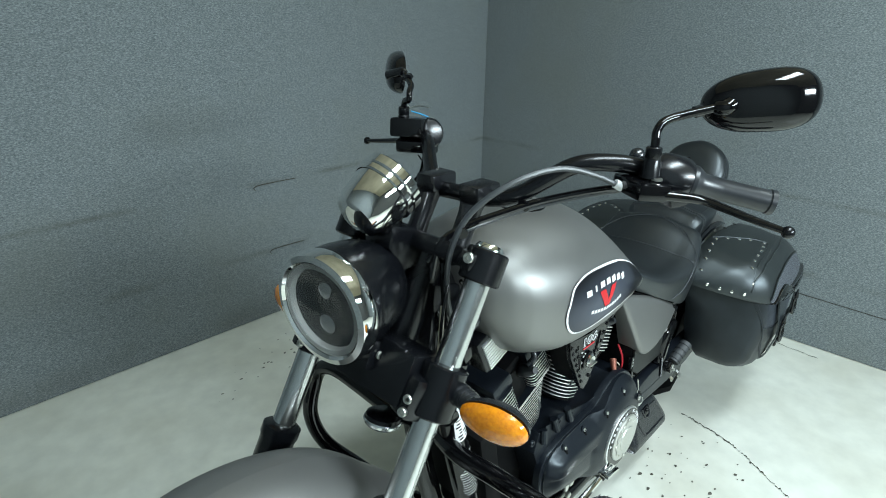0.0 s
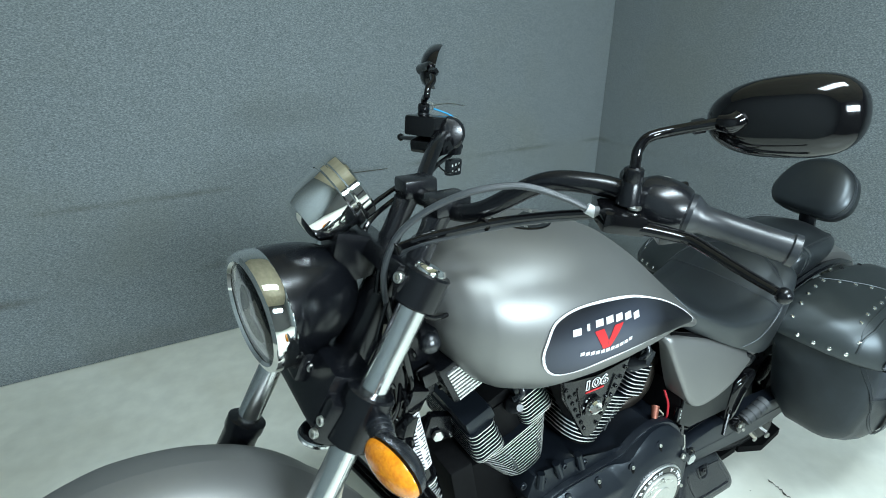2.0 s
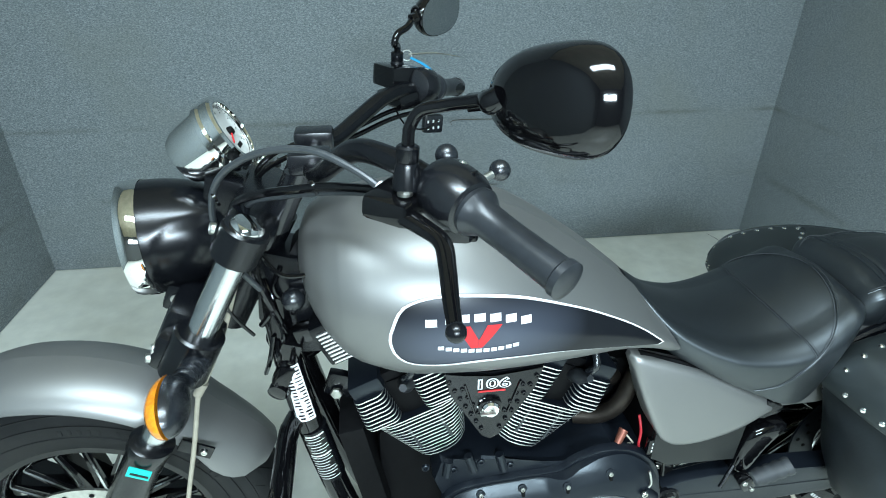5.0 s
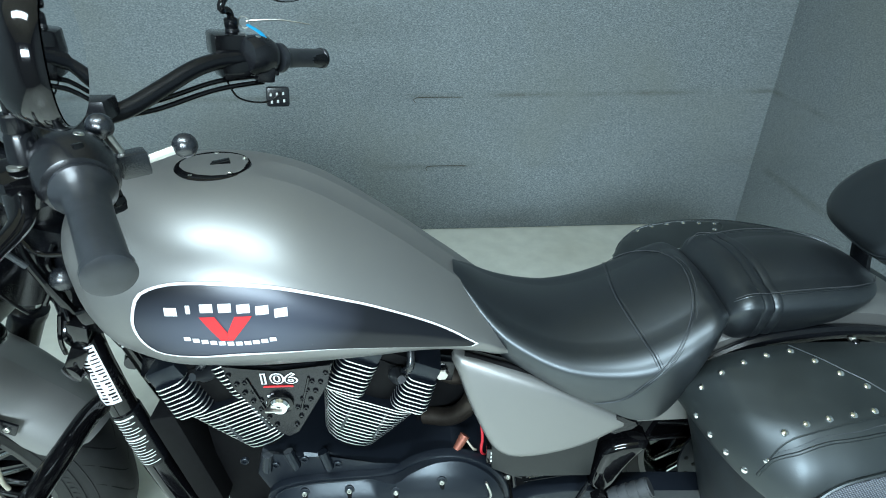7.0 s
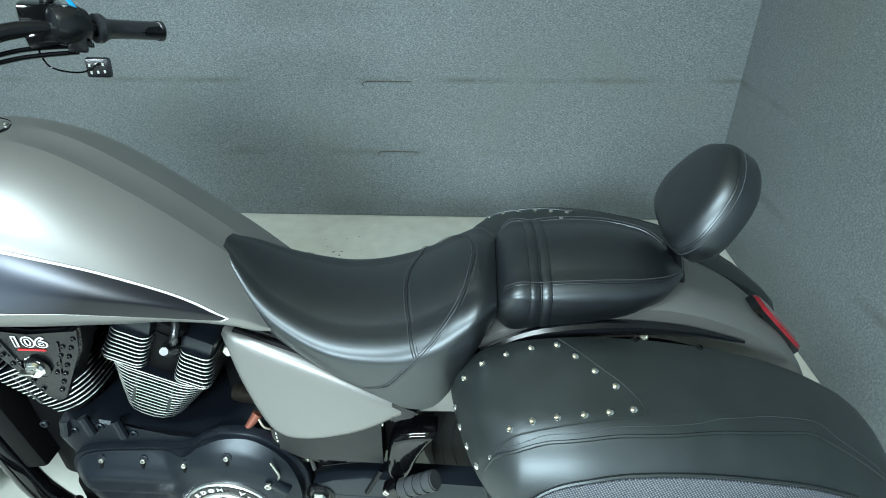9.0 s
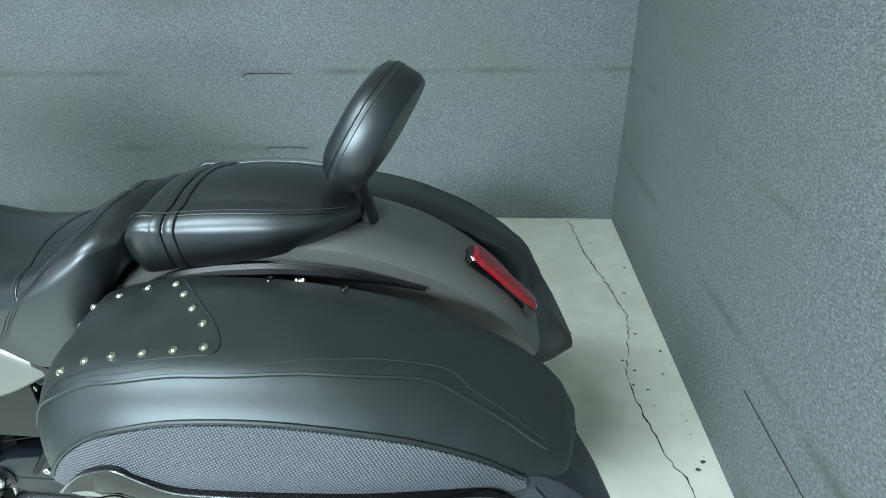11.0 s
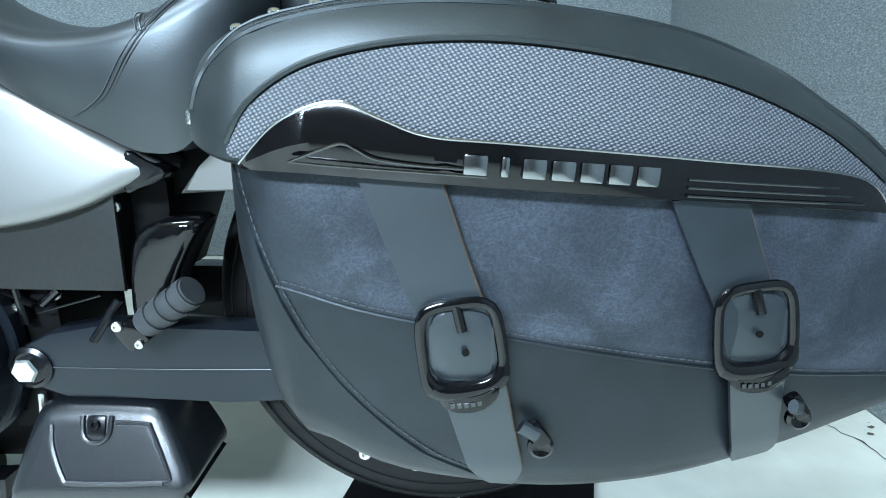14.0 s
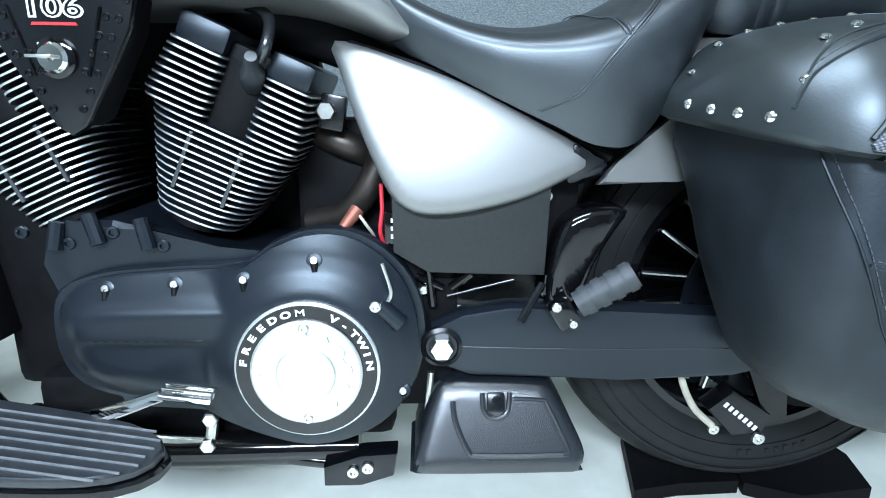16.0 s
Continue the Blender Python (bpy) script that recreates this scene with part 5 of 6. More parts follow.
# air box end with pale ribs under the tank's nose
box_m = pose(0.402, -0.052, 0.792, 0, -24, 0)
part("intake_cover", rbox((0.072, 0.075, 0.088), box_m, 0.010), SATIN, bike)
for k in range(9):
    part("intake_rib", rbox((0.058, 0.006, 0.0042), box_m @ Matrix.Translation((0.004, -0.039, -0.034 + k * 0.0078)), 0.0015), FIN_EDGE, bike)

# badge with ignition lock between the cylinders
badge = empty("engine_badge", bike, "black V-shaped engine badge with rivets and displacement number")
BADGE = [(0.572, 0.765), (0.600, 0.752), (0.655, 0.745), (0.715, 0.752), (0.742, 0.762), (0.730, 0.715), (0.672, 0.612), (0.655, 0.602), (0.640, 0.612), (0.582, 0.715)]
part("badge_plate", plate(BADGE, -0.158, -0.146, 0.003), SATIN, badge)
part("badge_block", plate([(0.655 + 0.85 * (x - 0.655), 0.70 + 0.9 * (z - 0.70)) for x, z in BADGE], -0.146, -0.09, 0.002), MATTE, badge)
for s in (-1, 1):
    part("groove", tube([(0.655 + s * 0.048, -0.1585, 0.735), (0.655 + s * 0.028, -0.1585, 0.665)], 0.0022, 6), GLOSS, badge)
    for k in range(7):
        c = Vector((0.655 + s * (0.075 - 0.0098 * k), -0.158, 0.742 - 0.0185 * k))
        bolt(badge, c, (0, -1, 0), 0.0042, "rivet", SATIN)
        if 1 <= k <= 4:
            bolt(badge, c + Vector((-s * 0.013, 0, 0.006 - 0.004)), (0, -1, 0), 0.0040, "rivet", SATIN)
bm = words("106", 0.028, 0.0004, grow=0.0014)
part("number", moved(bm, Matrix.Translation((0.654, -0.1592, 0.733)) @ SIDE @ Matrix.Diagonal((1.5, 1, 1, 1))), WHITE, badge, "white numerals")
bm = words("106", 0.028, 0.0006, grow=-0.0004)
part("number_fill", moved(bm, Matrix.Translation((0.654, -0.1597, 0.733)) @ SIDE @ Matrix.Diagonal((1.5, 1, 1, 1))), SATIN, badge)
part("red_bar", plate([(0.630, 0.716), (0.678, 0.716), (0.676, 0.719), (0.632, 0.719)], -0.1595, -0.158, 0), RED, badge)
part("lock", lathe([(0.016, 0), (0.016, 0.010), (0.013, 0.014), (0.004, 0.014), (0.003, 0.008)], (0.652, -0.158, 0.683), (0, -1, 0), 24), CHROME, badge)
part("lock_collar", lathe([(0.021, 0), (0.021, 0.006), (0.017, 0.008)], (0.652, -0.157, 0.683), (0, -1, 0), 24), GLOSS, badge)
part("key", rbox((0.026, 0.010, 0.003), pose(0.645, -0.176, 0.684), 0.001), STEEL, badge)
for k, (x, z) in enumerate(((0.632, 0.683), (0.636, 0.697), (0.643, 0.700))):
    part("small_mark", rbox((0.005, 0.001, 0.004), pose(x, -0.1587, z), 0), WHITE, badge)

# primary cover
prim = empty("primary_cover", bike, "satin black primary cover with a bright round inspection cap")
PRIM = smooth_line([(0.585, 0.33), (0.592, 0.40), (0.640, 0.428), (0.73, 0.438), (0.815, 0.444), (0.850, 0.466), (0.90, 0.484), (0.955, 0.478), (1.005, 0.440), (1.03, 0.385), (1.030, 0.32), (1.005, 0.262), (0.955, 0.228), (0.89, 0.218),
                    (0.80, 0.240), (0.68, 0.262), (0.61, 0.285)], 72, True)
PC = Vector((0.899, -0.140, 0.325))


def prim_y(x, z, d=None):
    d = edge_distance(PRIM, x, z) if d is None else d
    rim = float(np.interp(d, (0, 0.0025, 0.006, 0.011, 0.022, 0.034, 0.05), (0.118, 0.1225, 0.126, 0.130, 0.139, 0.146, 0.149)))
    r = math.hypot(x - PC.x, z - PC.z)
    lobe = float(np.interp(r, (0.091, 0.098, 0.120, 0.143, 0.165), (0.164, 0.1625, 0.154, 0.141, 0.122)))
    # the body beside the lobe: sloping top, flat band, stepped-back foot
    body = rim + (0.006 * float(np.clip((0.405 - z) / 0.012, 0, 1)) - 0.007 * float(np.clip((0.357 - z) / 0.006, 0, 1)) if x < 0.80 else 0.006 * float(np.clip((0.83 - x) / 0.03, 0, 1)) * (z > 0.357))
    return -max(body if x < 0.83 else min(rim, 0.140), lobe)


part("cover_shell", dome(PRIM, -0.10, prim_y, 0.006), ENGINE, prim, sharp=0.5)
part("cover_flange", pillow(PRIM, ((1.05, -0.10), (1.05, -0.116), (1.04, -0.119), (0.9, -0.119)), (0.82, 0.345)), ENGINE, prim)
part("cap_ring", lathe([(0.0880, 0.024), (0.0880, 0.029), (0.0855, 0.031), (0.001, 0.031)], PC, (0, -1, 0), 64), FIN_EDGE, prim)
part("cap_band", lathe([(0.0848, 0.030), (0.0848, 0.0325), (0.0672, 0.0325)], PC, (0, -1, 0), 64), GLOSS, prim)
part("round_cap", lathe([(0.0672, 0.031), (0.0672, 0.036), (0.0645, 0.038), (0.001, 0.038)], PC, (0, -1, 0), 64), ALU, prim, "bright cast round cap")
gear = []
for k in range(96):
    a = 2 * math.pi * k / 96
    r = 0.0555 if k % 8 < 4 else 0.0490
    gear.append((PC.x + r * math.cos(a), PC.z + r * math.sin(a)))
part("gear_relief", plate(gear, -0.1800, -0.177, 0.001), ALU, prim)
part("centre_relief", lathe([(0.036, 0.040), (0.034, 0.0425), (0.001, 0.043)], PC, (0, -1, 0), 48), ALU, prim)
for dz in (0.059, -0.059):
    bolt(prim, PC + Vector((0, -0.038, dz)), (0, -1, 0), 0.006, "cap_screw")
text_r = 0.0758
for ch, a in [(c, 171 - 12.9 * i) for i, c in enumerate("FREEDOM")] + [(c, 63 - 11.4 * i) for i, c in enumerate("V-TWIN")]:
    bm = words(ch, 0.0114, 0.0005, grow=0.0001 if ch == "M" else 0.0005)
    a = radians(a)
    m = Matrix.Translation(PC + Vector((text_r * math.cos(a), -0.0332, text_r * math.sin(a)))) @ pose(0, 0, 0, 0, 90 - math.degrees(a), 0) @ SIDE
    part("letter", moved(bm, m @ Matrix.Diagonal((1.42, 1, 1, 1))), WHITE, prim)
for x, z in ((0.909, 0.458), (0.824, 0.434), (0.736, 0.424), (0.652, 0.418), (1.014, 0.29)):
    y = prim_y(x, z)
    part("bolt_seat", lathe([(0.0095, -0.01), (0.0095, 0.001), (0.0080, 0.0015)], (x, y, z), (0, -1, 0.35), 18), ENGINE, prim)
    part("slot", tube([(x, y - 0.0005, z - 0.003), (x + 0.001, prim_y(x, z - 0.014) + 0.003, z - 0.014)], [0.0058, 0.0040], 10), MATTE, prim)
    bolt(prim, (x, y - 0.002, z), (0, -1, 0.35), 0.0046, "cover_bolt")

part("rear_mount", plate([(1.00, 0.235), (1.05, 0.235), (1.085, 0.285), (1.085, 0.43), (1.00, 0.46)], -0.095, 0.05, 0.006), MATTE, bike)
for x0, z0, x1, z1, r, m in ((1.045, 0.44, 1.052, 0.385, 0.006, GLOSS), (1.030, 0.425, 1.065, 0.41, 0.005, GLOSS), (1.050, 0.29, 1.046, 0.235, 0.005, STEEL), (1.075, 0.41, 1.10, 0.43, 0.006, GLOSS),
                           (1.06, 0.27, 1.08, 0.235, 0.008, GLOSS)):
    part("linkage", tube([(x0, -0.104, z0), (x1, -0.106, z1)], r, 10), m, bike)
for x, z in ((1.055, 0.262), (1.075, 0.262), (1.040, 0.405), (1.090, 0.42)):
    bolt(bike, (x, -0.100, z), (0, -1, 0), 0.006)
random.seed(11)
for k in range(12):
    p = np.array((random.uniform(0.285, 0.36), random.uniform(-0.075, -0.025), random.uniform(0.78, 0.93)))
    q = p + np.array((random.uniform(-0.03, 0.03), random.uniform(-0.02, 0.02), random.uniform(-0.10, -0.04)))
    part("neck_wire", tube([p, (p + q) / 2 + np.array((random.uniform(-0.02, 0.02), -0.012, 0.0)), q], random.uniform(0.003, 0.0055), 8), GLOSS, bike)
part("connector", rbox((0.036, 0.03, 0.048), pose(0.318, -0.062, 0.765, 10, 20, 0), 0.006), GLOSS, bike)
part("connector", rbox((0.028, 0.026, 0.040), pose(0.300, -0.070, 0.715, -10, 30, 15), 0.006), GLOSS, bike)
part("connector", rbox((0.030, 0.024, 0.030), pose(0.345, -0.066, 0.80, 0, -15, 0), 0.005), GLOSS, bike)
part("cable_guide", lathe([(0.018, 0), (0.018, 0.012), (0.010, 0.014)], (0.292, -0.075, 0.690), (-0.3, -1, -0.2), 20), GLOSS, bike)

# gear shift and linkage, folded side stand, floorboard
part("shift_lever", tube([(0.53, -0.165, 0.235), (0.60, -0.175, 0.262), (0.66, -0.185, 0.278), (0.735, -0.195, 0.308)], [0.007, 0.009, 0.009, 0.007], 10), CHROME, bike)
part("shift_toe", rbox((0.060, 0.030, 0.009), pose(0.768, -0.200, 0.313, 0, 8, 0), 0.004), CHROME, bike)
for k in range(2):
    part("toe_rib", rbox((0.056, 0.003, 0.003), pose(0.768, -0.206 + k * 0.011, 0.3185, 0, 8, 0), 0.001), CHROME, bike)
part("shift_rod", tube([(0.52, -0.105, 0.20), (0.62, -0.105, 0.196), (0.738, -0.100, 0.186)], 0.006, 10), STEEL, bike)
part("shift_arm", tube([(0.745, -0.098, 0.183), (0.752, -0.098, 0.222)], 0.008, 10), STEEL, bike)
bolt(bike, (0.745, -0.106, 0.183), (0, -1, 0), 0.011, hexed=True)
bolt(bike, (0.752, -0.106, 0.224), (0, -1, 0), 0.011, hexed=True)
part("side_stand", tube([(0.70, -0.09, 0.17), (0.80, -0.10, 0.165), (0.95, -0.11, 0.152)], [0.008, 0.010, 0.010], 12), GLOSS, bike)
part("stand_foot", plate([(0.905, 0.165), (0.955, 0.182), (1.005, 0.185), (1.00, 0.150), (0.955, 0.135), (0.905, 0.135)], -0.135, -0.10, 0.006), SATIN, bike)
bolt(bike, (0.945, -0.136, 0.160), (0, -1, 0), 0.008)
bolt(bike, (0.965, -0.136, 0.166), (0, -1, 0), 0.008)
fb = empty("floorboard", bike, "black ribbed rubber floorboard in a metal frame")
FB = smooth_line([(0.36, -0.20), (0.46, -0.185), (0.60, -0.185), (0.70, -0.195), (0.745, -0.225), (0.735, -0.27), (0.68, -0.30), (0.56, -0.315), (0.44, -0.30), (0.37, -0.26)], 40, True)
def board(scale, z0, z1, mat, name):
    c = FB.mean(0)
    part(name, loft([[(c[0] + k * (x - c[0]), c[1] + k * (y - c[1]), z) for x, y in FB] for k, z in ((scale * 0.98, z0), (scale, z0 + 0.002), (scale, z1 - 0.003), (scale * 0.98, z1))]), mat, fb)
board(1.04, 0.236, 0.250, GLOSS, "tray")
board(1.0, 0.250, 0.262, GRIP, "pad")
for k in range(7):
    y = -0.205 - k * 0.0155
    span = [x for x, yy in FB if abs(yy - y) < 0.02]
    if span:
        part("rib", rbox((max(span) - min(span) - 0.02, 0.0022, 0.003), pose((max(span) + min(span)) / 2, y, 0.2630), 0.0008), RIB, fb)
part("support", tube([(0.52, -0.09, 0.19), (0.54, -0.2, 0.232)], 0.010, 10), GLOSS, fb)
heel = Vector((0.745, -0.22, 0.250))
fb.matrix_world = Matrix.Translation(heel) @ pose(0, 0, 0, 0, 10, 0) @ Matrix.Translation(-heel)
part("board_label", rbox((0.04, 0.02, 0.001), pose(0.52, -0.25, 0.2632), 0), SATIN, fb)

# swing arm, pivot, foot peg, chassis box, battery cover
swing = empty("swing_arm", bike, "satin black swing arm with a hexagonal pivot bolt")
part("arm", plate([(1.050, 0.36), (1.09, 0.380), (1.15, 0.390), (1.30, 0.384), (1.45, 0.376), (1.62, 0.382), (1.66, 0.36), (1.62, 0.33), (1.45, 0.292), (1.30, 0.288), (1.10, 0.296), (1.06, 0.312)], -0.128, -0.085, 0.006), ENGINE, swing)
part("arm", plate([(1.050, 0.36), (1.09, 0.380), (1.15, 0.390), (1.30, 0.384), (1.45, 0.376), (1.62, 0.382), (1.66, 0.36), (1.62, 0.33), (1.45, 0.292), (1.30, 0.288), (1.10, 0.296), (1.06, 0.312)], 0.135, 0.178, 0.006), SATIN, swing)
part("weld_line", tube([(1.09, -0.1285, 0.337), (1.25, -0.1285, 0.333), (1.55, -0.1285, 0.332)], 0.0006, 6), CABLE, swing)
part("pivot_ring", lathe([(0.027, 0), (0.027, 0.008), (0.022, 0.011), (0.020, 0.008), (0.001, 0.008)], (1.063, -0.122, 0.337), (0, -1, 0), 32), SATIN, swing)
bolt(swing, (1.063, -0.128, 0.337), (0, -1, 0), 0.0165, "pivot_bolt", POLISHED, 0.014, True)
peg = empty("foot_peg", bike, "folded ribbed rubber passenger peg")
pa, pb = Vector((1.228, -0.156, 0.404)), Vector((1.291, -0.166, 0.447))
part("rubber", tube([pa, pb], 0.0166, 20), PEG_RUBBER, peg)
for k in range(4):
    part("ring", tube([pa.lerp(pb, 0.10 + k * 0.24), pa.lerp(pb, 0.24 + k * 0.24)], 0.0186, 20), PEG_RUBBER, peg)
part("hinge", rbox((0.03, 0.028, 0.034), pose(1.212, -0.150, 0.392, 0, -33, 0), 0.006), GLOSS, peg)
bolt(peg, (1.200, -0.164, 0.404), (0, -1, 0), 0.006)
bolt(peg, (1.222, -0.164, 0.382), (0, -1, 0), 0.005)
PEG = smooth_line([(1.197, 0.395), (1.200, 0.455), (1.212, 0.498), (1.240, 0.516), (1.280, 0.520), (1.292, 0.512), (1.276, 0.486), (1.256, 0.448), (1.240, 0.405), (1.220, 0.388)], 40, True)
part("peg_bracket", dome(PEG, -0.085, lambda x, z, d: -float(np.interp(d, (0, 0.0025, 0.006, 0.011, 0.02), (0.120, 0.1265, 0.1300, 0.1320, 0.1325)))), GLOSS, bike)
part("battery_box", plate([(0.998, 0.560), (1.195, 0.560), (1.192, 0.432), (1.045, 0.436), (1.000, 0.462)], -0.118, 0.11, 0.006), MATTE, bike)
part("battery_cover", plate([(1.000, 0.560), (1.195, 0.560), (1.192, 0.432), (1.045, 0.436), (1.002, 0.462)], -0.126, -0.119, 0.003), COVER, bike)
part("inner_block", plate([(1.03, 0.62), (1.24, 0.63), (1.24, 0.52), (1.2, 0.42), (1.03, 0.42)], -0.09, 0.09, 0.01), MATTE, bike)
part("prop_stand_rod", tube([(1.188, -0.135, 0.425), (1.160, -0.150, 0.380)], 0.005, 8), SATIN, bike)
part("link_rod", tube([(1.07, -0.11, 0.400), (1.155, -0.115, 0.424)], 0.0016, 8), SATIN, bike)
tb = empty("tool_box", bike, "textured black plastic box below the swing arm")
TB = [(1.030, 0.196), (1.050, 0.262), (1.065, 0.283), (1.105, 0.287), (1.195, 0.283), (1.215, 0.270), (1.252, 0.200), (1.245, 0.176), (1.235, 0.172), (1.040, 0.172), (1.030, 0.180)]
part("box_body", dome(smooth_line(TB, 70, True), -0.04, lambda x, z, d: -float(np.interp(d, (0, 0.0025, 0.006, 0.011, 0.016, 0.020), (0.120, 0.1265, 0.1295, 0.132, 0.1335, 0.134))) - 0.42 * (0.262 - z), 0.006), PLASTIC, tb)
def on_box(x, z, lift=0.0):
    return (x, -0.134 - lift - 0.42 * (0.262 - z), z)


for line, r in (([(1.078, 0.262), (1.082, 0.236), (1.098, 0.203), (1.110, 0.198), (1.160, 0.197), (1.222, 0.198)], 0.0042), ([(1.222, 0.198), (1.229, 0.204), (1.203, 0.256), (1.196, 0.262), (1.158, 0.264)], 0.0030)):
    part("box_ridge", tube([on_box(x, z, -0.0012) for x, z in smooth_line(line, 26)], r, 8), PLASTIC, tb)
part("latch_pocket", tube([on_box(x, z, 0.0005) for x, z in smooth_line([(1.117, 0.272), (1.119, 0.252), (1.128, 0.243), (1.142, 0.243), (1.151, 0.252), (1.153, 0.272)], 20)], 0.0034, 8), PLASTIC, tb)
part("box_latch", rbox((0.024, 0.008, 0.026), pose(1.135, -0.134, 0.260, -22), 0.004), SATIN, tb)
bolt(tb, (1.135, -0.137, 0.264), (0, -1, 0.3), 0.006, "latch_screw", SATIN)
part("brake_line", tube([(1.19, -0.05, 0.268), (1.25, -0.06, 0.264), (1.32, -0.06, 0.272), (1.36, -0.05, 0.29)], 0.005, 10), HOSE, bike)

# side cover
cover = empty("side_cover", bike, "satin grey triangular side cover")
SC = smooth_line([(0.934, 0.712), (1.02, 0.688), (1.10, 0.658), (1.18, 0.619), (1.250, 0.577), (1.215, 0.556), (1.16, 0.532), (1.09, 0.515), (1.040, 0.512), (1.012, 0.523), (0.993, 0.546), (0.964, 0.61), (0.942, 0.672)], 64, True)
part("cover_shell", dome(SC, -0.075, lambda x, z, d: -float(np.interp(d, (0, 0.0025, 0.006, 0.011, 0.018), (0.110, 0.1145, 0.1170, 0.1186, 0.1192))) - 0.016 * max(0.0, 1 - ((x - 1.05) / 0.20) ** 2 - ((z - 0.60) / 0.16) ** 2) + 0.20 * (z - 0.60) - 0.03 * (x - 1.05)),
     PAINT, cover, sharp=0.9)
part("cover_tail", plate(smooth_line([(1.218, 0.596), (1.240, 0.584), (1.260, 0.573), (1.250, 0.562), (1.232, 0.556), (1.212, 0.549), (1.216, 0.572)], 30, True), -0.131, -0.095, 0.004), SATIN, cover, "black tail end")
part("seat_rail", tube([(0.95, -0.085, 0.706), (1.05, -0.095, 0.674), (1.15, -0.10, 0.632), (1.27, -0.105, 0.580)], 0.008, 10), MATTE, bike)
# dark block added to fill the gap between seat and saddlebag
part("inner_block", plate([(1.22, 0.53), (1.22, 0.68), (1.42, 0.72), (1.42, 0.62), (1.33, 0.575)], -0.075, 0.06, 0.006), MATTE, bike)
part("inner_fender", plate([(1.258, 0.543), (1.285, 0.575), (1.36, 0.640), (1.44, 0.69), (1.44, 0.56), (1.36, 0.548)], -0.100, -0.085, 0.004), PAINT, bike)
bolt(bike, (1.192, -0.118, 0.532), (0, -1, 0), 0.006)
# exhaust pipes behind the rear cylinder, sensor, wiring
part("exhaust_pipe", tube([(0.885, 0.02, 0.60), (0.93, 0.0, 0.585), (0.965, 0.02, 0.56), (0.95, 0.04, 0.50)], 0.020, 14), EXHAUST, bike)
part("exhaust_pipe", tube([(0.995, -0.02, 0.60), (0.965, -0.03, 0.53), (0.93, -0.02, 0.49), (0.88, 0.0, 0.475)], 0.019, 14), EXHAUST, bike)
part("exhaust_pipe", tube([(0.44, 0.02, 0.60), (0.42, 0.02, 0.56), (0.45, 0.03, 0.48), (0.52, 0.06, 0.30)], 0.022, 14), EXHAUST, bike)
part("sensor", tube([(0.955, -0.085, 0.508), (0.938, -0.10, 0.487)], [0.010, 0.007], 12), COPPER, bike)
part("sensor_tip", tube([(0.938, -0.10, 0.487), (0.928, -0.108, 0.476)], 0.004, 8), FACE, bike)
part("red_wire", tube([(0.985, -0.08, 0.54), (0.987, -0.095, 0.51), (0.985, -0.10, 0.48), (0.995, -0.09, 0.455)], 0.0028, 8), WIRE, bike)
part("wire", tube([(0.955, -0.09, 0.505), (0.968, -0.10, 0.49), (0.976, -0.09, 0.472), (0.96, -0.08, 0.462)], 0.002, 8), HOSE, bike)
part("rocker_switch", rbox((0.022, 0.012, 0.040), pose(1.003, -0.118, 0.492), 0.002), GLOSS, bike)
for dz in (-0.01, 0, 0.01):
    part("switch_mark", rbox((0.007, 0.001, 0.005), pose(1.003, -0.1245, 0.492 + dz), 0), FACE, bike)
part("rear_engine_block", rbox((0.20, 0.09, 0.24), pose(0.96, 0.05, 0.50), 0.01), MATTE, bike)
part("lock_lever", tube([(0.990, -0.150, 0.455), (1.000, -0.150, 0.42), (0.995, -0.150, 0.405)], 0.0025, 8), STEEL, bike)
part("clutch_arm", tube([(0.985, -0.150, 0.402), (1.012, -0.152, 0.378)], 0.012, 12), ENGINE, bike)
bolt(bike, (0.982, -0.162, 0.405), (0, -1, 0), 0.007)

# rear brake caliper
cal = empty("brake_caliper", bike, "black rear brake caliper")
part("carrier", lathe([(0.125, -0.004), (0.125, 0.004), (0.02, 0.006)], (1.565, -0.078, 0.36), (0, 1, 0), 40), MATTE, cal)
part("caliper_body", plate([(1.40, 0.245), (1.435, 0.275), (1.495, 0.235), (1.485, 0.205), (1.44, 0.202)], -0.105, -0.07, 0.006), SATIN, cal)
part("caliper_arm", plate([(1.46, 0.30), (1.52, 0.29), (1.53, 0.22), (1.50, 0.21)], -0.09, -0.075, 0.004), SATIN, cal)
for k in range(7):
    part("white_mark", rbox((0.0055, 0.001, 0.008), pose(1.425 + 0.0078 * k, -0.1055, 0.253 - 0.0062 * k, 0, 38, 0), 0), WHITE, cal)
bolt(cal, (1.410, -0.105, 0.216), (0, -1, 0), 0.008)
bolt(cal, (1.478, -0.105, 0.200), (0, -1, 0), 0.009)
part("caliper_hose", tube([(1.405, -0.08, 0.30), (1.405, -0.087, 0.266), (1.425, -0.090, 0.225), (1.455, -0.092, 0.196)], 0.005, 10), HOSE, bike)


cal.location = (0.048, 0.016, -0.026)

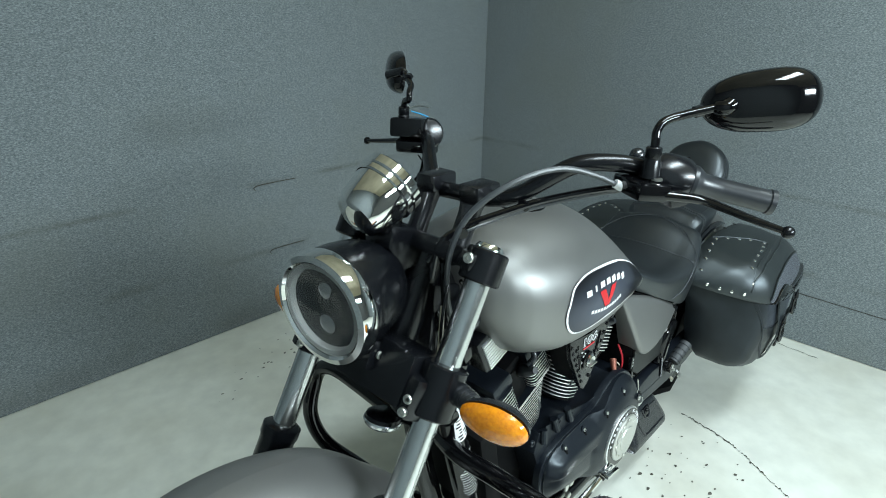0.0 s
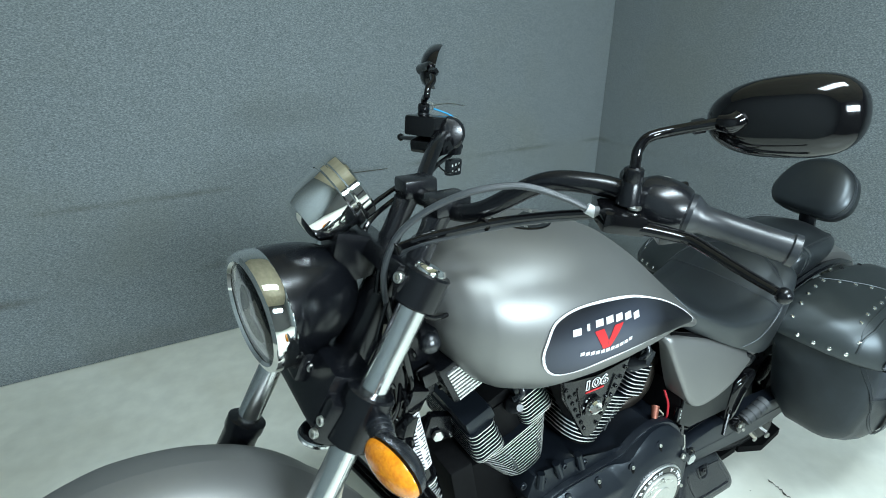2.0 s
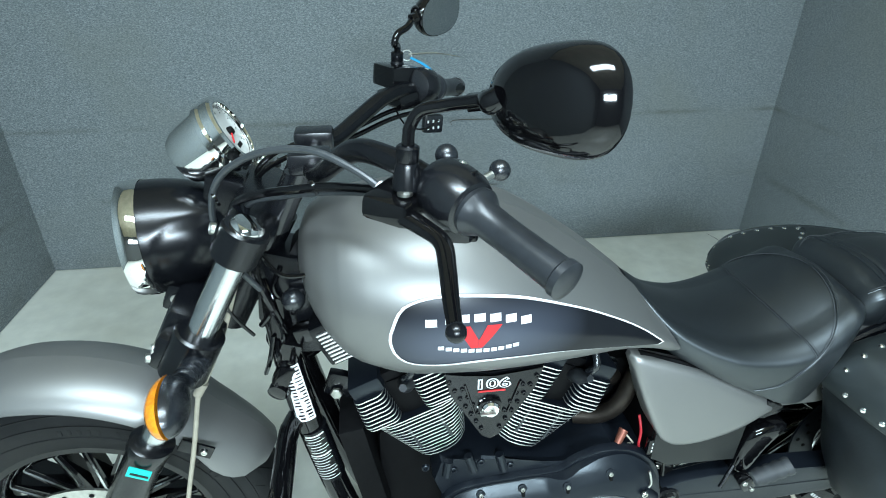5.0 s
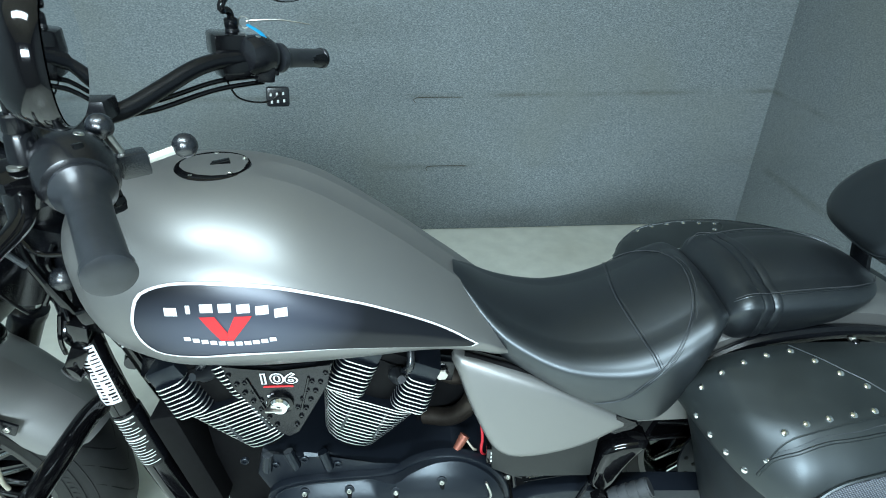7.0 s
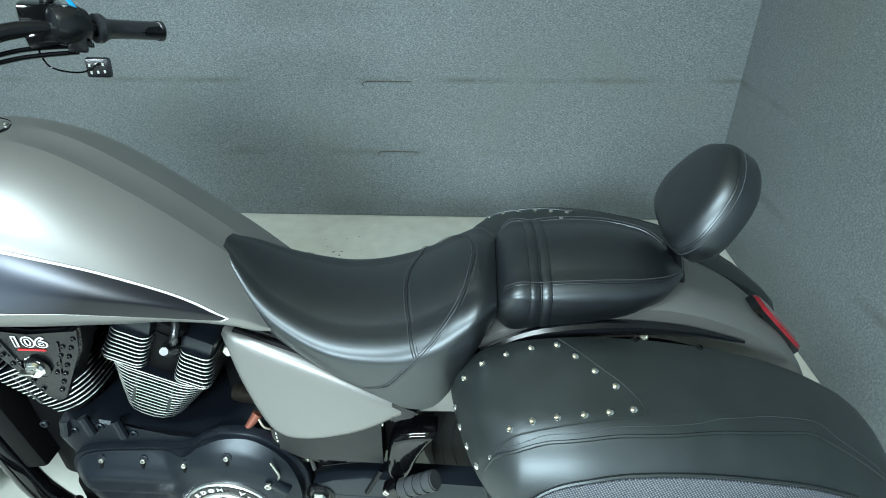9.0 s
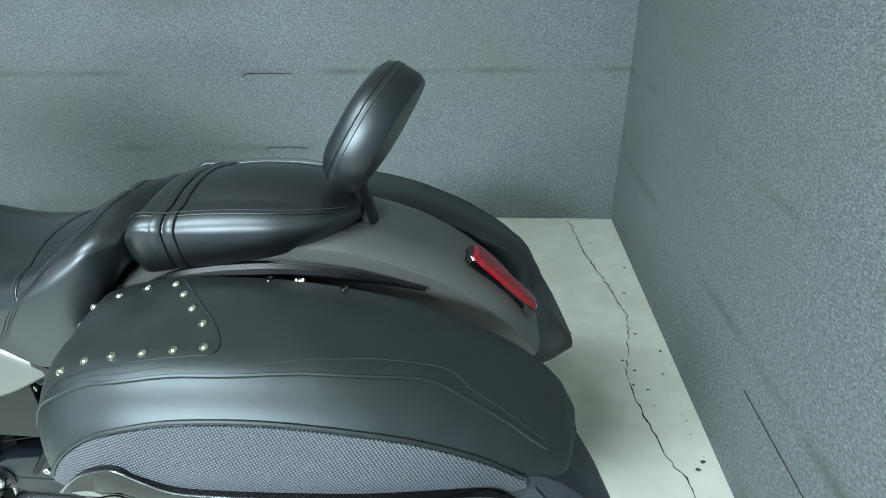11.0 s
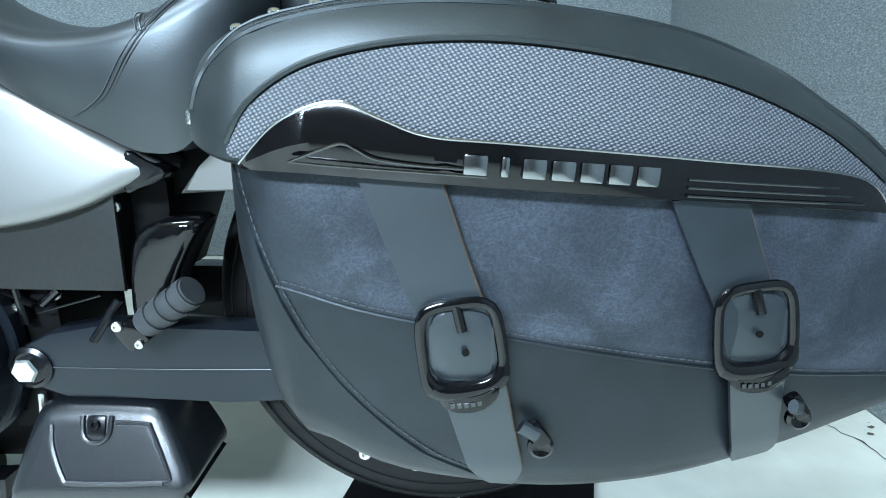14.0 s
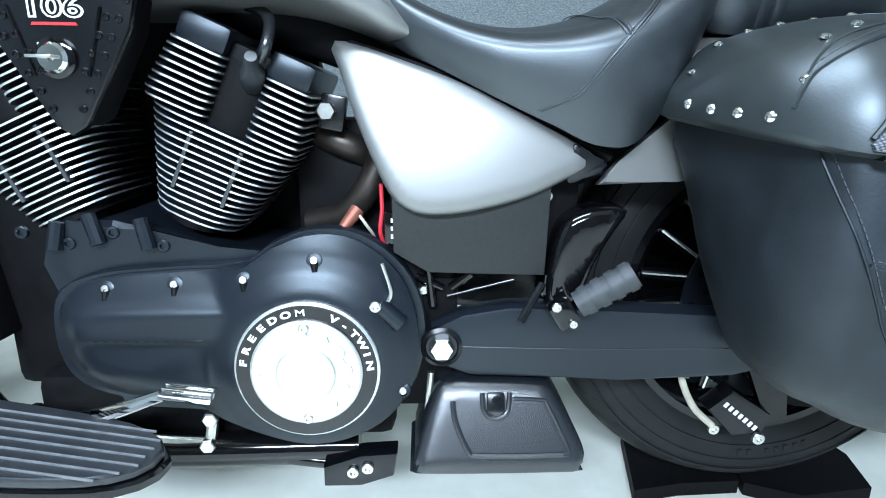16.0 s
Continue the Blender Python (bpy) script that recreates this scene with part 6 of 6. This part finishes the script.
# ---- saddlebags ----
BX = [1.342, 1.356, 1.374, 1.392, 1.418, 1.47, 1.60, 1.75, 1.88, 1.97, 2.05, 2.090]
B_OUT = [0.130, 0.172, 0.228, 0.278, 0.317, 0.329, 0.334, 0.325, 0.299, 0.271, 0.241, 0.222]
B_TOP = [0.640, 0.640, 0.636, 0.632, 0.625, 0.620, 0.612, 0.600, 0.585, 0.556, 0.448, 0.366]
B_LOW = [0.600, 0.555, 0.490, 0.420, 0.356, 0.318, 0.280, 0.274, 0.290, 0.312, 0.335, 0.348]
B_IN = [0.115, 0.115, 0.115, 0.115, 0.115, 0.115, 0.115, 0.115, 0.118, 0.125, 0.150, 0.190]
LX = [1.318, 1.325, 1.334, 1.346, 1.360, 1.40, 1.46, 1.56, 1.68, 1.80, 1.89, 1.955, 1.992, 2.008]
L_OUT = [0.140, 0.176, 0.212, 0.247, 0.278, 0.328, 0.345, 0.350, 0.342, 0.324, 0.300, 0.270, 0.235, 0.180]
L_TOP = [0.652, 0.664, 0.675, 0.689, 0.704, 0.722, 0.735, 0.740, 0.730, 0.704, 0.666, 0.624, 0.588, 0.562]
L_LOW = [0.634, 0.631, 0.627, 0.622, 0.617, 0.606, 0.600, 0.590, 0.578, 0.566, 0.556, 0.548, 0.545, 0.546]
L_IN = [0.112, 0.110, 0.108, 0.107, 0.106, 0.105, 0.105, 0.105, 0.105, 0.106, 0.108, 0.112, 0.120, 0.135]


def bag_out(x):
    return curve(x, BX, B_OUT)


def lid_section(x, s, grow=0.0):
    o, top, low, inn = (curve(x, LX, v) for v in (L_OUT, L_TOP, L_LOW, L_IN))
    o, top = o + grow, top + grow
    r = min(0.100, (top - low) * 0.95, (o - inn) * 0.6)
    pts = [(inn, low), (inn, top - 0.012), (inn + 0.012, top - 0.001)]
    pts += [(inn + 0.012 + (o - r - inn - 0.012) * k, top - 0.012 * k**2) for k in (0.33, 0.66, 1.0)]
    for a in np.linspace(0.12, 1, 9) * math.pi / 2:
        pts.append((o - r + r * math.sin(a), low + 0.006 + (top - 0.012 - low - 0.006) * (1 - (1 - math.cos(a) ** 1.0))))
    pts += [(o, low), (o - 0.008, low - 0.004)]
    return [(x, s * y, z) for y, z in pts]


def body_section(x, s):
    o, top, low, inn = (curve(x, BX, v) for v in (B_OUT, B_TOP, B_LOW, B_IN))
    r = min(0.085, (top - low) * 0.45, (o - inn) * 0.45)
    pts = [(inn, top), (inn, low + r * 0.5), (inn + r * 0.5, low)]
    for a in np.linspace(0, 1, 6) * math.pi / 2:
        pts.append((o - 0.010 - r + r * math.sin(a), low + r - r * math.cos(a)))
    pts += [(o + 0.004 * math.sin(math.pi * k), low + r + (top - low - r) * k) for k in (0.25, 0.5, 0.75)]
    pts += [(o - 0.004, top)]
    return [(x, s * y, z) for y, z in pts]


def belly(x, z):
    """How far the bag's body stands out at x and z, lower curve included."""
    ring = [(abs(p[1]), p[2]) for p in body_section(x, 1)][3:-1]
    return float(np.interp(z, [p[1] for p in ring], [p[0] for p in ring]))


def side_strip(lower, upper, out, s, lift, name, mat, parent, thick=0.006, n=40, label=""):
    """A band on the bag's flank between two lines of (x, z)."""
    lo, up = smooth_line(lower, n), smooth_line(upper, n)
    rings = []
    for a, b in zip(lo, up):
        ya, yb = out(a[0], a[1]) + lift, out(b[0], b[1]) + lift
        m = (a + b) / 2
        ym = out(m[0], m[1]) + lift
        rings.append([(a[0], s * (ya - thick), a[1]), (a[0], s * ya, a[1]), (m[0], s * (ym + 0.002), m[1]), (b[0], s * yb, b[1]), (b[0], s * (yb - thick), b[1])])
    return part(name, loft(rings), mat, parent, label)


def flank(x, z):
    """How far the outer side stands from the centre, lid or body."""
    low = curve(x, LX, L_LOW)
    if z > low:
        ring = [(abs(p[1]), p[2]) for p in lid_section(x, 1)][5:-1]
        zs = [p[1] for p in ring][::-1]
        ys = [p[0] for p in ring][::-1]
        return float(np.interp(z, zs, ys))
    return bag_out(x)


def stitches(points, parent, s, every=0.0070, r=0.0005, mat=None):
    """A row of short stitches along a line, one mesh."""
    p = smooth_line(points, max(4, int(np.linalg.norm(np.diff(np.array(points), axis=0), axis=1).sum() / every)))
    bm = bmesh.new()
    for a, b in zip(p[:-1], p[1:]):
        tube([a, a + 0.68 * (b - a)], r, 5, bm)
    return part("stitching", bm, mat or THREAD, parent)


def saddlebag(s):
    bag = empty("saddlebag", bike, "black leather saddlebag with studs, buckled straps and a chrome-black trim")
    part("bag_body", loft([body_section(x, s) for x in np.r_[np.linspace(1.342, 1.42, 12), np.linspace(1.44, 2.090, 30)]]), BAG, bag, sharp=0.8)
    part("lid", loft([lid_section(x, s) for x in np.r_[np.linspace(1.318, 1.42, 14), np.linspace(1.44, 2.008, 32)]]), LID, bag, sharp=0.8)
    # woven panel on the lid's flank
    up = [(1.412, 0.612), (1.434, 0.644), (1.480, 0.670), (1.56, 0.683), (1.66, 0.678), (1.78, 0.653), (1.87, 0.616), (1.935, 0.572)]
    lo = [(1.414, 0.606), (1.446, 0.603), (1.50, 0.601), (1.56, 0.597), (1.66, 0.588), (1.78, 0.576), (1.87, 0.567), (1.935, 0.563)]
    side_strip(lo, up, flank, s, 0.003, "woven_panel", PERFORATED, bag, n=50)
    seam([(x, s * (flank(x, z + 0.004) + 0.003), z + 0.004) for x, z in smooth_line(up, 40)], bag, "piping", 0.0026, LID)
    up2 = [(1.37, 0.640), (1.385, 0.672), (1.43, 0.700), (1.50, 0.714), (1.58, 0.718), (1.70, 0.709), (1.82, 0.682), (1.91, 0.630), (1.96, 0.590)]
    seam([(x, s * (flank(x, z) + 0.0004), z) for x, z in smooth_line(up2, 40)], bag, "welt", 0.0026, LID)
    stitches([(x, s * (flank(x, z + 0.005) + 0.0006), z + 0.005) for x, z in smooth_line(up2, 40)], bag, s)
    # glossy trim with a raised heel
    lo = [(1.422, 0.598), (1.50, 0.5925), (1.60, 0.584), (1.72, 0.574), (1.84, 0.563), (1.925, 0.553)]
    up = [(1.424, 0.603), (1.455, 0.632), (1.495, 0.645), (1.525, 0.634), (1.56, 0.621), (1.62, 0.615), (1.75, 0.602), (1.885, 0.585), (1.925, 0.556)]
    side_strip(lo, up, lambda x, z: max(flank(x, z), bag_out(x) + 0.010), s, 0.010, "trim", GLOSS, bag, 0.012, 60, "gloss black trim with plain raised marks")
    # bright tube laid along the trim's upper edge, standing for its highlight
    seam([(x, s * (max(flank(x, z), bag_out(x) + 0.010) + 0.0102), z - 0.0008) for x, z in smooth_line(up, 60)], bag, "trim_highlight", 0.0011, DULL_CHROME)
    for dz in (-0.001, 0.005, 0.011):
        seam([(x, s * (max(flank(x, 0.589 - 0.088 * (x - 1.60) + dz), bag_out(x) + 0.010) + 0.0124), 0.589 - 0.088 * (x - 1.60) + dz) for x in np.linspace(1.745, 1.893 - 2.2 * dz, 8)], bag, "trim_line", 0.0010, SMOKED)
    facet = smooth_line([(1.462, 0.604), (1.482, 0.611), (1.500, 0.616), (1.512, 0.611), (1.525, 0.605), (1.560, 0.600), (1.600, 0.597)], 30)
    seam([(x, s * (max(flank(x, z), bag_out(x) + 0.010) + 0.0128), z) for x, z in facet], bag, "trim_line", 0.0011, SMOKED)
    seam([(x, s * (max(flank(x, 0.6), bag_out(x) + 0.010) + 0.0128), z) for x, z in ((1.462, 0.604), (1.50, 0.6005), (1.60, 0.592))], bag, "trim_line", 0.0010, SMOKED)
    for k in range(7):
        x = 1.592 + k * 0.0205
        part("raised_mark", rbox((0.006 if k == 1 else 0.0170, 0.005, 0.0145), pose(x, s * (flank(x, 0.595) + 0.013), 0.600 - 0.088 * (x - 1.60), 0, 5, -s * 4), 0.002), DULL_CHROME, bag)
    # studs round the lid's front panel
    row = [(1.57, 0.251), (1.537, 0.257), (1.503, 0.262), (1.467, 0.264), (1.434, 0.266), (1.404, 0.270), (1.553, 0.214), (1.528, 0.188), (1.504, 0.160), (1.48, 0.134),
           (1.441, 0.136), (1.403, 0.142), (1.367, 0.148), (1.340, 0.150)]
    for x, y in row:
        ring = [(abs(p[1]), p[2]) for p in lid_section(x, 1)]
        z = float(np.interp(y, [p[0] for p in ring[2:14]], [p[1] for p in ring[2:14]]))
        part("stud", lathe([(0.0057, -0.001), (0.0050, 0.0016), (0.003, 0.0029), (0.0005, 0.0032)], (x, s * y, z), (0, s * 0.35, 1), 12), CHROME, bag)
    for k, (x, z) in enumerate(((1.327, 0.643), (1.335, 0.638), (1.346, 0.635), (1.360, 0.632), (1.379, 0.664))):
        part("stud", lathe([(0.0057, -0.001), (0.0050, 0.0016), (0.003, 0.0029), (0.0005, 0.0032)], (x, s * (flank(x, z + 0.004) + 0.0), z), (-0.8, s * 0.7, 0.1), 12), CHROME, bag)
    def on_lid(x, y):
        ring = [(abs(p[1]), p[2]) for p in lid_section(x, 1)]
        return (x, s * y, float(np.interp(y, [p[0] for p in ring[2:14]], [p[1] for p in ring[2:14]])) + 0.0004)

    edge = [(1.484, 0.120), (1.512, 0.152), (1.536, 0.180), (1.562, 0.208), (1.582, 0.238), (1.584, 0.258), (1.560, 0.264), (1.50, 0.273), (1.44, 0.279), (1.40, 0.282), (1.378, 0.290)]
    seam([on_lid(x, y) for x, y in smooth_line(edge, 50)], bag, "welt", 0.0013, LID)
    stitches([on_lid(x, y) for x, y in smooth_line(edge, 50)], bag, s, r=0.0004)
    for x, y in ((1.60, 0.118), (1.70, 0.118)):
        part("snap", lathe([(0.006, 0), (0.005, 0.002), (0.002, 0.001)], (x, s * y, curve(x, LX, L_TOP) - 0.001), (0, 0, 1), 12), GLOSS, bag)
    # seams of the body
    for line in ([(1.399, 0.600), (1.412, 0.560), (1.436, 0.500), (1.459, 0.452), (1.493, 0.402), (1.543, 0.352), (1.598, 0.316)], [(1.437, 0.505), (1.50, 0.486), (1.60, 0.465), (1.75, 0.435), (1.90, 0.405), (2.0, 0.385), (2.09, 0.358)],
                 [(1.945, 0.56), (1.985, 0.49), (2.03, 0.42), (2.085, 0.358)]):
        seam([(x, s * (belly(x, z) + 0.0004), z) for x, z in smooth_line(line, 30)], bag, "welt", 0.0014, BAG)
        stitches([(x + 0.005, s * (belly(x + 0.005, z + 0.004) + 0.0006), z + 0.004) for x, z in smooth_line(line, 30)], bag, s, r=0.0007)
    # straps with buckles
    for top, mid, low in (((1.537, 0.590), (1.582, 0.463), (1.618, 0.306)), ((1.769, 0.570), (1.813, 0.468), (1.858, 0.300))):
        path = smooth_line([(*top, 0.004), ((top[0] + mid[0]) / 2, (top[1] + mid[1]) / 2, 0.007), (*mid, 0.011), ((low[0] + mid[0]) / 2, (low[1] + mid[1]) / 2, 0.008), (*low, 0.002)], 30)
        rings = []
        for i, (x, z, l) in enumerate(path):
            w = (0.030 - 0.0075 * i / (len(path) - 1)) * min(1.0, 0.45 + 0.2 * (len(path) - 1 - i))
            pts = [(x - w, l), (x + w, l), (x + w, l + 0.004), (x - w, l + 0.004)]
            rings.append([(px, s * (belly(px, z) + pl), z) for px, pl in pts])
        part("strap", loft(rings), STRAP, bag, "worn leather strap")
        part("strap_edge", tube([(x + 0.0302 - 0.0075 * i / 29, s * (belly(x + 0.028, z) + l + 0.002), z) for i, (x, z, l) in enumerate(path[:-3])], 0.0013, 6), EDGE, bag)
        c = Vector((mid[0], s * (bag_out(mid[0]) + 0.023), mid[1]))
        loop = smooth_line([(-0.040, -0.046), (0.0, -0.056), (0.040, -0.046), (0.046, 0.0), (0.038, 0.046), (0.0, 0.054), (-0.038, 0.046), (-0.046, 0.0)], 40, True) * (0.66, 0.65)
        tilt = pose(0, 0, 0, 0, -7, -s * 4)
        pts = [c + tilt @ Vector((x, 0, z)) for x, z in loop]
        rings = []
        for i, p in enumerate(pts):
            dd = (pts[(i + 1) % 40] - pts[i - 1]).normalized()
            nn = dd.cross(Vector((0, 1, 0)))
            rr = 0.0044 + 0.0032 * float(np.clip((-loop[i][1] - 0.018) / 0.012, 0, 1))
            rings.append([p + nn * rr * math.cos(t) + Vector((0, s * rr * 0.8 * math.sin(t), 0)) for t in np.linspace(0, 2 * math.pi, 10, endpoint=False)])
        rings.append(rings[0])
        part("buckle", loft(rings, caps=False), GLOSS, bag, "gloss black buckle")
        lip = [(-0.025, -0.034), (-0.012, -0.0385), (0.0, -0.040), (0.012, -0.0385), (0.025, -0.034), (0.019, -0.047), (0.010, -0.0515), (0.0, -0.053), (-0.010, -0.0515), (-0.019, -0.047)]
        lip = [c + tilt @ Vector((x, 0, z)) for x, z in smooth_line(lip, 36, True)]
        part("keeper", plate([(p.x, p.z) for p in lip], c.y + s * 0.005, c.y - s * 0.004, 0.002), GLOSS, bag)
        for k in range(6):
            part("keeper_mark", rbox((0.0032, 0.001, 0.0036), Matrix.Translation(c) @ tilt @ Matrix.Translation((-0.013 + k * 0.0052, s * 0.0056, -0.0462 + 0.00022 * (k - 2.5) ** 2)), 0), SMOKED, bag)
        part("buckle_tongue", tube([c + tilt @ Vector((0, 0, 0.033)), c + tilt @ Vector((0.002, s * 0.004, 0.014))], 0.004, 8), GLOSS, bag)
        part("strap_tab", plate([(c.x + x * 0.82, c.z + z * 0.80) for x, z in loop], c.y - s * 0.002, c.y - s * 0.008, 0.002), STRAP, bag)
        part("strap_hole", lathe([(0.003, 0), (0.003, 0.001)], c + Vector((0.003, -s * 0.0 + s * 0.0005, -0.004)), (0, s, 0), 10), MATTE, bag)
        part("clip_ring", lathe([(0.011, 0), (0.011, 0.004), (0.008, 0.006), (0.004, 0.004)], (c.x + 0.066, s * (bag_out(c.x + 0.06) + 0.002), c.z - 0.098), (0, s, 0), 20), GLOSS, bag)
        part("clip", rbox((0.015, 0.010, 0.026), Matrix.Translation((c.x + 0.062, s * (bag_out(c.x + 0.06) + 0.006), c.z - 0.085)) @ pose(0, 0, 0, 0, -35, 0), 0.005), GLOSS, bag)
        part("clip_strap", tube([(c.x + 0.048, s * (bag_out(c.x) + 0.009), c.z - 0.076), (c.x + 0.062, s * (bag_out(c.x + 0.06) + 0.010), c.z - 0.085)], 0.004, 8, flat=1.6), STRAP, bag)
    return bag


saddlebag(-1)
saddlebag(1).location = (-0.020, 0.046, 0.012)

# ---- loose things ----
def mat_piece(name, outline, z0, z1, label, mat=MATTE):
    bm = loft([[(x, y, z) for x, y in outline] for z in (z0, z1)])
    ob = part(name, bm, mat, None)
    return tagged(ob, label, "mat")


mat_piece("rubber_mat", [(1.425, 0.16), (1.410, 0.09), (1.388, -0.01), (1.47, 0.005), (1.575, 0.010), (1.585, 0.08), (1.60, 0.16)], 0.002, 0.026, "torn black rubber mat under the rear tyre")
mat_piece("rubber_mat", [(1.610, 0.16), (1.594, 0.08), (1.582, 0.005), (1.66, -0.030), (1.79, -0.012), (1.815, 0.08), (1.80, 0.16)], 0.002, 0.026, "dark grey rubber mat behind the rear tyre")

cracks = [[(1.56, -0.12), (1.545, -0.20), (1.53, -0.263), (1.496, -0.35), (1.46, -0.41), (1.436, -0.448), (1.39, -0.527), (1.33, -0.64), (1.28, -0.75)],
          [(2.25, 1.62), (2.268, 1.545), (2.285, 1.328), (2.31, 1.20), (2.332, 1.084), (2.362, 0.879), (2.33, 0.70), (2.305, 0.573), (2.321, 0.359), (2.346, 0.25), (2.369, 0.196), (2.36, 0.064), (2.38, -0.1), (2.36, -0.4)]]
random.seed(7)
for line, w in zip(cracks, (0.0045, 0.0028)):
    p = smooth_line(line, 120)
    bm = bmesh.new()
    rows = []
    for i, (x, y) in enumerate(p):
        h = w * random.uniform(0.2, 1.0)
        jx = random.uniform(-0.005, 0.005)
        rows.append([(x + jx - h, y, 0.0015), (x + jx + h, y + 0.002, 0.0015)])
    part("floor_crack", loft(rows, bm, caps=False, closed=False), CRACK, floor)
bm = bmesh.new()
for k in range(120):
    zone = k % 4
    if zone == 0:
        x, y, r = random.uniform(1.1, 1.5), random.uniform(-0.42, -0.1), random.uniform(0.0015, 0.006)
    elif zone == 1:
        x, y, r = random.uniform(0.7, 1.35), random.uniform(-0.35, -0.1), random.uniform(0.001, 0.004)
    elif zone == 2:
        x, y, r = random.uniform(0.35, 1.0), random.gauss(1.3, 0.09), random.uniform(0.001, 0.006)
    else:
        x, y, r = random.uniform(2.30, 2.44), random.uniform(0.1, 1.5), random.uniform(0.001, 0.006)
    q = []
    for a in np.linspace(0, 2 * math.pi, 7, endpoint=False):
        rr = r * random.uniform(0.4, 1.2)
        q.append(bm.verts.new((x + rr * 1.6 * math.cos(a), y + rr * math.sin(a), 0.0012)))
    bm.faces.new(q)
tagged(part("floor_chips", bm, CHIP, floor), kind="stuff")

# staples left in the carpet
def staple(x, z, w):
    ob = part("wall_staple", tube([(x - w / 2, ROOM_N - 0.002, z - 0.022), (x - w / 2 + 0.008, ROOM_N - 0.004, z), (x + w / 2, ROOM_N - 0.004, z)], 0.0016, 6), RUST, None)
    tagged(ob, "thin rusty wire staple in the grey carpet", "staple", "wall staples")


staple(0.965, 0.660, 0.21)
staple(0.995, 0.338, 0.18)

seam_line = part("wall_seam", rbox((0.003, 1.5, 0.0022), pose(ROOM_E - 0.0005, -0.50, 0.232, 1.2), 0), CRACK, None)
tagged(seam_line, "dark cut seam in the grey carpet lining", "seam", kind="structure")

ring = tagged(new("key_ring"), "steel key ring with blue tag on the handlebar", "key ring")
loop = [Vector((0.560, 0.318, 1.180)) + Vector((0.010 * math.cos(a), 0, 0.010 * math.sin(a))) for a in np.linspace(0, 2 * math.pi, 16)]
part("ring", tube(loop, 0.0012, 6), STEEL, ring)
part("blue_tag", tube([(0.568, 0.312, 1.176), (0.596, 0.290, 1.164), (0.614, 0.272, 1.146)], 0.0045, 8, flat=0.4), BLUE, ring, "blue plastic tag")
part("cable_tie", tube([(0.564, 0.318, 1.182), (0.62, 0.34, 1.180), (0.675, 0.36, 1.168)], [0.002, 0.0016, 0.001], 6), STEEL, ring)
